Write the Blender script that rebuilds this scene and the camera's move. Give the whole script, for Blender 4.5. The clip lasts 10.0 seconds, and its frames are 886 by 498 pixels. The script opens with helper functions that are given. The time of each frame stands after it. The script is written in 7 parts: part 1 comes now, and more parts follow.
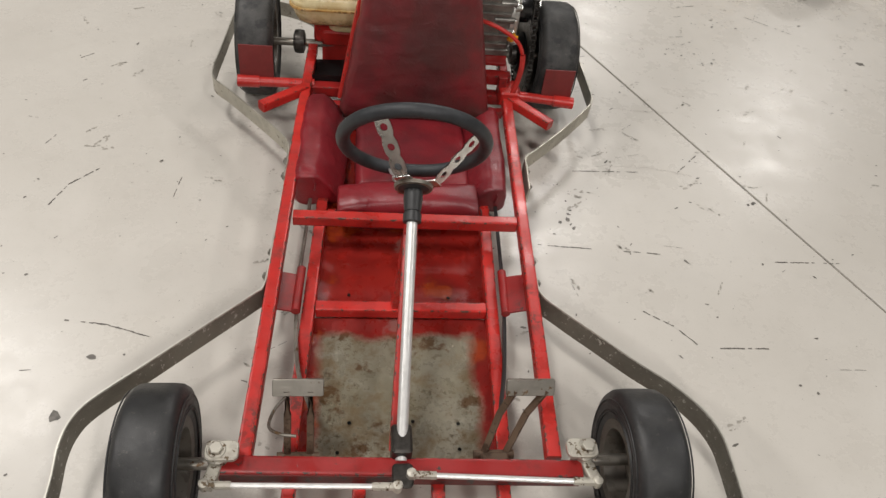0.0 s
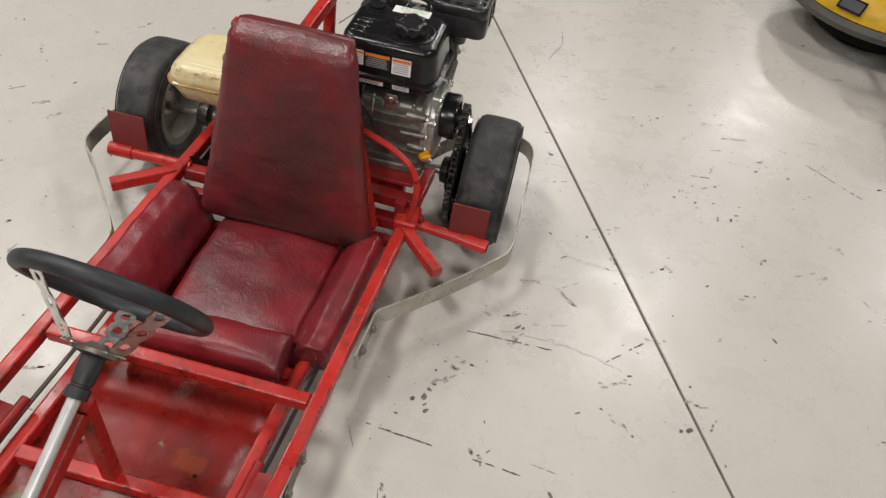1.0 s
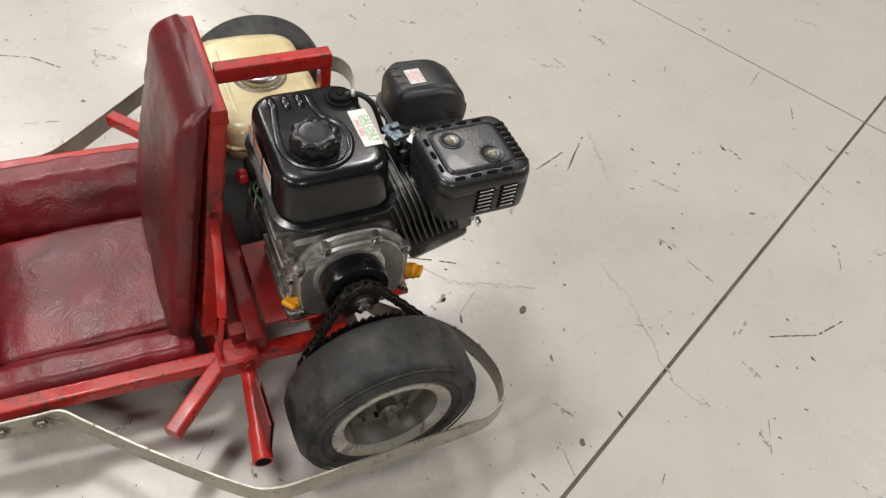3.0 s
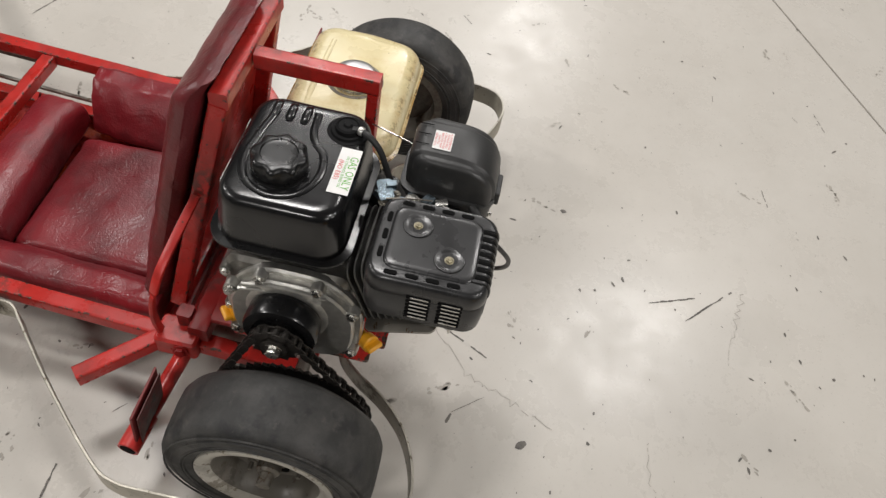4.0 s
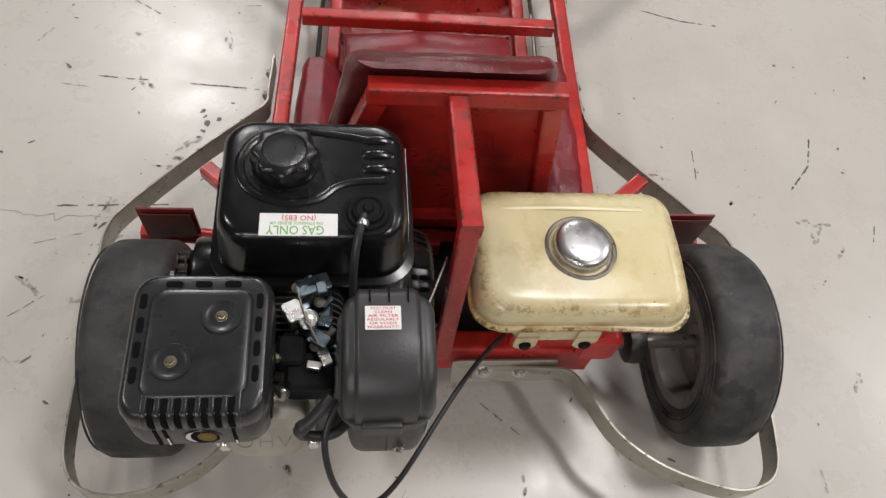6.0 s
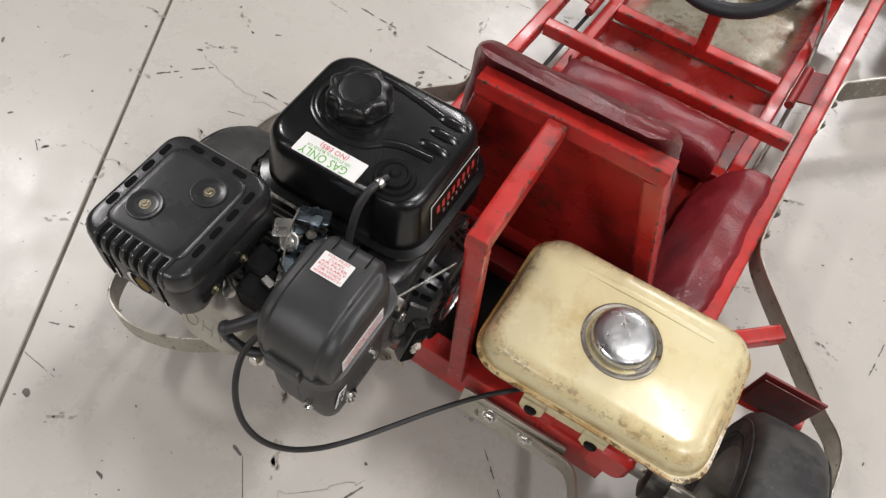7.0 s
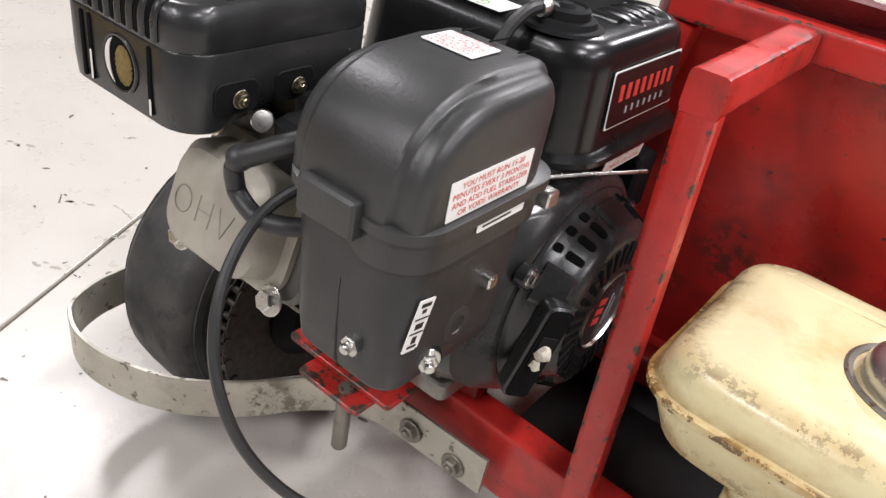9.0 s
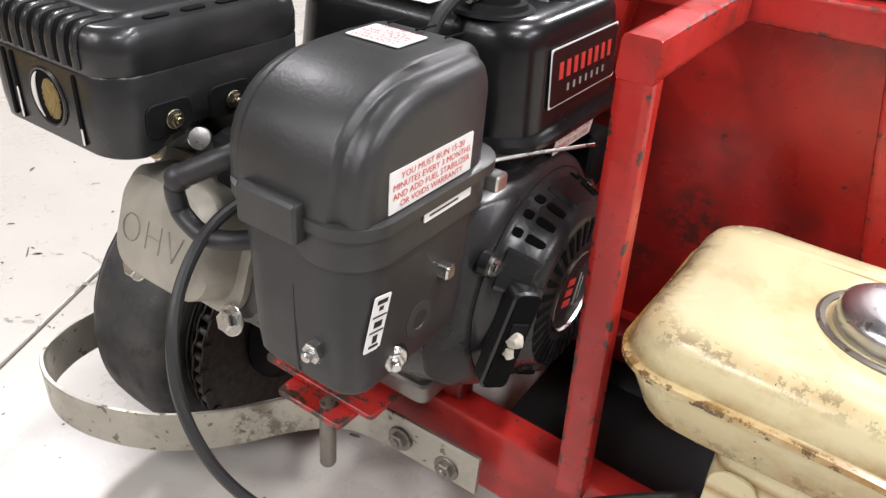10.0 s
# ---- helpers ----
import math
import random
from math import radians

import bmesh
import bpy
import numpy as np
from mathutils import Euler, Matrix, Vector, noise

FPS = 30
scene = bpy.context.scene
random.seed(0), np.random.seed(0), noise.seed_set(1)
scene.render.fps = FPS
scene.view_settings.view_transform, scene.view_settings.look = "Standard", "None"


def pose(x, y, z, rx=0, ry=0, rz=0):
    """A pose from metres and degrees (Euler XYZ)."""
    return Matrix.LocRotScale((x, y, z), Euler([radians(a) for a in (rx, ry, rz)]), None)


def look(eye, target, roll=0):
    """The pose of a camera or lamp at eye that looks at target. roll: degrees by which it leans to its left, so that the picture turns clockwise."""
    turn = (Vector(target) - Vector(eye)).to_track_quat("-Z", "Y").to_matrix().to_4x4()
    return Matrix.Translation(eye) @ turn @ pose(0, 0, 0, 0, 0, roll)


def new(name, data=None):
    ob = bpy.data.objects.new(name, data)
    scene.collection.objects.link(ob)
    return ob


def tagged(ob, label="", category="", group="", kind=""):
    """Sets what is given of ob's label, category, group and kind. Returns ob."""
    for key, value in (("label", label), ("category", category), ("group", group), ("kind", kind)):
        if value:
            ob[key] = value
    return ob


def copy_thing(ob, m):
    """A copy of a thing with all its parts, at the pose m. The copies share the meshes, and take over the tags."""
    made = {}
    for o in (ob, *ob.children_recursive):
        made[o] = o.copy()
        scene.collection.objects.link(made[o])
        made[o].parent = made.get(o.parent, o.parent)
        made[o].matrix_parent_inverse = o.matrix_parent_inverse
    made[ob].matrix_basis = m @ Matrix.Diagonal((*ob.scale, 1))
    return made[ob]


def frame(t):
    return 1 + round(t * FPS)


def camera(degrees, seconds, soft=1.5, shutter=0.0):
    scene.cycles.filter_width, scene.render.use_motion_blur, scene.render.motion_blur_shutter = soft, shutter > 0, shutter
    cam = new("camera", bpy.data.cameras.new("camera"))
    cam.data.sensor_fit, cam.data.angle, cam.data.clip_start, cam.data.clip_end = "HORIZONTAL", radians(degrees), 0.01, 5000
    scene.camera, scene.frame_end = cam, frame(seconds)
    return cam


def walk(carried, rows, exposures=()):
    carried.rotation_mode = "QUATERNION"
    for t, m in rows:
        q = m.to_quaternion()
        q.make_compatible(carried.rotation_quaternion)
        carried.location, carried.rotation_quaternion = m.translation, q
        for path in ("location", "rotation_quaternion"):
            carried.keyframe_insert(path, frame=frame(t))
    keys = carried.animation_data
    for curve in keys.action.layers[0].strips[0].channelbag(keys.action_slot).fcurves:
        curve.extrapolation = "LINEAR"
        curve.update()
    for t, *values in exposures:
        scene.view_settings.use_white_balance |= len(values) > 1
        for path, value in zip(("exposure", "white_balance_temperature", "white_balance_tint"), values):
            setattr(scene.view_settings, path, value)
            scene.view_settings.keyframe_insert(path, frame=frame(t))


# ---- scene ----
cam = camera(61.0, 10.0, soft=1.4)
PATH = [
    (0, (-0.124, 0.145, 1.266), (0.128, 1.492, -0.162), 9.0),
    (0.5, (0.173, 0.421, 1.253), (0.268, 1.78, -0.184), 10.2),
    (1, (0.513, 0.632, 1.256), (0.343, 2.007, -0.158), 8.8),
    (1.5, (0.672, 0.892, 1.234), (0.276, 2.2, -0.199), 10.1),
    (2, (0.841, 1.193, 1.226), (0.174, 2.364, -0.226), 10.3),
    (2.5, (0.978, 1.427, 1.217), (0.051, 2.363, -0.261), 9.8),
    (3, (0.956, 1.703, 1.186), (-0.153, 2.379, -0.309), 10.8),
    (3.2, (0.958, 1.803, 1.173), (-0.22, 2.354, -0.32), 11.2),
    (4.3, (0.731, 2.23, 1.161), (-0.43, 2.006, -0.427), 12.5),
    (4.5, (0.673, 2.287, 1.157), (-0.424, 1.924, -0.451), 12.4),
    (5, (0.544, 2.436, 1.161), (-0.35, 1.777, -0.478), 12.7),
    (5.5, (0.343, 2.411, 1.153), (-0.248, 1.532, -0.52), 12.0),
    (5.7, (0.27, 2.417, 1.135), (-0.203, 1.458, -0.531), 12.5),
    (6.8, (-0.054, 2.361, 1.118), (0.258, 1.388, -0.578), 8.6),
    (7, (-0.088, 2.363, 1.098), (0.326, 1.414, -0.59), 9.1),
    (7.2, (-0.117, 2.345, 1.044), (0.375, 1.478, -0.573), 9.1),
    (7.5, (-0.126, 2.347, 0.894), (0.612, 1.298, -0.615), 8.9),
    (7.7, (-0.114, 2.348, 0.781), (0.729, 1.284, -0.548), 8.4),
    (8, (-0.103, 2.398, 0.668), (0.85, 1.152, -0.539), 9.9),
    (8.5, (-0.102, 2.415, 0.638), (0.865, 1.073, -0.45), 10.8),
    (9, (-0.086, 2.402, 0.622), (0.848, 1.027, -0.453), 10.5),
    (9.5, (-0.085, 2.388, 0.615), (0.834, 1.002, -0.46), 8.1),
    (10, (-0.102, 2.391, 0.612), (0.821, 0.984, -0.431), 4.1),
]
walk(cam, [(t, look(eye, target, roll)) for t, eye, target, roll in PATH], exposures=[(0, -0.30, 6500, 10), (0.5, -0.36, 6500, 10), (1, -0.30, 6500, 10), (2, -0.22, 6500, 10), (3, -0.2, 6480, 10), (4.5, -0.38, 6400, 11), (5, -0.45, 6380, 12), (5.7, -0.42, 6350, 12), (7, -0.22, 6300, 12), (7.5, 0.0, 6220, 13), (8, 0.15, 6250, 14), (8.5, 0.35, 6220, 14), (9.5, 0.62, 6170, 14), (10, 0.62, 6170, 14)])

# ---- world and lights ----
world = bpy.data.worlds.new("world")
scene.world = world
world.use_nodes = True
world.node_tree.nodes["Background"].inputs[0].default_value = (0.8, 0.88, 1.0, 1)
world.node_tree.nodes["Background"].inputs[1].default_value = 0.006

CEILING = 4.6
LAMP_WATTS = 98.0
LAMP_SPOTS = [(-3.0, 3.8), (-1.4, 1.05), (1.8, 5.95), (4.3, 0.9), (3.23, 10.1), (0.6, 8.24), (-5.17, 0.43), (-6.96, 2.41), (5.2, 7.6), (1.6, -3.0), (-0.8, -4.8)]
LAMP_SHARE = [0.95, 1.15, 1.0, 1.2, 1.0, 1.0, 1.25, 1.2, 1.0, 1.5, 2.3]
for (lx, ly), share in zip(LAMP_SPOTS, LAMP_SHARE):
    lamp = bpy.data.lights.new("panel_glow", "AREA")
    lamp.shape, lamp.size, lamp.size_y = "RECTANGLE", 0.42, 1.15
    lamp.energy, lamp.color = LAMP_WATTS * share, (1.0, 0.965, 0.93)
    new("panel_glow", lamp).matrix_world = pose(lx, ly, CEILING - 0.13, 0, 0, 25)


# ---- materials ----
def material(name):
    m = bpy.data.materials.new(name)
    m.use_nodes = True
    t = m.node_tree
    return m, t, t.nodes["Principled BSDF"]


def node(t, kind, **values):
    n = t.nodes.new(kind)
    for key, value in values.items():
        if key in n.inputs:
            n.inputs[key].default_value = value
    return n


def noise_fac(t, scale, detail=4.0, rough=0.55, lo=0.4, hi=0.6, vec=None):
    """A noise, stretched between lo and hi to 0..1."""
    n = node(t, "ShaderNodeTexNoise", Scale=scale, Detail=detail, Roughness=rough)
    if vec is None:
        vec = t.nodes.new("ShaderNodeTexCoord").outputs["Object"]
    t.links.new(vec, n.inputs["Vector"])
    r = t.nodes.new("ShaderNodeMapRange")
    r.inputs["From Min"].default_value, r.inputs["From Max"].default_value = lo, hi
    t.links.new(n.outputs["Fac"], r.inputs["Value"])
    return r.outputs["Result"]


def mix(t, fac, a, b):
    n = t.nodes.new("ShaderNodeMix")
    n.data_type = "RGBA"
    for socket, value in ((n.inputs[0], fac), (n.inputs[6], a), (n.inputs[7], b)):
        if isinstance(value, (int, float)):
            socket.default_value = value
        elif isinstance(value, tuple):
            socket.default_value = (*value, 1) if len(value) == 3 else value
        else:
            t.links.new(value, socket)
    return n.outputs[2]


def mathn(t, op, a, b=0.0):
    n = t.nodes.new("ShaderNodeMath")
    n.operation = op
    for socket, value in zip(n.inputs, (a, b)):
        if isinstance(value, (int, float)):
            socket.default_value = value
        else:
            t.links.new(value, socket)
    return n.outputs[0]


def bump(t, bsdf, height, strength=0.3, distance=0.001):
    b = node(t, "ShaderNodeBump", Strength=strength, Distance=distance)
    t.links.new(height, b.inputs["Height"])
    t.links.new(b.outputs["Normal"], bsdf.inputs["Normal"])


def ranged(t, fac, lo, hi):
    r = t.nodes.new("ShaderNodeMapRange")
    r.inputs["To Min"].default_value, r.inputs["To Max"].default_value = lo, hi
    t.links.new(fac, r.inputs["Value"])
    return r.outputs["Result"]


def edges(t):
    """How far a spot is a rubbed edge of its thing, from 0 to 1."""
    a = t.nodes.new("ShaderNodeAttribute")
    a.attribute_name = "edge"
    return a.outputs["Fac"]


def worn_paint(name, colour, under, rough=0.32, chips=0.66, dirt=0.35, edge=0.50):
    """Brushed paint that has chipped off edges and gone dull and dirty in patches."""
    m, t, b = material(name)
    tone = noise_fac(t, 9, 5, 0.6, 0.3, 0.75)
    c = mix(t, tone, tuple(v * 0.78 for v in colour), tuple(min(1, v * 1.12) for v in colour))
    grime = mathn(t, "MULTIPLY", noise_fac(t, 23, 6, 0.7, 0.5, 0.78), dirt)
    c = mix(t, grime, c, (0.05, 0.018, 0.012))
    if dirt:
        rubbed = mathn(t, "MULTIPLY", noise_fac(t, 7, 3, 0.5, 0.60, 0.68), noise_fac(t, 70, 5, 0.7, 0.46, 0.54))
        c = mix(t, rubbed, c, tuple(0.5 * u + 0.25 * v for u, v in zip(under, colour)))
    chip = noise_fac(t, 75, 5, 0.65, chips, chips + 0.03)
    ragged = mathn(t, "ADD", mathn(t, "MULTIPLY", edges(t), 0.30), noise_fac(t, 75, 6, 0.75, 0.0, 1.0))
    worn = ranged(t, mathn(t, "DIVIDE", mathn(t, "SUBTRACT", ragged, edge + 0.26), 0.03), 0.0, 1.0)
    bare = mathn(t, "MAXIMUM", chip, worn)
    t.links.new(mix(t, bare, c, under), b.inputs["Base Color"])
    t.links.new(ranged(t, noise_fac(t, 14, 4, 0.6, 0.3, 0.7), rough - 0.1, rough + 0.2), b.inputs["Roughness"])
    h = mathn(t, "SUBTRACT", noise_fac(t, 120, 3, 0.5, 0.2, 0.8), mathn(t, "MULTIPLY", bare, 1.5))
    bump(t, b, h, 0.25, 0.0006)
    return m


def plain(name, colour, rough=0.4, metal=0.0, vary=0.12, scale=40, relief=0.12, coat=0.0):
    """A made surface with slight unevenness of tone, gloss and relief."""
    m, t, b = material(name)
    f = noise_fac(t, scale, 5, 0.6, 0.3, 0.7)
    t.links.new(mix(t, f, tuple(v * (1 - vary) for v in colour), tuple(min(1, v * (1 + vary)) for v in colour)), b.inputs["Base Color"])
    t.links.new(ranged(t, noise_fac(t, scale * 0.4, 4, 0.6, 0.3, 0.7), max(0.03, rough - 0.06), rough + 0.08), b.inputs["Roughness"])
    b.inputs["Metallic"].default_value = metal
    b.inputs["Coat Weight"].default_value = coat
    if relief:
        bump(t, b, noise_fac(t, scale * 9, 3, 0.5, 0.2, 0.8), relief, 0.0004)
    return m


def make_floor():
    m, t, b = material("sealed_concrete")
    pos = t.nodes.new("ShaderNodeNewGeometry").outputs["Position"]
    broad = noise_fac(t, 0.9, 5, 0.6, 0.3, 0.7, pos)
    c = mix(t, broad, (0.50, 0.472, 0.425), (0.555, 0.527, 0.478))
    cloud = mathn(t, "MULTIPLY", noise_fac(t, 4, 7, 0.72, 0.42, 0.75, pos), 0.30)
    c = mix(t, cloud, c, (0.43, 0.40, 0.35))
    smudge = mathn(t, "MULTIPLY", noise_fac(t, 17, 6, 0.75, 0.55, 0.78, pos), 0.24)
    c = mix(t, smudge, c, (0.34, 0.32, 0.28))
    fine = mathn(t, "MULTIPLY", noise_fac(t, 160, 3, 0.6, 0.62, 0.74, pos), 0.3)
    c = mix(t, fine, c, (0.27, 0.25, 0.22))
    t.links.new(c, b.inputs["Base Color"])
    t.links.new(ranged(t, noise_fac(t, 7, 8, 0.72, 0.3, 0.7, pos), 0.21, 0.38), b.inputs["Roughness"])
    b.inputs["Specular IOR Level"].default_value = 0.5
    h = mathn(t, "ADD", mathn(t, "MULTIPLY", noise_fac(t, 5, 2, 0.5, 0.2, 0.8, pos), 0.5), mathn(t, "MULTIPLY", noise_fac(t, 38, 5, 0.65, 0.2, 0.8, pos), 0.16))
    bump(t, b, h, 0.05, 0.012)
    return m


def make_vinyl(name, border=False):
    m, t, b = material(name)
    c = mix(t, noise_fac(t, 4.5, 3, 0.5, 0.34, 0.66), (0.125, 0.0135, 0.0185), (0.235, 0.016, 0.023))
    c = mix(t, mathn(t, "MULTIPLY", noise_fac(t, 5, 3, 0.5, 0.52, 0.68), 0.8), c, (0.26, 0.0105, 0.016))
    c = mix(t, mathn(t, "MULTIPLY", noise_fac(t, 8, 4, 0.6, 0.48, 0.7), 0.65), c, (0.048, 0.017, 0.017))
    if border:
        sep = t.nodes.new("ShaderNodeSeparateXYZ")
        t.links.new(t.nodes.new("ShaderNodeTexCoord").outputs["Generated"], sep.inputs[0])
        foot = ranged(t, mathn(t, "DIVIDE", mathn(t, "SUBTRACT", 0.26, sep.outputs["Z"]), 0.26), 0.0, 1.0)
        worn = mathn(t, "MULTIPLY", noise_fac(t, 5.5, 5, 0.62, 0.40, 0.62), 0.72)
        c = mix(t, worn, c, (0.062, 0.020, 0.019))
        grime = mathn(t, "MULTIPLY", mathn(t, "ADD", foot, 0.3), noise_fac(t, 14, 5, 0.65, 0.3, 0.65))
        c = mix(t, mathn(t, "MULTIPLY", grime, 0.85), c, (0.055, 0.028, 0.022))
    t.links.new(c, b.inputs["Base Color"])
    t.links.new(ranged(t, noise_fac(t, 20, 5, 0.65, 0.3, 0.7), 0.27, 0.44), b.inputs["Roughness"])
    b.inputs["Specular IOR Level"].default_value = 0.55
    at = t.nodes.new("ShaderNodeTexCoord").outputs["Object"]
    warp = node(t, "ShaderNodeTexNoise", Scale=60.0, Detail=3.0)
    t.links.new(at, warp.inputs["Vector"])
    v = node(t, "ShaderNodeTexVoronoi", Scale=170.0)
    v.feature = "DISTANCE_TO_EDGE"
    add = t.nodes.new("ShaderNodeVectorMath")
    add.operation = "MULTIPLY_ADD"
    add.inputs[1].default_value = (0.012, 0.012, 0.012)
    t.links.new(warp.outputs["Color"], add.inputs[0])
    t.links.new(at, add.inputs[2])
    t.links.new(add.outputs[0], v.inputs["Vector"])
    grain = mathn(t, "MINIMUM", mathn(t, "MULTIPLY", v.outputs["Distance"], 4.0), 1.0)
    crinkle = node(t, "ShaderNodeTexNoise", Scale=19.0, Detail=5.0, Roughness=0.6, Distortion=1.4)
    t.links.new(at, crinkle.inputs["Vector"])
    ridge = mathn(t, "ABSOLUTE", mathn(t, "SUBTRACT", crinkle.outputs["Fac"], 0.5))
    h = mathn(t, "ADD", mathn(t, "MULTIPLY", grain, 0.36), mathn(t, "ADD", mathn(t, "MULTIPLY", noise_fac(t, 34, 4, 0.55, 0.2, 0.8), 1.3), mathn(t, "MULTIPLY", ridge, 6.0)))
    bump(t, b, h, 0.32, 0.0012)
    return m


def make_rubber(name, low, high, rough):
    m, t, b = material(name)
    c = mix(t, noise_fac(t, 16, 5, 0.62, 0.42, 0.62), low, high)
    c = mix(t, mathn(t, "MULTIPLY", noise_fac(t, 28, 5, 0.6, 0.52, 0.6), 0.75), c, (0.016, 0.016, 0.017))
    c = mix(t, mathn(t, "MULTIPLY", noise_fac(t, 70, 5, 0.7, 0.6, 0.72), 0.4), c, (0.12, 0.105, 0.09))
    t.links.new(c, b.inputs["Base Color"])
    t.links.new(ranged(t, noise_fac(t, 24, 4, 0.6, 0.3, 0.7), rough, rough + 0.25), b.inputs["Roughness"])
    bump(t, b, noise_fac(t, 210, 5, 0.65, 0.2, 0.8), 0.35, 0.0008)
    return m


def make_cream():
    m, t, b = material("aged_cream_paint")
    c = mix(t, noise_fac(t, 6, 5, 0.6, 0.35, 0.7), (0.75, 0.675, 0.43), (0.67, 0.565, 0.29))
    c = mix(t, mathn(t, "MULTIPLY", noise_fac(t, 11, 5, 0.65, 0.54, 0.74), 0.6), c, (0.47, 0.31, 0.10))
    rub = ranged(t, mathn(t, "DIVIDE", mathn(t, "SUBTRACT", edges(t), 0.24), 0.45), 0.0, 1.0)
    worn = mathn(t, "MULTIPLY", rub, noise_fac(t, 13, 5, 0.65, 0.32, 0.56))
    c = mix(t, mathn(t, "MULTIPLY", worn, 0.85), c, (0.40, 0.20, 0.045))
    pit = mathn(t, "MULTIPLY", rub, noise_fac(t, 75, 5, 0.75, 0.51, 0.55))
    c = mix(t, pit, c, (0.06, 0.035, 0.02))
    sep = t.nodes.new("ShaderNodeSeparateXYZ")
    t.links.new(t.nodes.new("ShaderNodeTexCoord").outputs["Generated"], sep.inputs[0])
    back = ranged(t, mathn(t, "DIVIDE", mathn(t, "SUBTRACT", sep.outputs["Y"], 0.55), 0.4), 0.0, 1.0)
    end = ranged(t, mathn(t, "DIVIDE", mathn(t, "SUBTRACT", 0.35, sep.outputs["X"]), 0.35), 0.0, 1.0)
    rough_use = mathn(t, "MULTIPLY", back, mathn(t, "ADD", mathn(t, "MULTIPLY", end, 0.6), 0.4))
    near = mathn(t, "SUBTRACT", 1.0, mathn(t, "DIVIDE", mathn(t, "ABSOLUTE", mathn(t, "SUBTRACT", sep.outputs["Z"], 0.67)), 0.10))
    band = mathn(t, "MULTIPLY", ranged(t, near, 0.0, 1.0), noise_fac(t, 16, 6, 0.7, 0.32, 0.58))
    c = mix(t, mathn(t, "MULTIPLY", band, 0.85), c, (0.33, 0.19, 0.05))
    stain = mathn(t, "ADD", noise_fac(t, 20, 6, 0.7, 0.0, 1.0), mathn(t, "MULTIPLY", rough_use, 0.10))
    c = mix(t, mathn(t, "MULTIPLY", ranged(t, mathn(t, "DIVIDE", mathn(t, "SUBTRACT", stain, 0.56), 0.34), 0.0, 1.0), 0.62), c, (0.44, 0.25, 0.07))
    chip = mathn(t, "ADD", noise_fac(t, 105, 5, 0.68, 0.0, 1.0), mathn(t, "MULTIPLY", rough_use, 0.10))
    c = mix(t, ranged(t, mathn(t, "DIVIDE", mathn(t, "SUBTRACT", chip, 0.725), 0.012), 0.0, 1.0), c, (0.07, 0.04, 0.022))
    t.links.new(c, b.inputs["Base Color"])
    t.links.new(ranged(t, noise_fac(t, 14, 4, 0.55, 0.3, 0.7), 0.17, 0.34), b.inputs["Roughness"])
    bump(t, b, noise_fac(t, 18, 4, 0.55, 0.2, 0.8), 0.15, 0.002)
    return m


def make_pan(name, bare):
    """Tread plate whose red paint has worn through to grey, rusty sheet."""
    m, t, b = material(name)
    red = mix(t, noise_fac(t, 8, 4, 0.6, 0.3, 0.7), (0.34, 0.018, 0.014), (0.50, 0.03, 0.02))
    red = mix(t, mathn(t, "MULTIPLY", noise_fac(t, 7, 5, 0.6, 0.46, 0.66), 0.6), red, (0.10, 0.022, 0.014))
    red = mix(t, mathn(t, "MULTIPLY", noise_fac(t, 7, 4, 0.6, 0.57, 0.61), 0.8), red, (0.50, 0.07, 0.012))
    red = mix(t, mathn(t, "MULTIPLY", noise_fac(t, 9, 5, 0.65, 0.63, 0.68), 0.6), red, (0.42, 0.22, 0.19))
    metal = mix(t, noise_fac(t, 11, 4, 0.6, 0.36, 0.64), (0.485, 0.45, 0.355), (0.35, 0.31, 0.215))
    metal = mix(t, mathn(t, "MULTIPLY", mathn(t, "MULTIPLY", noise_fac(t, 110, 5, 0.75, 0.52, 0.62), noise_fac(t, 9, 3, 0.5, 0.36, 0.54)), 0.9), metal, (0.17, 0.13, 0.075))
    metal = mix(t, mathn(t, "MULTIPLY", noise_fac(t, 15, 6, 0.68, 0.50, 0.64), 0.75), metal, (0.23, 0.15, 0.065))
    metal = mix(t, mathn(t, "MULTIPLY", noise_fac(t, 16, 5, 0.62, 0.58, 0.64), 0.85), metal, (0.15, 0.068, 0.02))
    co = t.nodes.new("ShaderNodeTexCoord").outputs["Generated"]
    sep = t.nodes.new("ShaderNodeSeparateXYZ")
    t.links.new(co, sep.inputs[0])
    far = 1.0
    ragged = mathn(t, "MULTIPLY", mathn(t, "SUBTRACT", noise_fac(t, 8, 6, 0.65, 0.2, 0.8), 0.5), 0.13)
    for axis, reach in (("X", 0.43), ("Y", 0.435)):
        d = mathn(t, "ABSOLUTE", mathn(t, "SUBTRACT", sep.outputs[axis], 0.5))
        f = ranged(t, mathn(t, "DIVIDE", mathn(t, "SUBTRACT", mathn(t, "ADD", ragged, reach), d), 0.06), 0.0, 1.0)
        far = mathn(t, "MULTIPLY", far, f)
    fac = mathn(t, "MULTIPLY", far, 1.0 if bare else noise_fac(t, 24, 5, 0.65, 0.66, 0.70))
    t.links.new(mix(t, fac, red, metal), b.inputs["Base Color"])
    t.links.new(ranged(t, noise_fac(t, 30, 5, 0.6, 0.3, 0.7), 0.20, 0.42), b.inputs["Roughness"])
    t.links.new(mathn(t, "MULTIPLY", fac, 0.25), b.inputs["Metallic"])
    bump(t, b, noise_fac(t, 60, 5, 0.7, 0.2, 0.8), 0.3, 0.001)
    return m


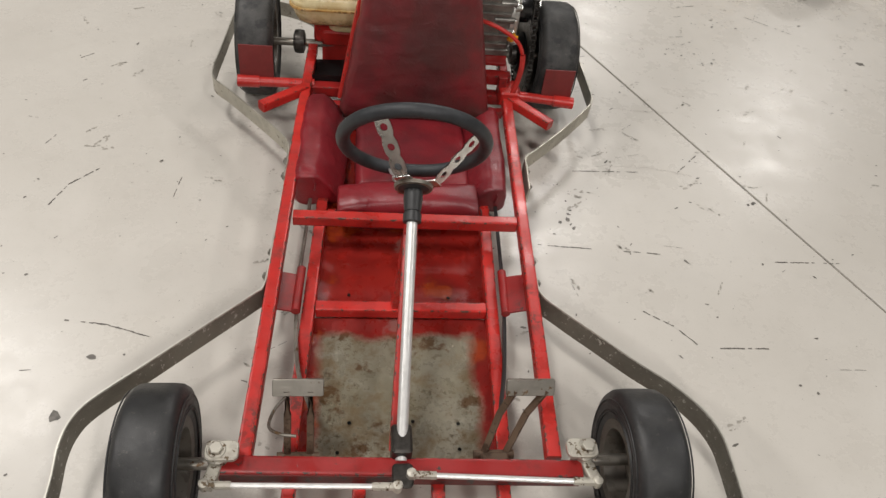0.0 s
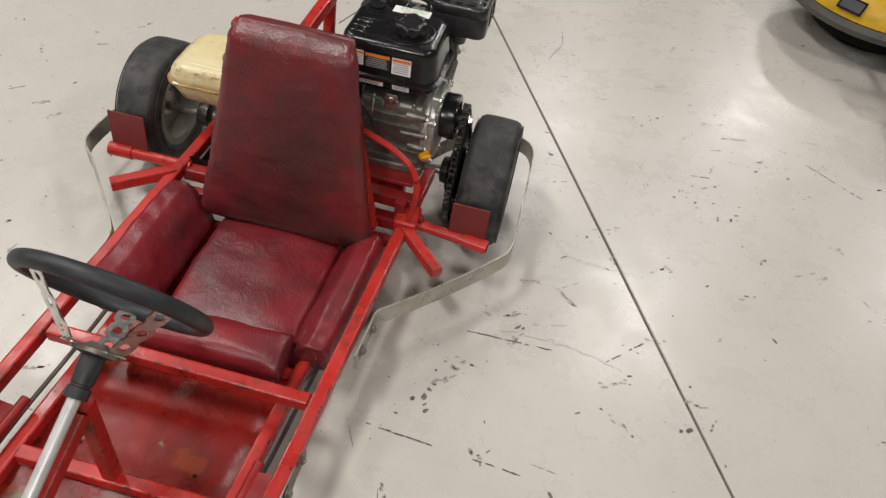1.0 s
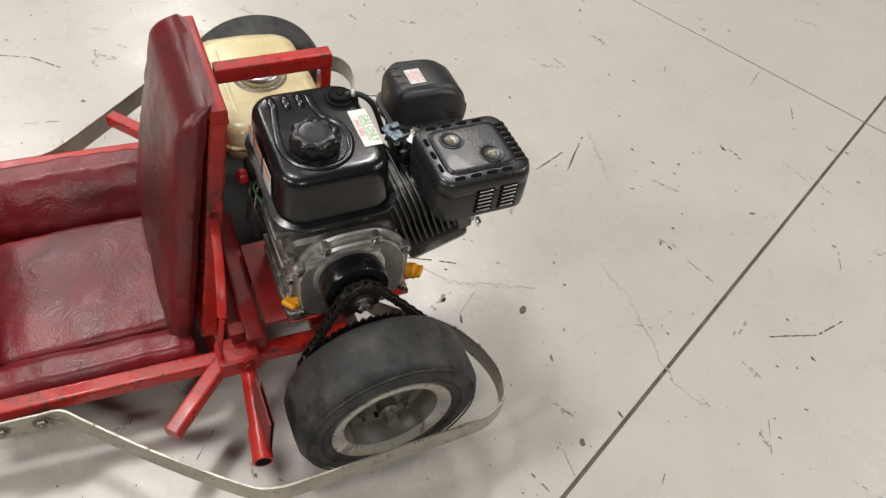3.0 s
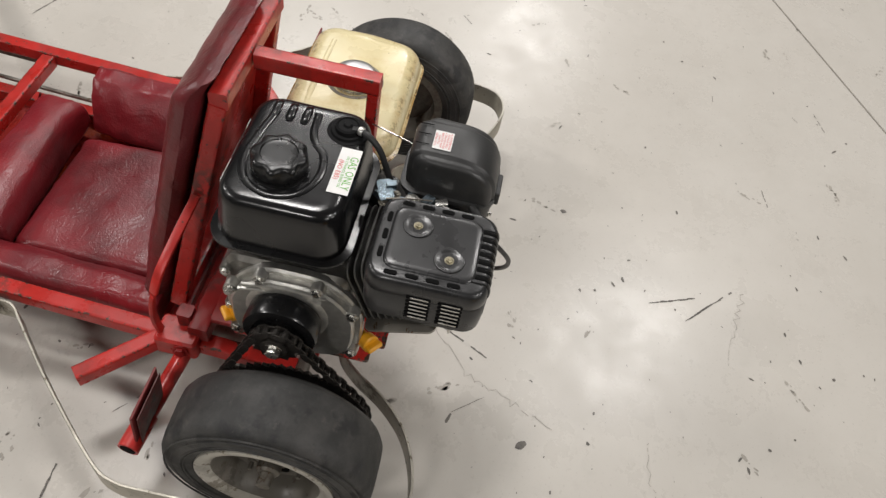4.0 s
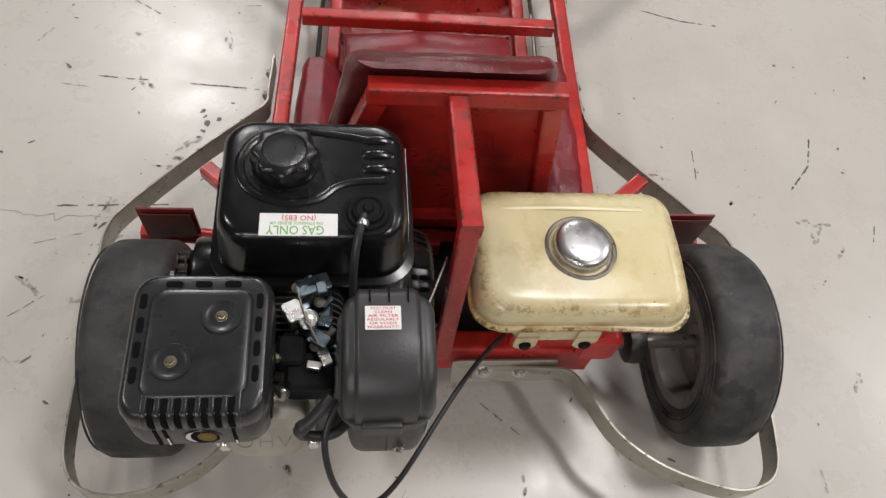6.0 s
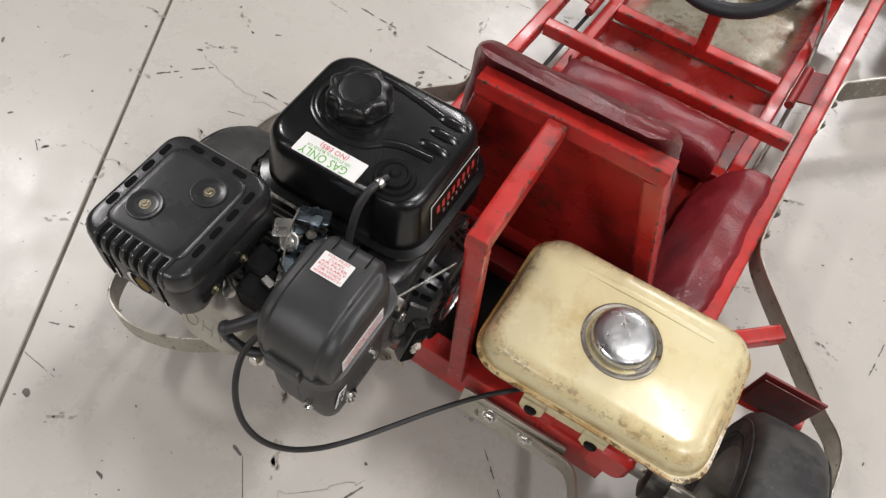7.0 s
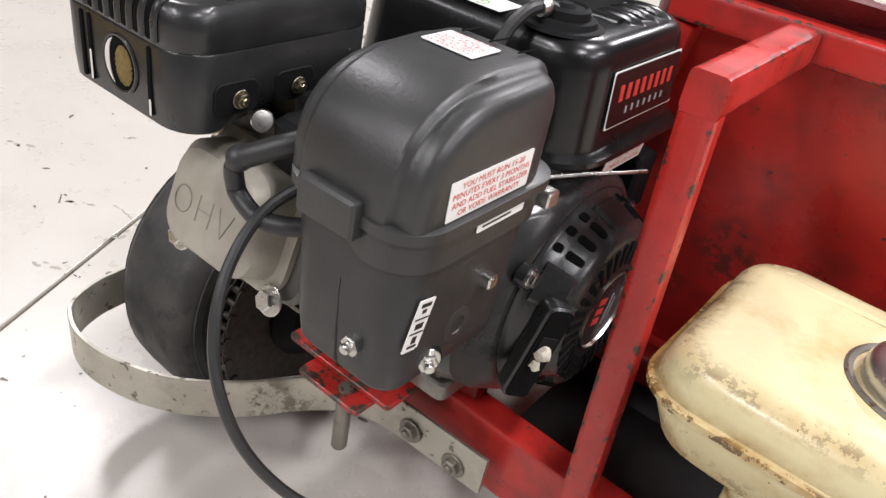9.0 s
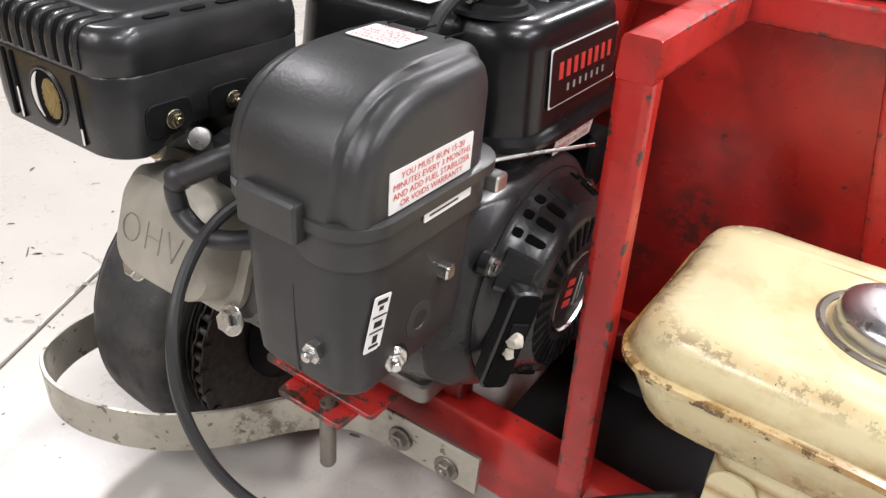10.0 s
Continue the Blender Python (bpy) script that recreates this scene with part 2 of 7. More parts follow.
FLOOR = make_floor()
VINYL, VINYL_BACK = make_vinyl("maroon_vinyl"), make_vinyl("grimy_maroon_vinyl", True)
RUBBER = make_rubber("slick_rubber", (0.030, 0.0295, 0.028), (0.060, 0.0575, 0.054), 0.5)
RUBBER_BLACK = make_rubber("black_rubber", (0.017, 0.017, 0.0168), (0.027, 0.0265, 0.026), 0.36)
CREAM = make_cream()
PAN_BARE, PAN_RED = make_pan("bare_tread_plate", True), make_pan("painted_tread_plate", False)
RED = worn_paint("red_enamel", (0.51, 0.026, 0.020), (0.055, 0.036, 0.025), 0.29, 0.665, 0.6, 0.545)
RED.node_tree.nodes["Principled BSDF"].inputs["Specular IOR Level"].default_value = 0.5
RUSTY = worn_paint("dark_maroon_paint", (0.12, 0.012, 0.010), (0.035, 0.025, 0.02), 0.4, 0.56, 0.7)
FLAP_RED = worn_paint("dusty_dark_red", (0.20, 0.024, 0.022), (0.06, 0.03, 0.025), 0.5, 0.68, 0.5, 0.52)
RED_BEAM = worn_paint("red_enamel_flat", (0.51, 0.026, 0.020), (0.045, 0.032, 0.025), 0.36, 0.665, 0.6, 0.70)
RED_DARK = worn_paint("red_enamel_dark", (0.29, 0.013, 0.012), (0.045, 0.033, 0.027), 0.38, 0.65, 0.6, 0.56)
STRIP = worn_paint("bumper_aluminium", (0.49, 0.465, 0.40), (0.19, 0.165, 0.125), 0.4, 0.62, 0.4, 0.5)
STRIP.node_tree.nodes["Principled BSDF"].inputs["Metallic"].default_value = 0.8
CAST = plain("cast_aluminium", (0.52, 0.51, 0.475), 0.37, 0.8, 0.2, 60, 0.35)
CAST_GREASY = plain("greasy_aluminium", (0.21, 0.20, 0.18), 0.40, 0.75, 0.35, 25, 0.35)
CAST_DARK = plain("cast_fins", (0.13, 0.127, 0.12), 0.5, 0.7, 0.25, 60, 0.3)
OHV_GREY = plain("grey_cover_paint", (0.36, 0.335, 0.28), 0.42, 0.1, 0.15, 30, 0.35)
STEEL = plain("zinc_steel", (0.62, 0.61, 0.58), 0.28, 1.0, 0.12, 80, 0.1)
CAP = worn_paint("scratched_chrome", (0.60, 0.60, 0.60), (0.35, 0.33, 0.30), 0.28, 0.6, 0.2)
CAP.node_tree.nodes["Principled BSDF"].inputs["Metallic"].default_value = 0.95
COLUMN = plain("brushed_column", (0.66, 0.65, 0.63), 0.36, 0.45, 0.1, 60, 0.1)
STARTER_BLACK = plain("starter_gloss", (0.022, 0.022, 0.0225), 0.24, 0.0, 0.2, 40, 0.12)
SCREEN = plain("sooty_brass", (0.28, 0.21, 0.09), 0.4, 1.0, 0.3, 90, 0.1)
ENGRAVED = plain("engraved_grey", (0.265, 0.245, 0.205), 0.5, 0.1, 0.1, 40, 0.1)
BRASS = plain("brass_plating", (0.30, 0.27, 0.19), 0.36, 1.0, 0.15, 80, 0.1)
OLD_STEEL = worn_paint("old_steel", (0.27, 0.25, 0.215), (0.13, 0.075, 0.035), 0.4, 0.6, 0.3)
OLD_STEEL.node_tree.nodes["Principled BSDF"].inputs["Metallic"].default_value = 0.75
# darker copy of the bumper aluminium: shade and lit top edge in the colour
STRIP_SHADED = worn_paint("shaded_aluminium", (0.215, 0.195, 0.16), (0.55, 0.53, 0.47), 0.40, 0.80, 0.25, 0.34)
STRIP_SHADED.node_tree.nodes["Principled BSDF"].inputs["Metallic"].default_value = 0.6
RUST = worn_paint("rusty_steel", (0.13, 0.085, 0.055), (0.06, 0.035, 0.02), 0.5, 0.56, 0.4)
RUST.node_tree.nodes["Principled BSDF"].inputs["Metallic"].default_value = 0.4
KNUCKLE = worn_paint("worn_silver_casting", (0.52, 0.49, 0.42), (0.12, 0.085, 0.05), 0.45, 0.57, 0.5)
KNUCKLE.node_tree.nodes["Principled BSDF"].inputs["Metallic"].default_value = 0.5
FILTER_BLACK = plain("filter_plastic", (0.033, 0.033, 0.0326), 0.40, 0.0, 0.14, 40, 0.22)
# silver darkened for the shade inside the barrel; also used on the dish
RIM_PAINT = worn_paint("rim_shaded_silver", (0.17, 0.155, 0.13), (0.10, 0.085, 0.065), 0.42, 0.62, 0.5)
RIM_LIGHT = worn_paint("rim_pale_grey", (0.50, 0.475, 0.415), (0.20, 0.165, 0.12), 0.45, 0.60, 0.45)
RIM_DARK = worn_paint("rim_dark_brown", (0.085, 0.075, 0.06), (0.05, 0.04, 0.03), 0.5, 0.56, 0.6)
# stands for lit floor seen through openings; its brightness is in the colour
FLOOR_GLEAM = plain("lit_floor_behind", (0.80, 0.78, 0.74), 0.45, 0.2, 0.06, 60, 0)
BLACK_SHIELD = plain("black_heat_paint", (0.021, 0.021, 0.0215), 0.27, 0.0, 0.25, 40, 0.1, 0.05)
BLACK_GLOSS = plain("black_powder_coat", (0.008, 0.008, 0.0085), 0.23, 0.0, 0.2, 30, 0.08, 0.03)
BLACK_SATIN = plain("black_satin_plastic", (0.024, 0.024, 0.0242), 0.44, 0.0, 0.15, 50, 0.22)
FILLER_BLACK = plain("filler_cap_plastic", (0.011, 0.011, 0.0112), 0.27, 0.0, 0.15, 50, 0.12)
BLACK_MATT = plain("black_matt", (0.008, 0.008, 0.0085), 0.6, 0.0, 0.2, 50, 0.2)
# near-black pieces laid on surfaces; shade inside uncut openings is in the colour
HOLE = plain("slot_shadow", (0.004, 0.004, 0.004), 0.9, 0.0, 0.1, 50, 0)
GREASE = plain("greasy_chain_steel", (0.05, 0.045, 0.04), 0.38, 0.7, 0.4, 120, 0.3)
GRIP = plain("steering_rim_rubber", (0.022, 0.024, 0.027), 0.5, 0.0, 0.3, 60, 0.35)
YELLOW = plain("yellow_plastic", (0.80, 0.36, 0.012), 0.4, 0.0, 0.1, 60, 0.1)
RED_KNOB = plain("red_plastic", (0.5, 0.01, 0.01), 0.35, 0.0, 0.1, 60, 0.1)
ROPE = plain("starter_rope", (0.62, 0.58, 0.48), 0.8, 0.0, 0.2, 300, 0.6)
WHITE = plain("white_label", (0.80, 0.79, 0.77), 0.4, 0.0, 0.04, 60, 0)
INK_RED = plain("red_ink", (0.62, 0.05, 0.04), 0.45, 0.0, 0.05, 60, 0)
INK_GREEN = plain("green_ink", (0.12, 0.42, 0.04), 0.45, 0.0, 0.05, 60, 0)
INK_BLACK = plain("black_ink", (0.02, 0.02, 0.02), 0.45, 0.0, 0.05, 60, 0)
INK_ORANGE = plain("orange_ink", (0.70, 0.20, 0.03), 0.45, 0.0, 0.05, 60, 0)
WIRE_GREEN = plain("green_wire", (0.02, 0.12, 0.03), 0.45, 0.0, 0.05, 60, 0)
INK_GREY = plain("grey_ink", (0.30, 0.30, 0.30), 0.45, 0.0, 0.05, 60, 0)
ZINC_BLUE = plain("carburettor_zinc", (0.14, 0.175, 0.20), 0.3, 1.0, 0.3, 90, 0.3)
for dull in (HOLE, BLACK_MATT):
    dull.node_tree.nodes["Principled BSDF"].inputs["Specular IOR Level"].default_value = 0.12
MARK = plain("floor_scuff", (0.115, 0.104, 0.09), 0.5, 0.0, 0.5, 60, 0)
MARK_SOFT = plain("floor_smudge", (0.33, 0.305, 0.265), 0.4, 0.0, 0.15, 60, 0)
JOINT = plain("joint_dirt", (0.13, 0.11, 0.085), 0.8, 0.0, 0.4, 20, 0.3)
WALL = plain("wall_paint", (0.17, 0.167, 0.16), 0.6, 0.0, 0.06, 2, 0.1)
CEIL = plain("ceiling_sheet", (0.085, 0.085, 0.084), 0.7, 0.0, 0.06, 2, 0.1)
CAR_YELLOW = worn_paint("yellow_enamel", (0.72, 0.42, 0.015), (0.10, 0.06, 0.02), 0.3, 0.66, 0.4)


# ---- shapes ----
def K(u, y, z):
    """A place on the kart: its frame stands a little askew, so the middle line drifts to +x towards the rear."""
    return Vector((u + 0.051 * (y - 1.30), y, z))


EASE = [False]


def eased(v):
    """The seat back and the engine sit a touch forward and lean a little towards -x."""
    if not EASE[0]:
        return v
    return Vector((v.x - 0.0055 - 0.013 * v.z, v.y - 0.008 - 0.008 * v.z, v.z))


def finish(bm, angle=35, name="mesh"):
    bmesh.ops.recalc_face_normals(bm, faces=bm.faces)
    me = bpy.data.meshes.new(name)
    bm.to_mesh(me)
    bm.free()
    me.shade_smooth()
    me.set_sharp_from_angle(angle=radians(angle))
    return me


def thing(name, place, label, category, group="", kind=""):
    ob = new(name)
    ob.empty_display_size = 0.05
    ob.location = place
    bpy.context.view_layer.update()
    return tagged(ob, label, category, group, kind)


def part(name, bm, mat, parent, label="", angle=35, m=None):
    """Links a bmesh, or a mesh that others use too, as one mesh object under a thing or a part."""
    if isinstance(bm, bmesh.types.BMesh) and m is None:
        for v in bm.verts:
            v.co = eased(v.co)
    me = bm if isinstance(bm, bpy.types.Mesh) else finish(bm, angle, name)
    if not me.materials:
        me.materials.append(mat)
    ob = new(name, me)
    if m is not None:
        m = m.copy()
        m.translation = eased(m.translation)
        ob.matrix_world = m
    if parent is not None:
        # thing, part and sub-part: no deeper
        while parent.parent is not None and parent.parent.parent is not None:
            parent = parent.parent
        place = Matrix.Identity(4)
        chain = parent
        while chain is not None:
            place = chain.matrix_basis @ place if chain.parent is None else chain.matrix_parent_inverse @ chain.matrix_basis @ place
            chain = chain.parent
        ob.parent = parent
        ob.matrix_parent_inverse = place.inverted()
    return tagged(ob, label)


def loft(bm, rings, caps=True):
    rows = [[bm.verts.new(p) for p in ring] for ring in rings]
    n = len(rows[0])
    for a, b in zip(rows, rows[1:]):
        for i in range(n):
            bm.faces.new((a[i], a[(i + 1) % n], b[(i + 1) % n], b[i]))
    if caps:
        bm.faces.new(rows[0][::-1])
        bm.faces.new(rows[-1])
    return bm


def rrect(hx, hy, r, n=5, side=0):
    """A rounded rectangle round the origin, with so many more points along each side."""
    r = min(r, hx - 1e-4, hy - 1e-4)
    out = []
    for k, (sx, sy) in enumerate(((1, 1), (-1, 1), (-1, -1), (1, -1))):
        for i in range(n + 1):
            a = math.pi / 2 * (k + i / n)
            out.append((sx * (hx - r) + r * math.cos(a), sy * (hy - r) + r * math.sin(a)))
        if side:
            nx, ny = ((-1, 1), (-1, -1), (1, -1), (1, 1))[k]
            a = math.pi / 2 * (k + 1)
            p, q = out[-1], (nx * (hx - r) + r * math.cos(a), ny * (hy - r) + r * math.sin(a))
            out += [(p[0] + (q[0] - p[0]) * i / (side + 1), p[1] + (q[1] - p[1]) * i / (side + 1)) for i in range(1, side + 1)]
    return out


def rbox(bm, c, half, r=0.004, axis="z", n=3, soft=0.003, m=None):
    """A block with rounded corners about one axis and softened ends."""
    a = "xyz".index(axis)
    o = [(1, 2), (2, 0), (0, 1)][a]
    rings = []
    for s, inset in ((-1, soft), (-1 + soft / half[a], 0), (1 - soft / half[a], 0), (1, soft)):
        ring = []
        for p, q in rrect(half[o[0]] - inset, half[o[1]] - inset, max(r - inset * 0.5, 0.0006), n):
            v = [0, 0, 0]
            v[a], v[o[0]], v[o[1]] = s * half[a], p, q
            v = Vector(v)
            ring.append((m @ v if m else v) + Vector(c))
        rings.append(ring)
    return loft(bm, rings)


def frame_of(d):
    d = Vector(d).normalized()
    up = Vector((0, 0, 1)) if abs(d.z) < 0.95 else Vector((0, 1, 0))
    side = d.cross(up).normalized()
    return side, side.cross(d).normalized(), d


def sweep(bm, path, outline, caps=True, closed=False):
    """Carries an outline (side, up) along a path, mitred at its bends."""
    pts = [Vector(p) for p in path]
    rings = []
    for i, p in enumerate(pts):
        a = pts[i - 1] if i or closed else None
        b = pts[(i + 1) % len(pts)] if i < len(pts) - 1 or closed else None
        d1 = (p - a).normalized() if a is not None else None
        d2 = (b - p).normalized() if b is not None else None
        d = (d1 or d2) if (d1 is None or d2 is None) else (d1 + d2).normalized()
        side, up, _ = frame_of(d)
        grow = 1.0
        if d1 is not None and d2 is not None:
            grow = 1 / max(0.5, math.sqrt(max(0.0, (1 + d1.dot(d2)) / 2)))
        rings.append([p + side * (x * grow) + up * y for x, y in outline])
    if closed:
        rings.append(rings[0])
        rows = [[bm.verts.new(q) for q in ring] for ring in rings[:-1]]
        for a, b in zip(rows, rows[1:] + rows[:1]):
            for i in range(len(a)):
                bm.faces.new((a[i], a[(i + 1) % len(a)], b[(i + 1) % len(a)], b[i]))
        return bm
    return loft(bm, rings, caps)


def circle(r, n=16):
    return [(r * math.cos(2 * math.pi * i / n), r * math.sin(2 * math.pi * i / n)) for i in range(n)]


def mark_edges(bm, full=40.0):
    """Marks how sharply a mesh bends outwards at each vertex, for paint that is rubbed there."""
    layer = bm.verts.layers.float.new("edge")
    bmesh.ops.recalc_face_normals(bm, faces=bm.faces)
    for v in bm.verts:
        v[layer] = max([0.0] + [min(1.0, math.degrees(e.calc_face_angle_signed(0.0)) / full) for e in v.link_edges if len(e.link_faces) == 2])
    return bm


def square_tube(bm, a, b, size=0.0254, r=0.003, wide=None):
    """A tube with rounded corners, its edges marked as rubbed."""
    hx, hy, k = (wide or size) / 2, size / 2, 0.0022
    outline, marks = [], []
    for q, (sx, sy) in enumerate(((1, 1), (-1, 1), (-1, -1), (1, -1))):
        c = [(sx * (hx - r) + r * math.cos(math.pi / 2 * (q + i / 2)), sy * (hy - r) + r * math.sin(math.pi / 2 * (q + i / 2))) for i in range(3)]
        first = Vector(c[0]) + Vector(((0, -sy * k), (-sx * k, 0))[q % 2])
        last = Vector(c[2]) + Vector(((-sx * k, 0), (0, -sy * k))[q % 2])
        outline += [tuple(first)] + c + [tuple(last)]
        marks += [0.0, 0.8, 1.0, 0.8, 0.0]
    a, b = Vector(a), Vector(b)
    e = (b - a).normalized() * 0.004
    n0 = len(bm.verts)
    sweep(bm, [a, a + e, b - e, b], outline)
    layer = bm.verts.layers.float.get("edge") or bm.verts.layers.float.new("edge")
    bm.verts.ensure_lookup_table()
    for i in range(n0, len(bm.verts)):
        j = i - n0
        end = j < len(outline) or j >= 3 * len(outline)
        bm.verts[i][layer] = 0.45 if end else marks[j % len(outline)]
    return bm


def round_tube(bm, path, r=0.0127, n=14):
    return sweep(bm, path, circle(r, n))


def curve_points(pts, steps=8):
    """A smooth line through points."""
    p = [Vector(q) for q in pts]
    p = [2 * p[0] - p[1]] + p + [2 * p[-1] - p[-2]]
    out = []
    for i in range(1, len(p) - 2):
        for k in range(steps):
            s = k / steps
            a, b, c, d = p[i - 1 : i + 3]
            out.append(0.5 * (2 * b + (c - a) * s + (2 * a - 5 * b + 4 * c - d) * s * s + (3 * b - a - 3 * c + d) * s**3))
    return out + [p[-2]]


def lathe(bm, profile, n=40, m=None, hollow=False):
    """Turns (radius, height) about z; m places it. A hollow one is a ring, open in the middle."""
    rings = []
    if hollow:
        profile = list(profile) + [profile[0]]
    for r, z in profile:
        ring = [Vector((max(r, 1e-4) * math.cos(2 * math.pi * i / n), max(r, 1e-4) * math.sin(2 * math.pi * i / n), z)) for i in range(n)]
        rings.append([m @ v for v in ring] if m else ring)
    return loft(bm, rings, not hollow)


def along(place, d):
    """A pose whose z points along d."""
    side, up, d = frame_of(d)
    return Matrix.Translation(place) @ Matrix((side, up, d)).transposed().to_4x4()


ALONG_X = (1, 0, 0)
BOLTS = {}


def bolt_mesh(r, mat, washer=1.5, height=0.55, stud=0.0):
    key = (r, mat.name, washer, height, stud)
    if key not in BOLTS:
        bm = bmesh.new()
        if washer:
            lathe(bm, [(r * washer, 0), (r * washer, r * 0.12), (r * washer * 0.93, r * 0.2)], 16)
        loft(bm, [[Vector((s * math.cos(k * math.pi / 3), s * math.sin(k * math.pi / 3), z)) for k in range(6)] for s, z in ((r, r * 0.2), (r, r * (0.1 + height)), (r * 0.85, r * (0.2 + height)))])
        if stud:
            lathe(bm, [(r * 0.5, 0), (r * 0.5, r * stud), (r * 0.4, r * (stud + 0.12))], 10)
        me = finish(bm, 30, "bolt")
        me.materials.append(mat)
        BOLTS[key] = me
    return BOLTS[key]


def bolt(place, d, parent, r=0.007, mat=None, label="", washer=1.5, height=0.55, stud=0.0, name="bolt"):
    return part(name, bolt_mesh(r, mat or STEEL, washer, height, stud), None, parent, label, m=along(place, d))


def written(body, size, mat, m, parent, name="lettering", label="", width=0.0):
    """A line of raised print, centred on m."""
    c = bpy.data.curves.new("print", "FONT")
    c.body, c.size, c.align_x, c.align_y, c.resolution_u = body, size, "CENTER", "CENTER", 2
    ob = bpy.data.objects.new("print", c)
    scene.collection.objects.link(ob)
    dg = bpy.context.evaluated_depsgraph_get()
    me = bpy.data.meshes.new_from_object(ob.evaluated_get(dg))
    bpy.data.objects.remove(ob)
    bpy.data.curves.remove(c)
    if width:
        xs = [v.co.x for v in me.vertices]
        k = width / (max(xs) - min(xs))
        for v in me.vertices:
            v.co.x *= k
    me.materials.clear()
    return part(name, me, mat, parent, label, m=m)


def plate(bm, corners, thick):
    """A flat sheet from its corners in order, thickened along its normal."""
    c = [Vector(p) for p in corners]
    nrm = (c[1] - c[0]).cross(c[2] - c[0]).normalized() * thick
    return loft(bm, [c, [p + nrm for p in c]])


def wrinkle(bm, amount, scale, seed=0.0):
    bm.normal_update()
    for v in bm.verts:
        v.co += v.normal * amount * noise.noise(v.co * scale + Vector((seed, seed, seed)))
    return bm


# ---- the hall ----
def hall():
    cross, ang = Vector((0.004, 3.534)), math.atan2(0.9015, -0.4328)
    d1 = Vector((math.cos(ang), math.sin(ang)))
    d2 = Vector((d1.y, -d1.x))
    bed = bmesh.new()
    rbox(bed, (0, 2, -0.105), (13.4, 13.4, 0.1), 0.01, "z", 1, 0.002)
    base = part("floor", bed, JOINT, None, "dark dirty bed below the concrete slabs")
    tagged(base, "sealed light grey concrete floor with saw-cut joints", "floor", kind="structure")
    for s1 in (-1, 1):
        for s2 in (-1, 1):
            lo, hi, g2 = 0.0034, 19.0, 0.0029
            c = [cross + d1 * (s1 * a) + d2 * (s2 * b) for a, b in ((g2, lo), (hi, lo), (hi, hi), (g2, hi))]
            if s1 * s2 > 0:
                c = c[::-1]
            bm = bmesh.new()
            loft(bm, [[Vector((p.x, p.y, z)) for p in c] for z in (-0.02, 0.0)])
            top = [e for e in bm.edges if all(abs(v.co.z) < 1e-5 for v in e.verts)]
            bmesh.ops.bevel(bm, geom=top, offset=0.0012, segments=1, affect="EDGES")
            part("slab", bm, FLOOR, base)
    # walls and ceiling are unseen, added to close the hall; dark against bounce
    for name, c, h in (("wall_north", (0, 15.5, 2.3), (13.5, 0.1, 2.45)), ("wall_south", (0, -11.5, 2.3), (13.5, 0.1, 2.45)), ("wall_east", (13.4, 2, 2.3), (0.1, 13.4, 2.45)), ("wall_west", (-13.4, 2, 2.3), (0.1, 13.4, 2.45))):
        bm = bmesh.new()
        rbox(bm, c, h, 0.01, "z", 1, 0.002)
        tagged(part(name, bm, WALL, None), "unseen dark hall wall added to close the room", "wall", kind="structure")
    bm = bmesh.new()
    rbox(bm, (0, 2, CEILING + 0.15), (13.4, 13.4, 0.1), 0.01, "z", 1, 0.002)
    tagged(part("ceiling", bm, CEIL, None), "unseen dark ceiling added over the hall", "ceiling", kind="structure")
    # lamp housings above the glowing panels
    first = thing("ceiling_light", (LAMP_SPOTS[0][0], LAMP_SPOTS[0][1], CEILING + 0.05), "long white ceiling light panel, switched on", "lamp", "ceiling lights")
    bm = bmesh.new()
    rbox(bm, (LAMP_SPOTS[0][0], LAMP_SPOTS[0][1], CEILING - 0.035), (0.25, 0.62, 0.085), 0.02, "z", 3, 0.01)
    housing = part("housing", bm, WALL, first)
    first.matrix_basis = pose(LAMP_SPOTS[0][0], LAMP_SPOTS[0][1], CEILING + 0.05, 0, 0, 25)
    for lx, ly in LAMP_SPOTS[1:]:
        copy_thing(first, pose(lx, ly, CEILING + 0.05, 0, 0, 25))


def blob(bm, x, y, r, z, stretch=1.0, turn=0.0, n=9):
    vs = []
    for i in range(n):
        a = 2 * math.pi * i / n
        k = r * random.uniform(0.55, 1.25)
        px, py = k * math.cos(a) * stretch, k * math.sin(a)
        vs.append(bm.verts.new((x + px * math.cos(turn) - py * math.sin(turn), y + px * math.sin(turn) + py * math.cos(turn), z)))
    bm.faces.new(vs)


def streak(bm, pts, width, z, broken=0.25, step=0.008):
    """A scraped line: a broken row of thin slivers."""
    for a, b in zip(pts, pts[1:]):
        a, b = Vector(a), Vector(b)
        n = max(2, int((b - a).length / step))
        d = (b - a) / n
        side = Vector((-d.y, d.x)).normalized()
        for i in range(n):
            if random.random() < broken:
                continue
            p, q = a + d * (i - 0.1), a + d * (i + 1.05)
            w0, w1 = width * random.uniform(0.25, 1), width * random.uniform(0.25, 1)
            o = side * random.uniform(-0.3, 0.3) * width
            bm.faces.new([bm.verts.new((*(v + o), z)) for v in (p - side * w0, q - side * w1, q + side * w1, p + side * w0)])


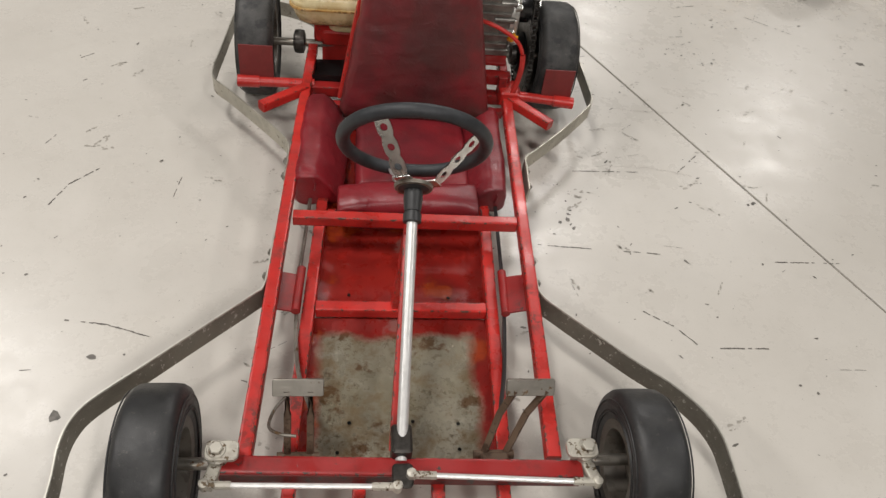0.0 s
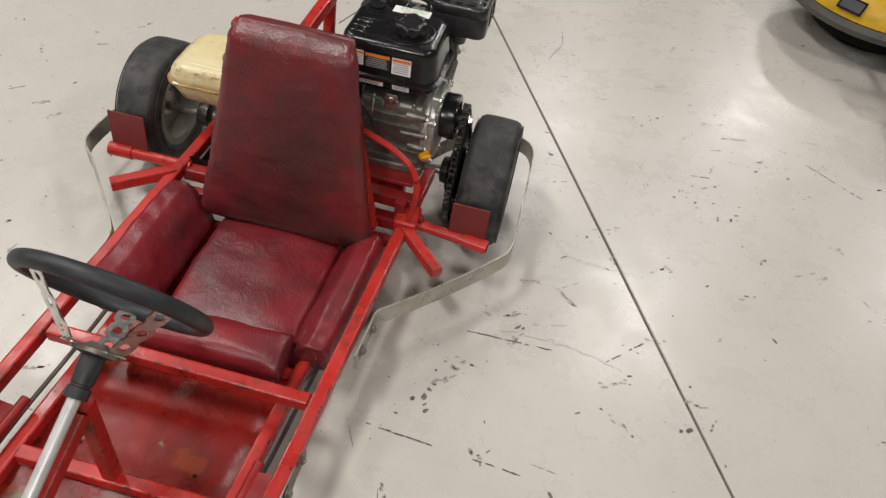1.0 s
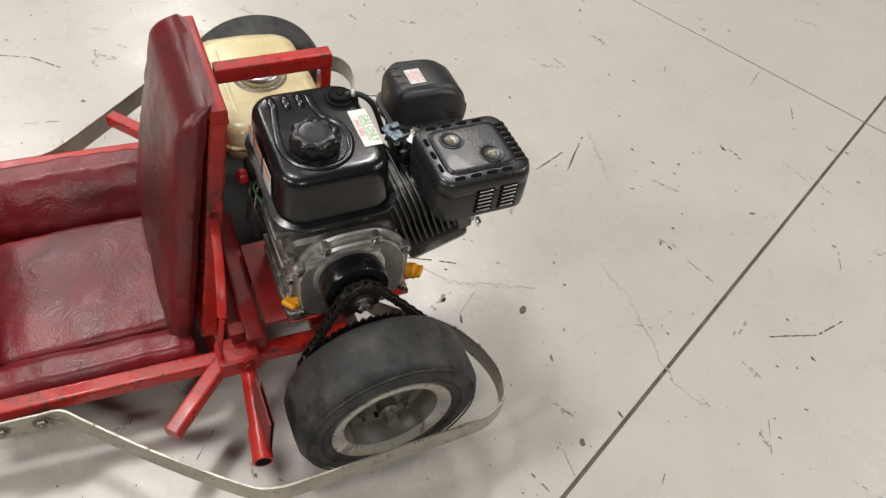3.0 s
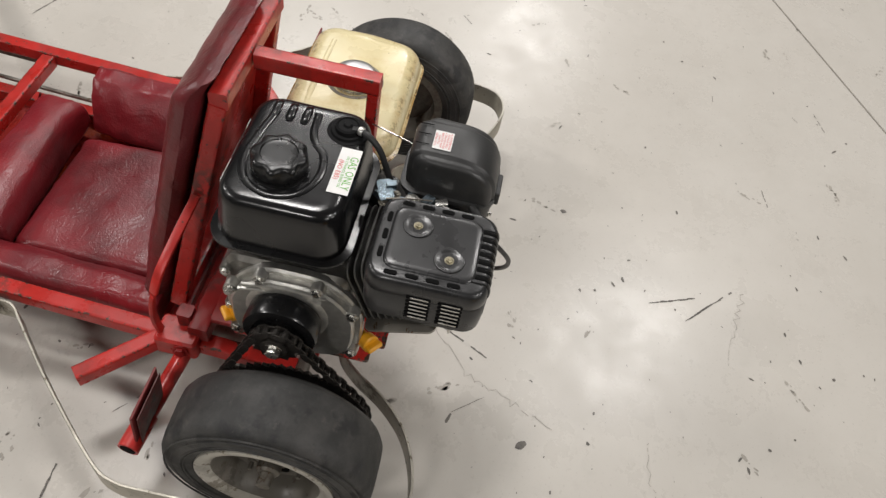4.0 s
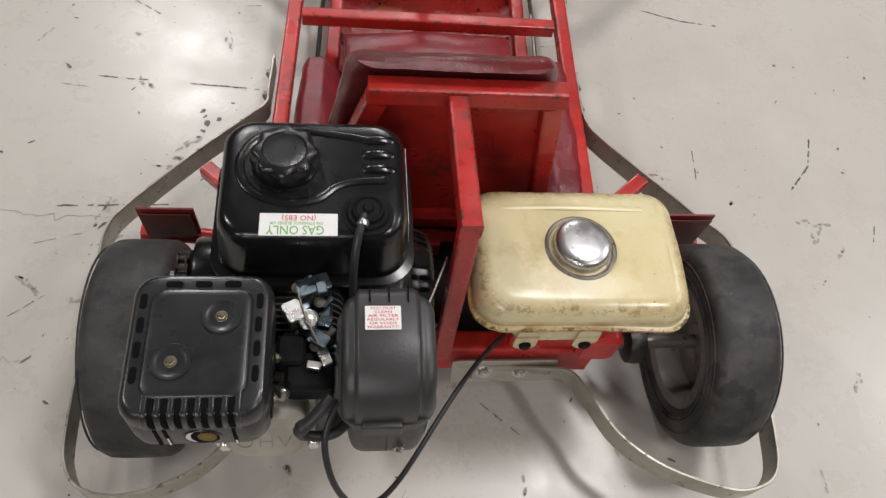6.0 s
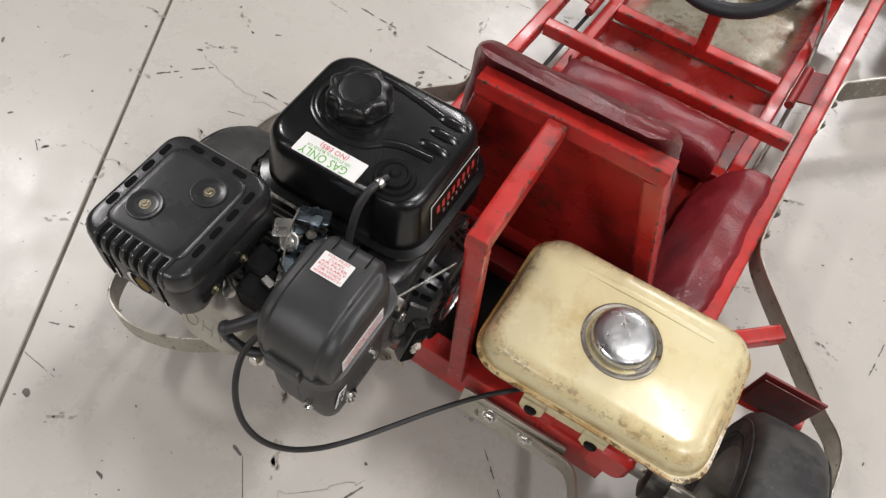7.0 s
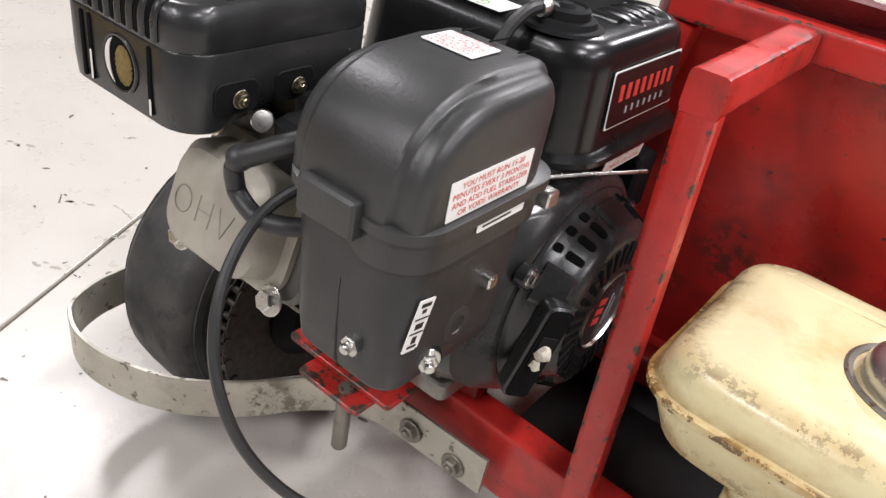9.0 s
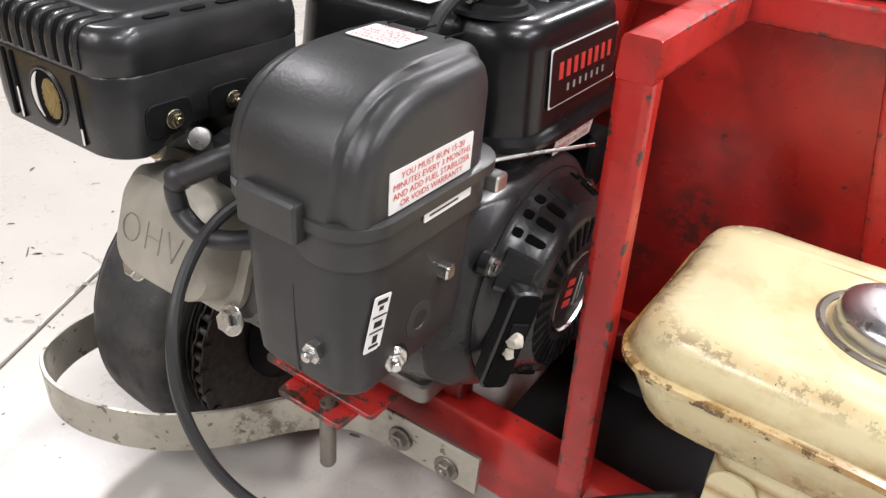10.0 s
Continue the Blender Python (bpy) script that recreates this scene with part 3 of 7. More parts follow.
def floor_marks():
    random.seed(11)
    bm = bmesh.new()
    scrapes = [
        [(-0.80, 1.45), (-0.775, 1.52), (-0.72, 1.58)], [(-0.68, 1.12), (-0.60, 1.11), (-0.51, 1.08)], [(0.33, 1.36), (0.46, 1.35)],
        [(0.54, 1.345), (0.63, 1.338)], [(0.54, 1.16), (0.60, 1.12), (0.64, 1.07)], [(0.69, 1.06), (0.81, 1.06)], [(0.92, 1.32), (1.09, 1.32)],
        [(1.275, 2.52), (1.415, 2.42)], [(0.46, 1.635), (0.65, 1.64)], [(0.76, 1.64), (0.84, 1.72)], [(0.49, 2.79), (0.52, 2.89), (0.51, 2.98)],
        [(-0.08, 2.54), (-0.12, 2.64)], [(-0.06, 2.62), (-0.12, 2.68), (-0.18, 2.74)], [(0.07, 2.15), (0.12, 2.25)],
        [(0.944, 2.35), (0.994, 2.358)], [(1.001, 2.488), (1.038, 2.499)], [(1.033, 2.559), (1.102, 2.577)], [(0.58, 2.188), (0.633, 2.208)],
    ]
    for line in scrapes:
        streak(bm, line, 0.0022, 0.0005)
    for x, y, r in ((0.42, 1.45, 0.009), (0.40, 1.44, 0.007), (0.43, 1.42, 0.007), (0.425, 1.468, 0.006), (0.94, 1.53, 0.009), (0.925, 1.524, 0.006), (1.6, 2.25, 0.016), (-0.61, 1.03, 0.011), (-0.64, 0.90, 0.016), (0.18, 3.64, 0.022), (0.56, 2.30, 0.008), (0.27, 2.33, 0.011), (-0.27, 2.36, 0.008), (-0.26, 2.17, 0.012)):
        blob(bm, x, y, r * 0.7, 0.0005, 1.3, random.uniform(0, 3))
    # scattered rubber crumbs and nicks, thicker near the kart
    for _ in range(1150):
        x, y = random.gauss(0.35, 1.15), random.gauss(1.9, 1.15)
        r = 0.0008 + 0.0026 * random.random() ** 3
        blob(bm, x, y, r, 0.0005, random.uniform(1, 3.2), random.gauss(0.3, 0.6), 7)
    for cx, cy, spread, count in ((0.996, 2.267, 0.04, 14), (1.06, 2.196, 0.025, 9), (1.12, 2.43, 0.05, 12), (0.93, 2.26, 0.05, 9), (0.69, 2.02, 0.04, 9), (0.81, 2.58, 0.05, 10), (0.42, 1.45, 0.03, 5)):
        for _ in range(count):
            blob(bm, random.gauss(cx, spread), random.gauss(cy, spread), 0.0010 + 0.0032 * random.random() ** 2, 0.0005, random.uniform(1, 2), random.uniform(0, 3), 7)
    for _ in range(110):
        x, y = random.gauss(0.35, 1.1), random.gauss(1.9, 1.1)
        a, l = random.gauss(0.1, 0.7), random.uniform(0.015, 0.09)
        streak(bm, [(x, y), (x + l * math.cos(a), y + l * math.sin(a))], random.uniform(0.0006, 0.0014), 0.0005, 0.35)
    me = finish(bm, 30, "floor_scuffs")
    me.materials.append(MARK)
    tagged(new("floor_scuffs", me), "dark rubber crumbs, nicks and scrape marks on the concrete", "scuff marks", kind="stuff")
    # soft dirty smears
    bm = bmesh.new()
    for _ in range(170):
        x, y = random.gauss(0.45, 1.1), random.gauss(1.8, 1.1)
        a = random.gauss(0.4, 0.8)
        for k in range(random.randint(3, 9)):
            blob(bm, x + 0.007 * k * math.cos(a) + random.gauss(0, 0.004), y + 0.007 * k * math.sin(a) + random.gauss(0, 0.004), random.uniform(0.0012, 0.0042), 0.0004, random.uniform(1, 2.6), a, 7)
    me = finish(bm, 30, "floor_smears")
    me.materials.append(MARK_SOFT)
    tagged(new("floor_smears", me), "faint grey dirt smears on the concrete", "dirt smears", kind="stuff")
    # hairline cracks
    bm = bmesh.new()
    for line in ([(0.21, 2.552), (0.355, 2.554), (0.519, 2.53), (0.593, 2.574)], [(0.649, 1.925), (0.74, 1.92), (0.832, 1.913)], [(0.07, 2.14), (0.16, 2.22), (0.18, 2.27), (0.23, 2.38)], [(-0.16, 2.74), (-0.08, 2.72), (0.02, 2.70)], [(0.56, 1.66), (0.57, 1.62)], [(0.54, 1.663), (0.66, 1.666), (0.8, 1.63)]):
        pts = [Vector(p) for p in line]
        fine = []
        for a, b in zip(pts, pts[1:]):
            for i in range(10):
                fine.append(a.lerp(b, i / 10) + Vector((random.gauss(0, 0.004), random.gauss(0, 0.004))))
        fine.append(pts[-1])
        streak(bm, [tuple(p) for p in fine], 0.0008, 0.0005, 0.12, 0.006)
    me = finish(bm, 30, "floor_cracks")
    me.materials.append(MARK_SOFT)
    tagged(new("floor_cracks", me), "faint hairline cracks in the concrete", "cracks", kind="stuff")


hall()
floor_marks()

# ---- go-kart ----
kart = thing("go_kart", K(0, 1.35, 0), "vintage red tube-frame racing go-kart with maroon vinyl seat, parked on concrete", "go-kart")
RAIL_Z = 0.130


def tube(name, a, b, mat=None, size=0.0254, label="", wide=None, parent=None):
    return part(name, square_tube(bmesh.new(), a, b, size, 0.0035, wide), mat or RED, parent or kart, label)


def frame_tubes():
    for s in (-1, 1):
        tube("side_rail", K(-0.251 if s < 0 else 0.258, 0.735, RAIL_Z), K(-0.259 if s < 0 else 0.258, 1.955, RAIL_Z))
        tube("inner_rail", K(s * 0.186, 0.76, 0.066), K(s * 0.186, 1.72, 0.066), label="lower red rail beside the floor pan")
        # drop plate between the outer and the inner rail
        bm = bmesh.new()
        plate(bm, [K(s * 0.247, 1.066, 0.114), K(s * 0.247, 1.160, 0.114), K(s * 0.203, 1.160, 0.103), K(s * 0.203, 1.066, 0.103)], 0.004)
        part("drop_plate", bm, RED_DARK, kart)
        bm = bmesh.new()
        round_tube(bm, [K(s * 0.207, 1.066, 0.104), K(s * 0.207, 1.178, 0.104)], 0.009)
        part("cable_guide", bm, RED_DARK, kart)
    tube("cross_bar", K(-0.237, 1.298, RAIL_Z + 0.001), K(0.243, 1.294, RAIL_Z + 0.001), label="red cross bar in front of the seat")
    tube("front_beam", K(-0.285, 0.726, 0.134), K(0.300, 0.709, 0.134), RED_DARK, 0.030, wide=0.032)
    # the front face alone is much darker than the beam
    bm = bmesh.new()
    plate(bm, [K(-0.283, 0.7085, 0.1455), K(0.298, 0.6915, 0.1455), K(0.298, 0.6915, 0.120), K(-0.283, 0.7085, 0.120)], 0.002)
    part("beam_face", bm, RUSTY, kart, "very dark front face of the beam")
    for u, y in ((-0.175, 0.722), (-0.064, 0.72), (0.064, 0.716), (0.172, 0.712)):
        tube("nose_tube", K(u, y, 0.112), K(u * 1.02, 0.50, 0.10), size=0.022)
    tube("nose_bar", K(-0.20, 0.49, 0.10), K(0.20, 0.488, 0.10), size=0.024)
    tube("pan_bar", K(-0.172, 1.101, 0.07), K(0.172, 1.100, 0.07), label="red cross tube over the floor pan")
    tube("pan_bar", K(-0.172, 1.375, 0.062), K(0.172, 1.375, 0.062))
    # floor pans with pressed edges
    for y0, y1, mat, label in ((0.735, 1.090, PAN_BARE, "floor pan worn to bare grey rusty steel"), (1.112, 1.72, PAN_RED, "red painted floor pan with dark oily stains")):
        bm = bmesh.new()
        rows = []
        for y in np.linspace(y0, y1, 18):
            row = []
            for u in np.linspace(-0.178, 0.178, 18):
                edge = min(abs(abs(u) - 0.178) / 0.02, abs(y - y0) / 0.02, abs(y - y1) / 0.02, 1)
                row.append(bm.verts.new(K(u, y, 0.044 + 0.010 * (1 - edge) ** 2 + 0.0016 * noise.noise((u * 14, y * 14, 3)))))
            rows.append(row)
        for a, b in zip(rows, rows[1:]):
            for i in range(17):
                bm.faces.new((a[i], a[i + 1], b[i + 1], b[i]))
        bmesh.ops.solidify(bm, geom=bm.faces[:], thickness=0.002)
        pan = part("floor_pan", bm, mat, kart, label)
        for x, y in (((-0.112, 0.856), (0.004, 0.858), (0.088, 0.853), (-0.132, 0.797), (0.086, 0.801)) if mat is PAN_BARE else ((-0.117, 1.157), (0.092, 1.153))):
            bm = bmesh.new()
            lathe(bm, [(0.0036, 0), (0.0034, 0.0006)], 12, Matrix.Translation((x, y, 0.0466)))
            part("bolt_hole", bm, HOLE, pan)
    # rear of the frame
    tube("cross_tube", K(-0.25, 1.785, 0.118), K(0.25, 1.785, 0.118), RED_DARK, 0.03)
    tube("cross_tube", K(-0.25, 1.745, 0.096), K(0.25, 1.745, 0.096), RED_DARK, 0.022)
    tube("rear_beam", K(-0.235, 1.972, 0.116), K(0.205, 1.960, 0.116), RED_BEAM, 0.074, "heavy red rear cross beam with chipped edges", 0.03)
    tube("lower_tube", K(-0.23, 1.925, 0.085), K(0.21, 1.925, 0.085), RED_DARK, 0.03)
    for s, px, py, tilt in ((1, 0.382, 1.656, 0.131), (-1, -0.337, 1.670, 0.138)):
        root = K(s * 0.258, 1.758, 0.136)
        tube("foot_peg", root, Vector((px, py, tilt)), size=0.0245, label="red square stub tube reaching out from the frame")
        bm = bmesh.new()
        end = Vector((0.461, 1.769, 0.122)) if s > 0 else Vector((-0.402, 1.786, 0.130))
        start = K(s * 0.24, 1.79, 0.128)
        round_tube(bm, [start, end], 0.0125)
        outer = part("guard_tube", bm, RED, kart)
        bm = bmesh.new()
        round_tube(bm, [end - (end - start).normalized() * 0.05, end + (end - start).normalized() * 0.004], 0.0155)
        part("collar", bm, RED, outer)
        bm = bmesh.new()
        lathe(bm, [(0.0118, 0.0), (0.0114, 0.0006)], 18, along(end + (end - start).normalized() * 0.0042, end - start))
        part("tube_mouth", bm, HOLE, outer, "dark open end of the tube")
        bm = bmesh.new()
        x0, x1 = (0.377, 0.456) if s > 0 else (-0.399, -0.316)
        yy = 1.787 if s > 0 else 1.799
        zt = 0.210 if s > 0 else 0.227
        plate(bm, [(x0, yy, zt), (x0, yy - 0.008, 0.122), (x1, yy - 0.008, 0.118), (x1, yy, zt)], 0.003)
        flap = part("tyre_guard", bm, FLAP_RED, kart, "dull dark red sheet flap in front of the rear tyre")
        bm = bmesh.new()
        plate(bm, [(x1 - 0.004, yy + 0.0042, zt - 0.006), (x1 - 0.004, yy - 0.0032, 0.126), (x0 + 0.004, yy - 0.0032, 0.126), (x0 + 0.004, yy + 0.0042, zt - 0.006)], 0.0012)
        part("rubber_smear", bm, RUSTY, flap, "black rubbed back of the flap")
    # end of the rear right rail with a collar and clamp bolt
    bm = bmesh.new()
    rbox(bm, K(0.262, 1.775, 0.140), (0.024, 0.032, 0.02), 0.006, "z", 3, 0.004)
    part("frame_node", bm, RED, kart, "welded red frame joint")
    bolt(K(0.288, 1.785, 0.144), (1, 0.1, 0.2), kart, 0.008, RED_DARK)
    EASE[0] = True
    # backrest frame: tapering square tubes with a sheet, leaning back
    def back(x, z, off=0.0):
        return Vector((x, 1.829 - 0.2 * (0.51 - z) + off, z))
    tl, tr, bl, br = (-0.066, 0.494), (0.140, 0.494), (-0.135, 0.125), (0.222, 0.125)
    tube("backrest_frame", back(-0.078, 0.494), back(0.151, 0.494), label="red backrest frame with chipped corners")
    tube("backrest_frame", back(bl[0], bl[1]), back(tl[0], 0.482))
    tube("backrest_frame", back(br[0], br[1]), back(tr[0], 0.482))
    tube("backrest_frame", back(-0.13, 0.135), back(0.217, 0.135))
    bm = bmesh.new()
    plate(bm, [back(*tl, -0.012), back(*tr, -0.012), back(*br, -0.012), back(*bl, -0.012)], 0.002)
    part("back_panel", bm, RED, kart, "red sheet behind the seat back")
    tube("brace_bar", Vector((0.0500, 1.841, 0.4925)), Vector((0.0485, 2.0135, 0.4915)), wide=0.0235, label="red brace from the backrest to the rear post, paint chipped along its edges")
    tube("rear_post", Vector((0.0485, 2.0050, 0.479)), Vector((0.0340, 1.9960, 0.148)), size=0.017, wide=0.0235, label="red upright post with chipped edges")
    EASE[0] = False
    bm = bmesh.new()
    sweep(bm, curve_points([(0.178, 1.782, 0.345), (0.235, 1.775, 0.326), (0.280, 1.766, 0.300), (0.299, 1.760, 0.270), (0.303, 1.754, 0.235), (0.299, 1.750, 0.195), (0.292, 1.750, 0.155)], 6), rrect(0.0068, 0.0032, 0.002, 2))
    part("side_brace", bm, RED, kart, "curved red flat-bar brace at the backrest")
    EASE[0] = True
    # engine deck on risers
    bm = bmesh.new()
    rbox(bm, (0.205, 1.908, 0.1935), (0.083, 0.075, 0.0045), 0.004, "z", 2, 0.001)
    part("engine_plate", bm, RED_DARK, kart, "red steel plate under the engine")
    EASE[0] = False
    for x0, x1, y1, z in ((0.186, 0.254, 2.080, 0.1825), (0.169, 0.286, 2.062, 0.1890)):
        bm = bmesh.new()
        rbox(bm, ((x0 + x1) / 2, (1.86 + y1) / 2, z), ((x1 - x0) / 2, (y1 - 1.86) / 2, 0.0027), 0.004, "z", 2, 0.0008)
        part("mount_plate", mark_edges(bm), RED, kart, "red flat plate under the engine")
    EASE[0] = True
    tube("deck_tube", Vector((0.03, 1.822, 0.168)), Vector((0.298, 1.815, 0.164)), RED_DARK, 0.03, "dark red cross tube under the engine")
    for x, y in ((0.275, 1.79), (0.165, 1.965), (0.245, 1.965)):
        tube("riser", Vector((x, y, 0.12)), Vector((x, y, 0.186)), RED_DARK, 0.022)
    for x, y in ((0.218, 2.076),):
        bm = bmesh.new()
        lathe(bm, [(0.0060, 0.0), (0.0070, 0.002), (0.0070, 0.068), (0.006, 0.070)], 14, Matrix.Translation((x, y, 0.118)))
        part("mount_bolt", bm, OLD_STEEL, kart, "long dull mounting bolt")
    # rear cream-tank support
    bm = bmesh.new()
    rbox(bm, (-0.128, 1.972, 0.166), (0.066, 0.018, 0.022), 0.01, "y", 3, 0.005)
    rbox(bm, (-0.185, 1.985, 0.180), (0.03, 0.024, 0.032), 0.014, "y", 4, 0.006)
    rbox(bm, (-0.090, 1.978, 0.160), (0.020, 0.016, 0.018), 0.010, "y", 4, 0.005)
    part("tank_mount", wrinkle(bm, 0.002, 40), RED, kart, "lumpy red painted mount under the spare tank")
    EASE[0] = False
    # black sheet darkening the frame below the spare tank, its front edge turned up
    bm = bmesh.new()
    rows = []
    for y, z in ((1.800, 0.150), (1.803, 0.128), (1.812, 0.112), (1.840, 0.106), (1.900, 0.104), (1.944, 0.104)):
        rows.append([bm.verts.new((x, y, z + 0.0015 * math.sin(31 * x + 9 * y))) for x in np.linspace(-0.222, 0.128, 15)])
    for a, b in zip(rows, rows[1:]):
        for i in range(14):
            bm.faces.new((a[i], a[i + 1], b[i + 1], b[i]))
    bmesh.ops.solidify(bm, geom=bm.faces[:], thickness=0.0022)
    part("belly_sheet", bm, BLACK_SATIN, kart, "black sheet in the frame under the spare tank")


frame_tubes()


def flat_strip(name, pts, label, bolts, mat=None, rubbed=0.0, steps=7, low=-0.021):
    """A springy aluminium side bar, bent on the flat."""
    bm = bmesh.new()
    outline = [(0.0022, low), (0.0022, 0.0165), (0.0022, 0.0196), (0.0014, 0.0210), (-0.0014, 0.0210), (-0.0022, 0.0196), (-0.0022, 0.0165), (-0.0022, low)]
    sweep(bm, curve_points(pts, steps), outline)
    layer = bm.verts.layers.float.new("edge")
    # rubbed: how far the top edge takes the pale second colour
    for i, v in enumerate(bm.verts):
        v[layer] = rubbed if 2 <= i % 8 <= 5 else 0.0
    ob = part(name, bm, mat or STRIP, kart, label)
    for place, d in bolts:
        bolt(place, d, ob, 0.0085, OLD_STEEL, "", 1.45, 0.6, 0.95)
    return ob


def bumpers():
    z = 0.117
    flat_strip("side_bumper", [(0.104, 1.998, 0.115), (0.15, 2.000, 0.116), (0.205, 2.003, 0.117), (0.245, 2.014, 0.117), (0.277, 2.046, z), (0.307, 2.091, z), (0.346, 2.130, z), (0.395, 2.155, z), (0.446, 2.164, z), (0.489, 2.152, z), (0.509, 2.124, z), (0.516, 2.08, z), (0.517, 1.95, z), (0.518, 1.83, z), (0.515, 1.772, z), (0.492, 1.729, z), (0.402, 1.625, z), (0.325, 1.546, z), (0.297, 1.516, 0.118), (0.294, 1.482, 0.119), (0.289, 1.405, 0.118)],
        "bent scuffed aluminium side bumper round the rear wheel", [((0.183, 2.0045, 0.113), (0, 1, 0)), ((0.134, 2.0015, 0.107), (0, 1, 0)), ((0.2935, 1.433, 0.120), ALONG_X), ((0.2965, 1.486, 0.121), ALONG_X)])
    flat_strip("side_bumper", [(0.0, 1.996, 0.106), (-0.06, 1.998, 0.107), (-0.12, 2.001, 0.108), (-0.162, 2.008, 0.111), (-0.184, 2.041, 0.115), (-0.216, 2.103, z), (-0.266, 2.147, z), (-0.330, 2.176, z), (-0.384, 2.187, z), (-0.431, 2.166, z), (-0.448, 2.10, z), (-0.461, 1.95, z), (-0.470, 1.83, z), (-0.461, 1.779, z), (-0.423, 1.738, z), (-0.353, 1.657, z), (-0.287, 1.578, z), (-0.264, 1.537, z), (-0.261, 1.48, z), (-0.264, 1.42, z)],
        "bent scuffed aluminium side bumper round the rear wheel", [((-0.265, 1.443, 0.118), (-1, 0, 0)), ((-0.2635, 1.494, 0.118), (-1, 0, 0))])
    flat_strip("front_bumper", [(-0.2705, 1.246, z), (-0.274, 1.178, z), (-0.280, 1.106, z), (-0.301, 1.079, z), (-0.380, 1.003, z), (-0.469, 0.917, z), (-0.536, 0.852, z), (-0.560, 0.813, z), (-0.567, 0.767, z), (-0.563, 0.709, z), (-0.560, 0.60, z), (-0.545, 0.542, z), (-0.488, 0.502, z), (-0.368, 0.492, z), (-0.248, 0.494, z)],
        "bent scuffed aluminium bumper round the front wheel", [((-0.2735, 1.206, 0.119), (-1, 0, 0)), ((-0.2785, 1.142, 0.119), (-1, 0, 0))], STRIP_SHADED, 1.0, 7, -0.031)
    flat_strip("front_bumper", [(0.263, 1.220, z), (0.262, 1.160, z), (0.2655, 1.096, z), (0.302, 1.051, z), (0.367, 0.987, z), (0.424, 0.931, z), (0.480, 0.882, z), (0.519, 0.832, z), (0.539, 0.786, z), (0.543, 0.735, z), (0.535, 0.61, z), (0.511, 0.536, z), (0.451, 0.496, z), (0.326, 0.486, z), (0.186, 0.491, z)],
        "bent scuffed aluminium bumper round the front wheel", [((0.2655, 1.195, 0.119), ALONG_X), ((0.2655, 1.135, 0.119), ALONG_X)], STRIP_SHADED, 1.0, 7, -0.031)

    bm = bmesh.new()
    lean = Matrix.Rotation(radians(16), 3, "X")
    rbox(bm, (-0.068, 1.9985, 0.114), (0.078, 0.0022, 0.0235), 0.002, "y", 2, 0.0006, lean)
    end_plate = part("mounting_plate", bm, STRIP, kart, "grey steel plate bolted to the rear beam")
    for place in ((-0.038, 2.0010, 0.116), (-0.092, 2.0010, 0.114)):
        bolt(place, (0, 0.96, 0.28), end_plate, 0.0085, STEEL, "", 1.45, 0.6, 0.9)


bumpers()


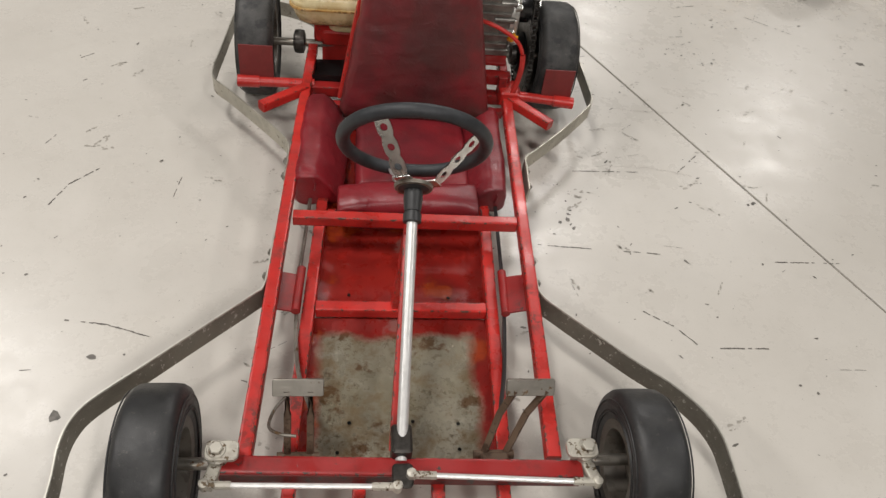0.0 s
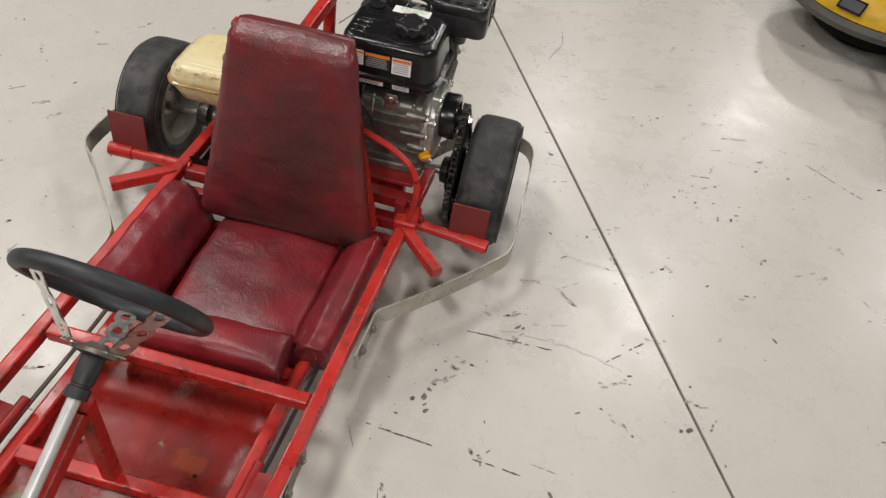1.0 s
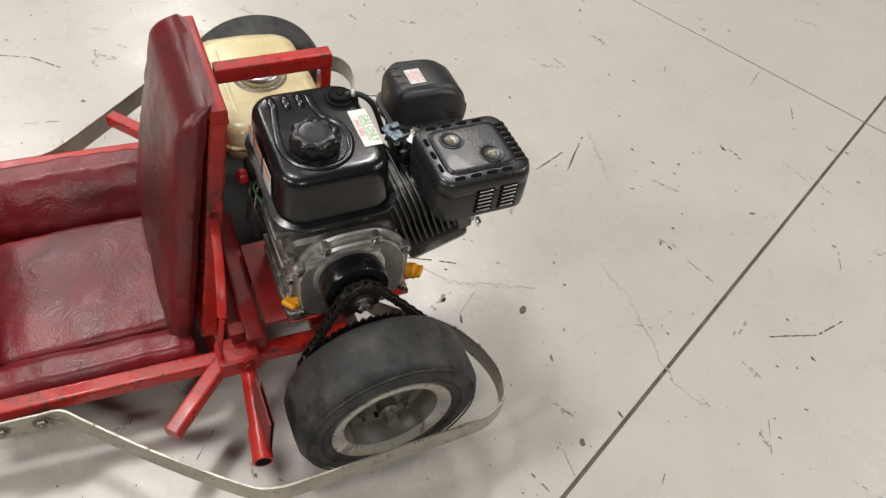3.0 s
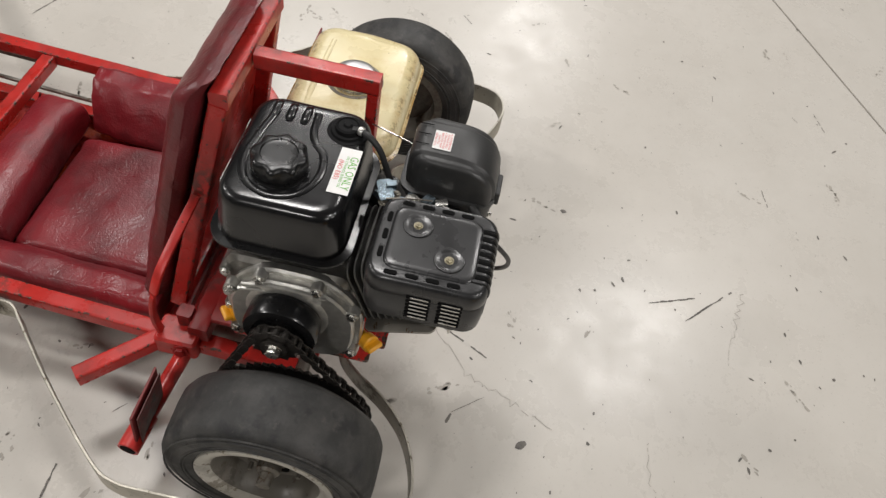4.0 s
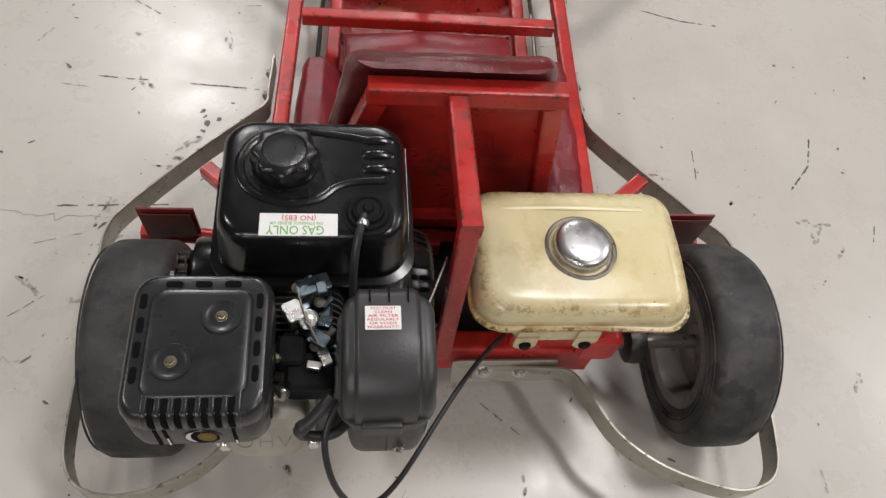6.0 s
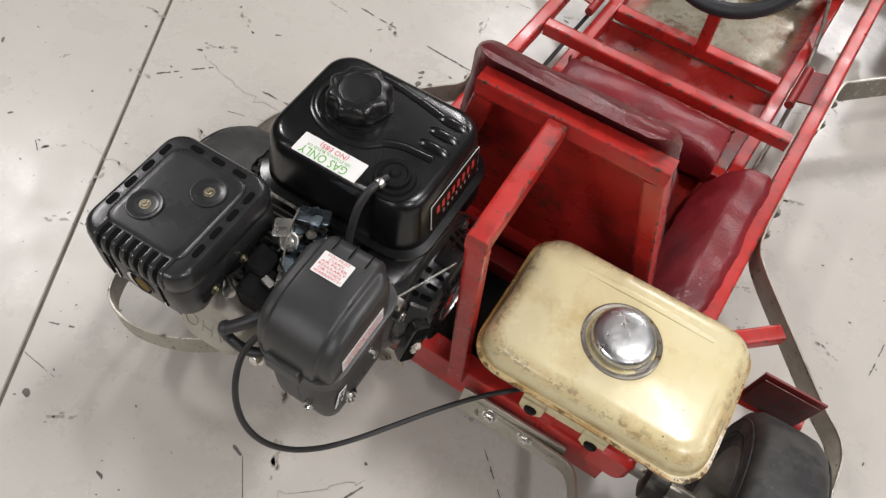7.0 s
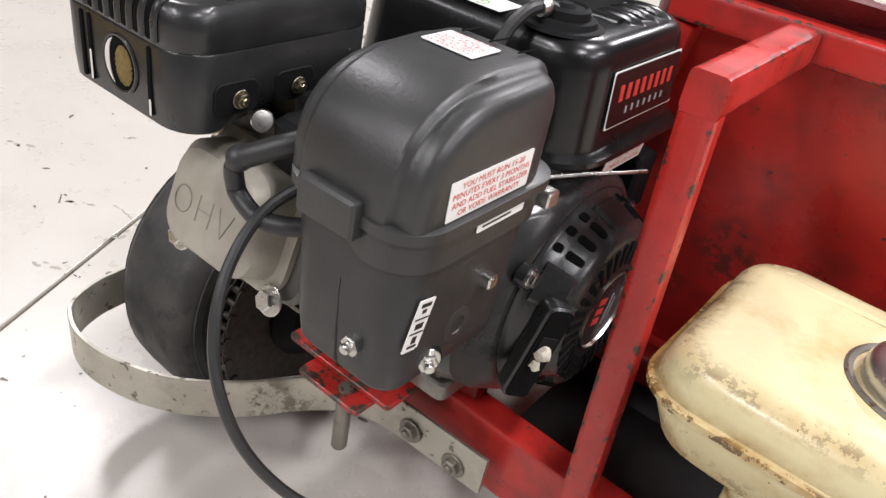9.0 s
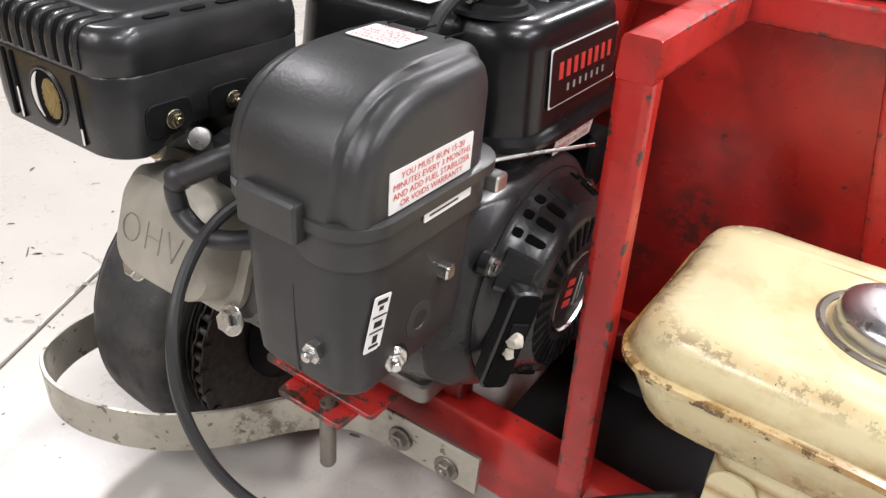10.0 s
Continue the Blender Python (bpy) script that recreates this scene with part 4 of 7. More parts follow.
def wheel(name_label, x0, x1, y, radius, rim_r, out, hub_mat, rim_mat=None, height=None, rubber=None):
    """A slick on a split rim: x0..x1 across the tread, out = which side faces away from the kart."""
    cx, w = (x0 + x1) / 2, x1 - x0
    m = along((cx, y, height or radius), (out, 0, 0))
    h = w / 2
    bm = bmesh.new()
    # rim barrel with rolled flange and a dished centre
    lathe(bm, [(rim_r - 0.014, -h * 0.88), (rim_r + 0.003, -h * 0.92), (rim_r + 0.004, -h * 0.84), (rim_r - 0.006, -h * 0.8), (rim_r - 0.006, h * 0.8), (rim_r + 0.004, h * 0.86), (rim_r + 0.004, h * 0.95), (rim_r - 0.001, h * 0.985), (rim_r - 0.009, h * 0.95), (rim_r - 0.016, h * 0.80), (rim_r - 0.019, h * 0.4), (rim_r - 0.021, -h * 0.1), (rim_r - 0.019, -h * 0.6)], 56, m, True)
    rim = part("wheel", bm, rim_mat or RIM_PAINT, kart, name_label)
    bm = bmesh.new()
    r0 = rim_r + 0.002
    side = [(r0, -h * 0.88), (r0 + 0.006, -h * 0.98), (r0 + (radius - r0) * 0.45, -h * 1.05), (radius - 0.016, -h * 1.0), (radius - 0.006, -h * 0.9), (radius - 0.0012, -h * 0.72)]
    tread = [(radius, -h * 0.4), (radius, h * 0.4)]
    prof = side + tread + [(r, -z) for r, z in side[::-1]]
    lathe(bm, prof + [(r0 - 0.003, h * 0.6), (r0 - 0.003, -h * 0.6)], 64, m, True)
    # pressed flat where it stands
    for v in bm.verts:
        v.co.z = max(v.co.z, 0.0008)
    part("tyre", bm, rubber or RUBBER, rim, "worn black slick tyre" if rubber else "worn dusty black slick tyre", 40)
    for k, face in ((0.30, 1), (0.38, 1), (0.62, 1), (0.80, 1), (0.24, -1), (0.34, -1), (0.52, -1), (0.66, -1)):
        bm = bmesh.new()
        rr = r0 + (radius - r0) * k
        ring = [((rr + a), face * (h * (1.02 + 0.02 * (k < 0.5)) + b)) for a, b in circle(0.0014, 6)]
        rows = [[m @ Vector((r * math.cos(2 * math.pi * i / 48), r * math.sin(2 * math.pi * i / 48), z)) for r, z in ring] for i in range(48)]
        rows.append(rows[0])
        loft(bm, rows, False)
        part("sidewall_rib", bm, rubber or RUBBER, rim)
    bm = bmesh.new()
    lathe(bm, [(rim_r - 0.019, h * 0.10), (rim_r - 0.030, -h * 0.02), (0.034, h * 0.06), (0.030, h * 0.04), (0.030, -h * 0.06), (rim_r - 0.030, -h * 0.12), (rim_r - 0.019, -h * 0.02)], 48, m, True)
    disc = part("wheel_disc", bm, rim_mat or RIM_PAINT, rim, "grimy dished wheel centre")
    bm = bmesh.new()
    lathe(bm, [(rim_r - 0.0155, h * 0.845), (rim_r - 0.0085, h * 0.965), (rim_r - 0.005, h * 0.99), (rim_r + 0.0005, h * 1.015), (rim_r + 0.005, h * 0.995), (rim_r + 0.0055, h * 0.93), (rim_r - 0.006, h * 0.90)], 56, m, True)
    part("rim_lip", bm, rim_mat or RIM_LIGHT, rim, "rolled rim edge, worn bright")
    bm = bmesh.new()
    lathe(bm, [(0.030, -h * 0.2), (0.030, h * 0.22), (0.025, h * 0.3), (0.017, h * 0.32), (0.017, h * 0.62), (0.0135, h * 0.7)], 24, m)
    part("hub", bm, hub_mat, rim, "dull steel wheel hub")
    for k in range(4):
        a = 2 * math.pi * k / 4 + 0.7
        place = m @ Vector(((rim_r - 0.042) * math.cos(a), (rim_r - 0.042) * math.sin(a), h * 0.03))
        bolt(place, (out, 0, 0), rim, 0.0068, OLD_STEEL, "", 1.5, 0.9, 2.6, "lug_nut")
        b = a + math.pi / 4
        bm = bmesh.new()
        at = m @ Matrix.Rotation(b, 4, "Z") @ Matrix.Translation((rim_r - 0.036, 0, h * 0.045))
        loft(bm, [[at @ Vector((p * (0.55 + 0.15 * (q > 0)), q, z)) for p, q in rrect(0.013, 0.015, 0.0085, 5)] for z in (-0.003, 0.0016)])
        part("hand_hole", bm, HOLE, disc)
    return rim


wheel("silver steel wheel with a wide slick tyre", 0.377, 0.476, 1.966, 0.147, 0.092, 1, OLD_STEEL, None, 0.140)
wheel("silver steel wheel with a wide slick tyre", -0.413, -0.324, 1.972, 0.150, 0.092, -1, OLD_STEEL, None, 0.141)
wheel("small steel front wheel with a rounded slick tyre", 0.331, 0.418, 0.724, 0.128, 0.075, 1, OLD_STEEL, RIM_DARK, None, RUBBER_BLACK)
wheel("small steel front wheel with a rounded slick tyre", -0.454, -0.366, 0.732, 0.13, 0.075, -1, OLD_STEEL, RIM_DARK, None, RUBBER_BLACK)


def running_gear():
    bm = bmesh.new()
    round_tube(bm, [(-0.40, 1.9665, 0.138), (0.478, 1.9655, 0.138)], 0.0102)
    axle = part("rear_axle", bm, OLD_STEEL, kart, "solid steel rear axle")
    for x in (-0.262, 0.33):
        bm = bmesh.new()
        lathe(bm, [(0.02, -0.016), (0.03, -0.012), (0.032, 0.0), (0.03, 0.012), (0.02, 0.016)], 24, along((x, 1.968, 0.14), ALONG_X))
        part("bearing_collar", bm, GREASE, axle)
    # axle sprocket
    sx, R, r, cy, cz = 0.3530, 0.112, 0.0295, 1.9497, 0.304
    bm = bmesh.new()
    teeth = 54
    outline = []
    for i in range(teeth * 2):
        a = math.pi * i / teeth
        outline.append(((R - (0.0 if i % 2 else 0.007)) * math.cos(a), (R - (0.0 if i % 2 else 0.007)) * math.sin(a)))
    m = along((sx, 1.968, 0.14), ALONG_X)
    loft(bm, [[m @ Vector((p, q, z)) for p, q in outline] for z in (-0.0022, 0.0022)])
    part("axle_sprocket", bm, GREASE, kart, "large greasy axle sprocket", 20)
    bm = bmesh.new()
    lathe(bm, [(0.045, -0.02), (0.06, -0.006), (0.06, 0.006), (0.035, 0.012)], 28, m)
    part("brake_drum", bm, BLACK_MATT, kart, "black hub on the rear axle")
    # chain loop round both sprockets
    c1, c2 = Vector((1.968, 0.14)), Vector((cy, cz))
    d = c2 - c1
    base, gap = math.atan2(d.y, d.x), d.length
    spread = math.acos((R - r) / gap)
    loop = []
    a0, a1 = base + spread, base + 2 * math.pi - spread
    for i in range(61):
        a = a0 + (a1 - a0) * i / 60
        loop.append(c1 + R * Vector((math.cos(a), math.sin(a))))
    for i in range(25):
        a = base - spread + (2 * spread) * i / 24
        loop.append(c2 + r * Vector((math.cos(a), math.sin(a))))
    loop.append(loop[0])
    length = sum((q - p).length for p, q in zip(loop, loop[1:]))
    n = int(length / 0.0127)
    n -= n % 2
    pitch = length / n
    pts, acc, k = [], 0.0, 0
    for i in range(n):
        want = i * pitch
        while acc + (loop[k + 1] - loop[k]).length < want:
            acc += (loop[k + 1] - loop[k]).length
            k += 1
        pts.append(loop[k].lerp(loop[k + 1], (want - acc) / (loop[k + 1] - loop[k]).length))
    bm = bmesh.new()
    lathe(bm, [(0.0042, -0.004), (0.0042, 0.004)], 8, along((sx, *pts[0]), ALONG_X))
    chain = part("chain", bm, GREASE, kart, "greasy black drive chain")
    meshes = []
    for wide in (0.0046, 0.0066):
        bm = bmesh.new()
        for s in (-1, 1):
            rbox(bm, (s * wide, 0, 0), (0.0008, pitch * 0.76, 0.0052), 0.0048, "x", 2, 0.0003)
        for e in (-1, 1):
            lathe(bm, [(0.0038, -wide), (0.0038, wide)], 8, along((0, e * pitch / 2, 0), ALONG_X))
        me = finish(bm, 40, "link")
        me.materials.append(GREASE)
        meshes.append(me)
    for i in range(n):
        p, q = pts[i], pts[(i + 1) % n]
        mid, ang = (p + q) / 2, math.atan2(q.y - p.y, q.x - p.x)
        part("link", meshes[i % 2], None, chain, m=Matrix.Translation((sx, mid.x, mid.y)) @ Matrix.Rotation(ang, 4, "X"))


running_gear()


def cushion(name, rings, label, seed, amount=0.0035, fine=4, mat=None):
    """A stuffed vinyl pad lofted through rings of points (all of one count), with dents and creases."""
    bm = bmesh.new()
    lines = [curve_points(line, fine) for line in zip(*rings)]
    loft(bm, list(zip(*lines)))
    wrinkle(bm, amount, 13, seed)
    wrinkle(bm, amount * 0.4, 42, seed + 5)
    bm.normal_update()
    for v in bm.verts:
        fold = 1 - abs(noise.noise(Vector((v.co.x * 9, v.co.y * 26, v.co.z * 14)) + Vector((seed, 0, 2 * seed)))) * 7
        if fold > 0:
            v.co -= v.normal * 0.0016 * fold
    return part(name, bm, mat or VINYL, kart, label, 75)


def pillow(name, a, b, deep, high, label, seed):
    """A stuffed pad between a and b whose ends are sewn flat, with ears at its corners."""
    a, b = Vector(a), Vector(b)
    side, up, _ = frame_of(b - a)
    rings = []
    for k in (0.0, 0.006, 0.02, 0.05, 0.1, 0.17, 0.26, 0.38, 0.5, 0.62, 0.74, 0.83, 0.9, 0.95, 0.98, 0.994, 1.0):
        e = abs(2 * k - 1)
        h = high * (0.60 + 0.40 * max(0.0, 1 - e**3.2) ** 0.55) * (1.0 if e < 0.995 else 0.62)
        w = deep * (1 - 0.06 * (1 - e**6)) * (1.0 if e < 0.995 else 0.85)
        ring = []
        for p, q in circle(1, 36):
            sp, sq = math.copysign(abs(p) ** 0.66, p), math.copysign(abs(q) ** 0.66, q)
            ring.append(a.lerp(b, k) + side * (sp * w) + up * (sq * h))
        rings.append(ring)
    return cushion(name, rings, label, seed, 0.005, 2)


def seat():
    # bottom cushion, low between the bolsters
    rings = []
    for y, h, hw in ((1.428, 0.010, 0.124), (1.430, 0.017, 0.131), (1.440, 0.022, 0.135), (1.48, 0.024, 0.137), (1.54, 0.025, 0.137), (1.60, 0.025, 0.137), (1.66, 0.024, 0.136), (1.70, 0.021, 0.134), (1.722, 0.012, 0.128)):
        ring = []
        for p, q in rrect(hw, h, min(0.018, h * 0.95), 6, 14):
            crown = 0.010 * (1 - (p / hw) ** 2) * min(1, (y - 1.426) * 20) if q > 0 else 0
            ring.append(Vector((p + 0.030, y, 0.072 + q + crown)))
        rings.append(ring)
    cushion("seat_cushion", rings, "scuffed maroon vinyl seat cushion with creased leather grain", 1.0, 0.003)
    pillow("thigh_pad", (-0.146, 1.368, 0.1015), (0.166, 1.378, 0.1045), 0.046, 0.050, "puffy maroon vinyl pad across the front of the seat", 6.0)
    # side bolsters, broad at the foot and drawn up to a seamed ridge along the rail
    for cx, w, lean, foot, top, y0, y1, seed in ((0.197, 0.050, 0.024, 0.052, 0.138, 1.404, 1.712, 4.0), (-0.183, 0.061, -0.025, 0.052, 0.152, 1.412, 1.716, 2.0)):
        rings = []
        mid, h = (foot + top) / 2, (top - foot) / 2
        for k, size in ((0.0, 0.70), (0.004, 0.86), (0.03, 0.95), (0.10, 0.99), (0.22, 1.0), (0.36, 1.02), (0.5, 1.03), (0.64, 1.02), (0.78, 1.0), (0.90, 0.99), (0.97, 0.95), (0.996, 0.86), (1.0, 0.70)):
            y = y0 + (y1 - y0) * k
            drift = 0.036 * (y - 1.56)
            ring = []
            for p, q in rrect(w, h, h * 0.62, 7, 5):
                up = (q + h) / (2 * h)
                ring.append(Vector((cx + drift + p * size * (1 - 0.52 * up**1.5) + lean * up, y - 0.010 * (up - 0.5) * (1 if k < 0.5 else -1), mid + q * (0.55 + 0.45 * size))))
            rings.append(ring)
        cushion("side_bolster", rings, "maroon vinyl side bolster of the seat", seed, 0.004)
    # back pad, wide at the foot, standing before the sheet
    rings = []
    for k in np.linspace(0, 1, 22):
        z = 0.098 + 0.428 * k
        hw = 0.193 - 0.074 * k
        ease = min(1.0, 0.35 + 9 * k, 0.45 + 9 * (1 - k))
        th = 0.025 * ease
        cx = 0.040
        cy = 1.806 - 0.2 * (0.51 - z) - 0.022 + 0.014 * max(0.0, (k - 0.95) / 0.05)
        hw *= min(1, 0.93 + 2.2 * min(k, 1 - k))
        ring = []
        for p, q in rrect(hw, th, th * 0.85, 5, 14):
            belly = -0.012 * (1 - (p / hw) ** 2) * math.sin(math.pi * min(1, k * 1.05)) if q < 0 else 0
            ring.append(Vector((cx + p * (1 - 0.11 * max(0.0, q / th)), cy + min(q, 0.014) + belly, z)))
        rings.append(ring)
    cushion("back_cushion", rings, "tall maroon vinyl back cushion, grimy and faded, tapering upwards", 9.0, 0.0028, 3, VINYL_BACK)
    # tucks sewn into the front ends of the pads
    for x, y, z in ((0.208, 1.403, 0.112), (-0.205, 1.410, 0.126), (0.166, 1.336, 0.122), (-0.150, 1.326, 0.118)):
        bm = bmesh.new()
        sweep(bm, curve_points([K(x, y, z + 0.012), K(x + 0.004, y - 0.004, z), K(x + 0.001, y - 0.001, z - 0.018)], 5), [(0.0022 * p, 0.0022 * q) for p, q in circle(1, 8)])
        part("seam_tuck", bm, VINYL_BACK, kart)
    # gathered folds at the top corners of the back
    for x0, x1 in ((-0.062, -0.040), (0.152, 0.122)):
        for dz in (0.0, 0.014):
            bm = bmesh.new()
            sweep(bm, curve_points([(x0, 1.792, 0.503 - dz), ((x0 + x1) / 2, 1.768, 0.497 - dz), (x1, 1.763, 0.489 - dz)], 5), [(0.0032 * p, 0.0022 * q) for p, q in circle(1, 8)])
            part("seam_tuck", bm, VINYL, kart)


seat()


def steering():
    hub = Vector((-0.007, 1.148, 0.363))
    foot = Vector((-0.028, 0.745, 0.158))
    d = (hub - foot).normalized()
    side, up, _ = frame_of(d)
    bm = bmesh.new()
    round_tube(bm, [foot - d * 0.02, hub - d * 0.04], 0.0095)
    part("steering_column", bm, COLUMN, kart, "bright steel steering column")
    bm = bmesh.new()
    lathe(bm, [(0.012, -0.068), (0.0165, -0.067), (0.0165, -0.052), (0.0135, -0.051), (0.0135, -0.048), (0.0150, -0.047), (0.0175, -0.022), (0.0165, -0.008), (0.028, -0.005), (0.028, 0.0)], 24, along(hub, d))
    part("column_collar", bm, BLACK_SATIN, kart, "dark collar below the steering wheel")
    # wheel: ring, three drilled spokes, hub plate, all dished towards the driver
    centre = Vector((-0.006, 1.213, 0.411))
    bm = bmesh.new()
    n, k = 56, 14
    rows = []
    tilt = d
    s2, u2, _ = frame_of(tilt)
    for i in range(n):
        a = 2 * math.pi * i / n
        o = s2 * math.cos(a) + u2 * math.sin(a)
        rows.append([centre + o * (0.1295 + 0.0128 * math.cos(2 * math.pi * j / k)) + tilt * (0.0128 * math.sin(2 * math.pi * j / k)) for j in range(k)])
    rows.append(rows[0])
    loft(bm, rows, False)
    bmesh.ops.remove_doubles(bm, verts=bm.verts, dist=1e-6)
    rim = part("steering_wheel", bm, GRIP, kart, "small black three-spoke racing steering wheel")
    bm = bmesh.new()
    lathe(bm, [(0.016, -0.006), (0.034, -0.004), (0.036, 0.002), (0.02, 0.005), (0.012, 0.012)], 28, along(hub, d))
    part("hub_plate", bm, OLD_STEEL, rim, "dull steel hub plate")
    for ang in (122, 28, 255):
        a = radians(ang)
        o = s2 * math.cos(a) + u2 * math.sin(a)
        side_o = tilt.cross(o).normalized()
        p0, p1, p2 = hub + o * 0.018, hub + o * 0.045 + tilt * 0.004, centre + o * 0.122 - tilt * 0.004
        holes = bmesh.new()
        # a strip with round holes: quads round each hole, between the strip's edges
        along_o = (p2 - p1)
        L, w = along_o.length, 0.0145
        eo = along_o.normalized()
        no = eo.cross(side_o).normalized()
        def at(s, t, z):
            return p1 + eo * s + side_o * t + no * z
        nh, seg = 3, 12
        for z, flip in ((0.0011, False), (-0.0011, True)):
            for hidx in range(nh):
                s0, s1 = L * hidx / nh, L * (hidx + 1) / nh
                cx, hr = (s0 + s1) / 2, 0.0072
                inner, outer = [], []
                for j in range(seg):
                    b = 2 * math.pi * j / seg
                    cb, sb = math.cos(b), math.sin(b)
                    inner.append(holes.verts.new(at(cx + hr * cb, hr * sb, z)))
                    hx, hy = (s1 - s0) / 2, w
                    kf = min(hx / abs(cb) if abs(cb) > 1e-6 else 9, hy / abs(sb) if abs(sb) > 1e-6 else 9)
                    outer.append(holes.verts.new(at(cx + kf * cb, kf * sb, z)))
                for j in range(seg):
                    q = (inner[j], inner[(j + 1) % seg], outer[(j + 1) % seg], outer[j])
                    holes.faces.new(q if flip else q[::-1])
        rbox(holes, hub + o * 0.032 + tilt * 0.002, (0.016, 0.016, 0.0012), 0.002, "z", 2, 0.0004, Matrix((o, side_o, tilt)).transposed().to_3x3())
        part("spoke", holes, STEEL, rim, "drilled flat steel spoke")
    # support: tube under the column and an upright strut to the pan
    tube("column_tube", foot + Vector((-0.006, 0.01, -0.03)), hub - d * 0.085 - up * 0.030, RED, 0.026, "red tube below the steering column")
    tube("column_strut", K(-0.010, 1.104, 0.083), hub - d * 0.070 - up * 0.026, RED, 0.024, "red strut from the pan tube up to the steering column")
    bm = bmesh.new()
    rbox(bm, foot + Vector((0, 0.01, -0.01)), (0.017, 0.026, 0.026), 0.006, "z", 3, 0.004)
    part("column_bearing", bm, GREASE, kart, "greasy lower steering bearing")
    bm = bmesh.new()
    rbox(bm, (-0.027, 0.700, 0.15), (0.017, 0.020, 0.005), 0.008, "z", 4, 0.002)
    part("pitman_arm", bm, GREASE, kart)
    for s, a, b in ((-1, (-0.332, 0.690, 0.150), (-0.036, 0.680, 0.154)), (1, (0.290, 0.684, 0.150), (-0.014, 0.698, 0.158))):
        a, b = Vector(a), Vector(b)
        bm = bmesh.new()
        round_tube(bm, [a, b], 0.0045, 10)
        rod = part("tie_rod", bm, COLUMN, kart, "bright steel tie rod")
        for e, o in ((a, b), (b, a)):
            bm = bmesh.new()
            dd = (o - e).normalized()
            lathe(bm, [(0.004, -0.010), (0.0080, -0.008), (0.0080, 0.008), (0.004, 0.010)], 14, Matrix.Translation(e))
            round_tube(bm, [e, e + dd * 0.04], 0.0068, 8)
            part("rod_end", bm, KNUCKLE, rod, "rod end joint")
        # stub axle and kingpin
        kx = -0.317 if s < 0 else 0.277
        ky = 0.736 if s < 0 else 0.734
        bm = bmesh.new()
        lathe(bm, [(0.0125, -0.030), (0.0165, -0.026), (0.0165, -0.008), (0.0145, -0.004), (0.0145, 0.010), (0.0165, 0.014), (0.0165, 0.026), (0.0125, 0.030)], 20, Matrix.Translation((kx, ky, 0.132)))
        sweep(bm, [(kx, ky, 0.146), (kx + 0.006 * s, ky - 0.030, 0.148), (kx + 0.012 * s, ky - 0.052, 0.150)], rrect(0.0105, 0.0065, 0.004, 3))
        spindle = part("stub_axle", wrinkle(bm, 0.0012, 90), KNUCKLE, kart, "worn silver cast stub axle")
        for z in (0.094, 0.170):
            bm = bmesh.new()
            rbox(bm, (kx - 0.008 * s, ky, z), (0.026, 0.017, 0.0045), 0.010, "z", 4, 0.0015)
            part("yoke_plate", bm, KNUCKLE, kart, "worn silver steering yoke")
        bm = bmesh.new()
        round_tube(bm, [(kx, ky, 0.130), (kx + s * 0.10, ky, 0.130)], 0.010)
        part("spindle", bm, OLD_STEEL, spindle)
        bolt((kx, ky, 0.1745), (0, 0, 1), spindle, 0.0110, KNUCKLE, "", 1.35, 0.7)


steering()


def pedals():
    for s, x, tilt in ((-1, -0.197, 0.0), (1, 0.166, 0.028)):
        bm = bmesh.new()
        for o in (-0.018, 0.020):
            base = Vector((x + o - tilt, 0.770, 0.085))
            top = Vector((x + o + tilt * (1.2 if o > 0 else 0.6), 0.829, 0.197))
            sweep(bm, [base, base.lerp(top, 0.55) + Vector((0, 0.012, 0)), top], rrect(0.006, 0.0045, 0.002, 2))
        arm = part("pedal", bm, RUST, kart, "worn rusty steel foot pedal")
        bm = bmesh.new()
        rbox(bm, (x + tilt * 0.9, 0.832, 0.201), (0.0415, 0.0035, 0.0145), 0.003, "y", 3, 0.001, Matrix.Rotation(radians(-38), 3, "X"))
        part("pedal_face", bm, OLD_STEEL, arm, "rubbed steel pedal face")
        bm = bmesh.new()
        round_tube(bm, [(x - 0.035 - tilt, 0.770, 0.085), (x + 0.035 - tilt, 0.770, 0.085)], 0.008)
        part("pedal_pivot", bm, RUST, arm)
        # small added block, its dark colour standing for shade at the pedal foot
        bm = bmesh.new()
        rbox(bm, (x - tilt, 0.757, 0.085), (0.024, 0.012, 0.012), 0.004, "z", 3, 0.003)
        part("dark_foot_block", bm, RUST, kart)
        bm = bmesh.new()
        sweep(bm, curve_points([(x - 0.02 * s, 0.82, 0.155), (x + 0.012 * s, 0.95, 0.10), K(s * 0.212, 1.15, 0.08), K(s * 0.214, 1.4, 0.075), K(s * 0.222, 1.74, 0.08)], 8), circle(0.0042, 8))
        part("control_rod", bm, BLACK_SATIN if s > 0 else OLD_STEEL, kart, "thin control rod along the frame")
    bm = bmesh.new()
    sweep(bm, curve_points([(-0.216, 0.826, 0.185), (-0.236, 0.81, 0.165), (-0.244, 0.795, 0.14), (-0.226, 0.79, 0.125), (-0.20, 0.786, 0.125)], 6), circle(0.0028, 8))
    part("return_spring", bm, OLD_STEEL, kart)


pedals()


# ---- engine ----
EASE[0] = True
engine = thing("engine", (0.215, 1.95, 0.198), "new black and silver small petrol engine bolted on the go-kart", "engine")
CY, CZ = 1.960, 0.304


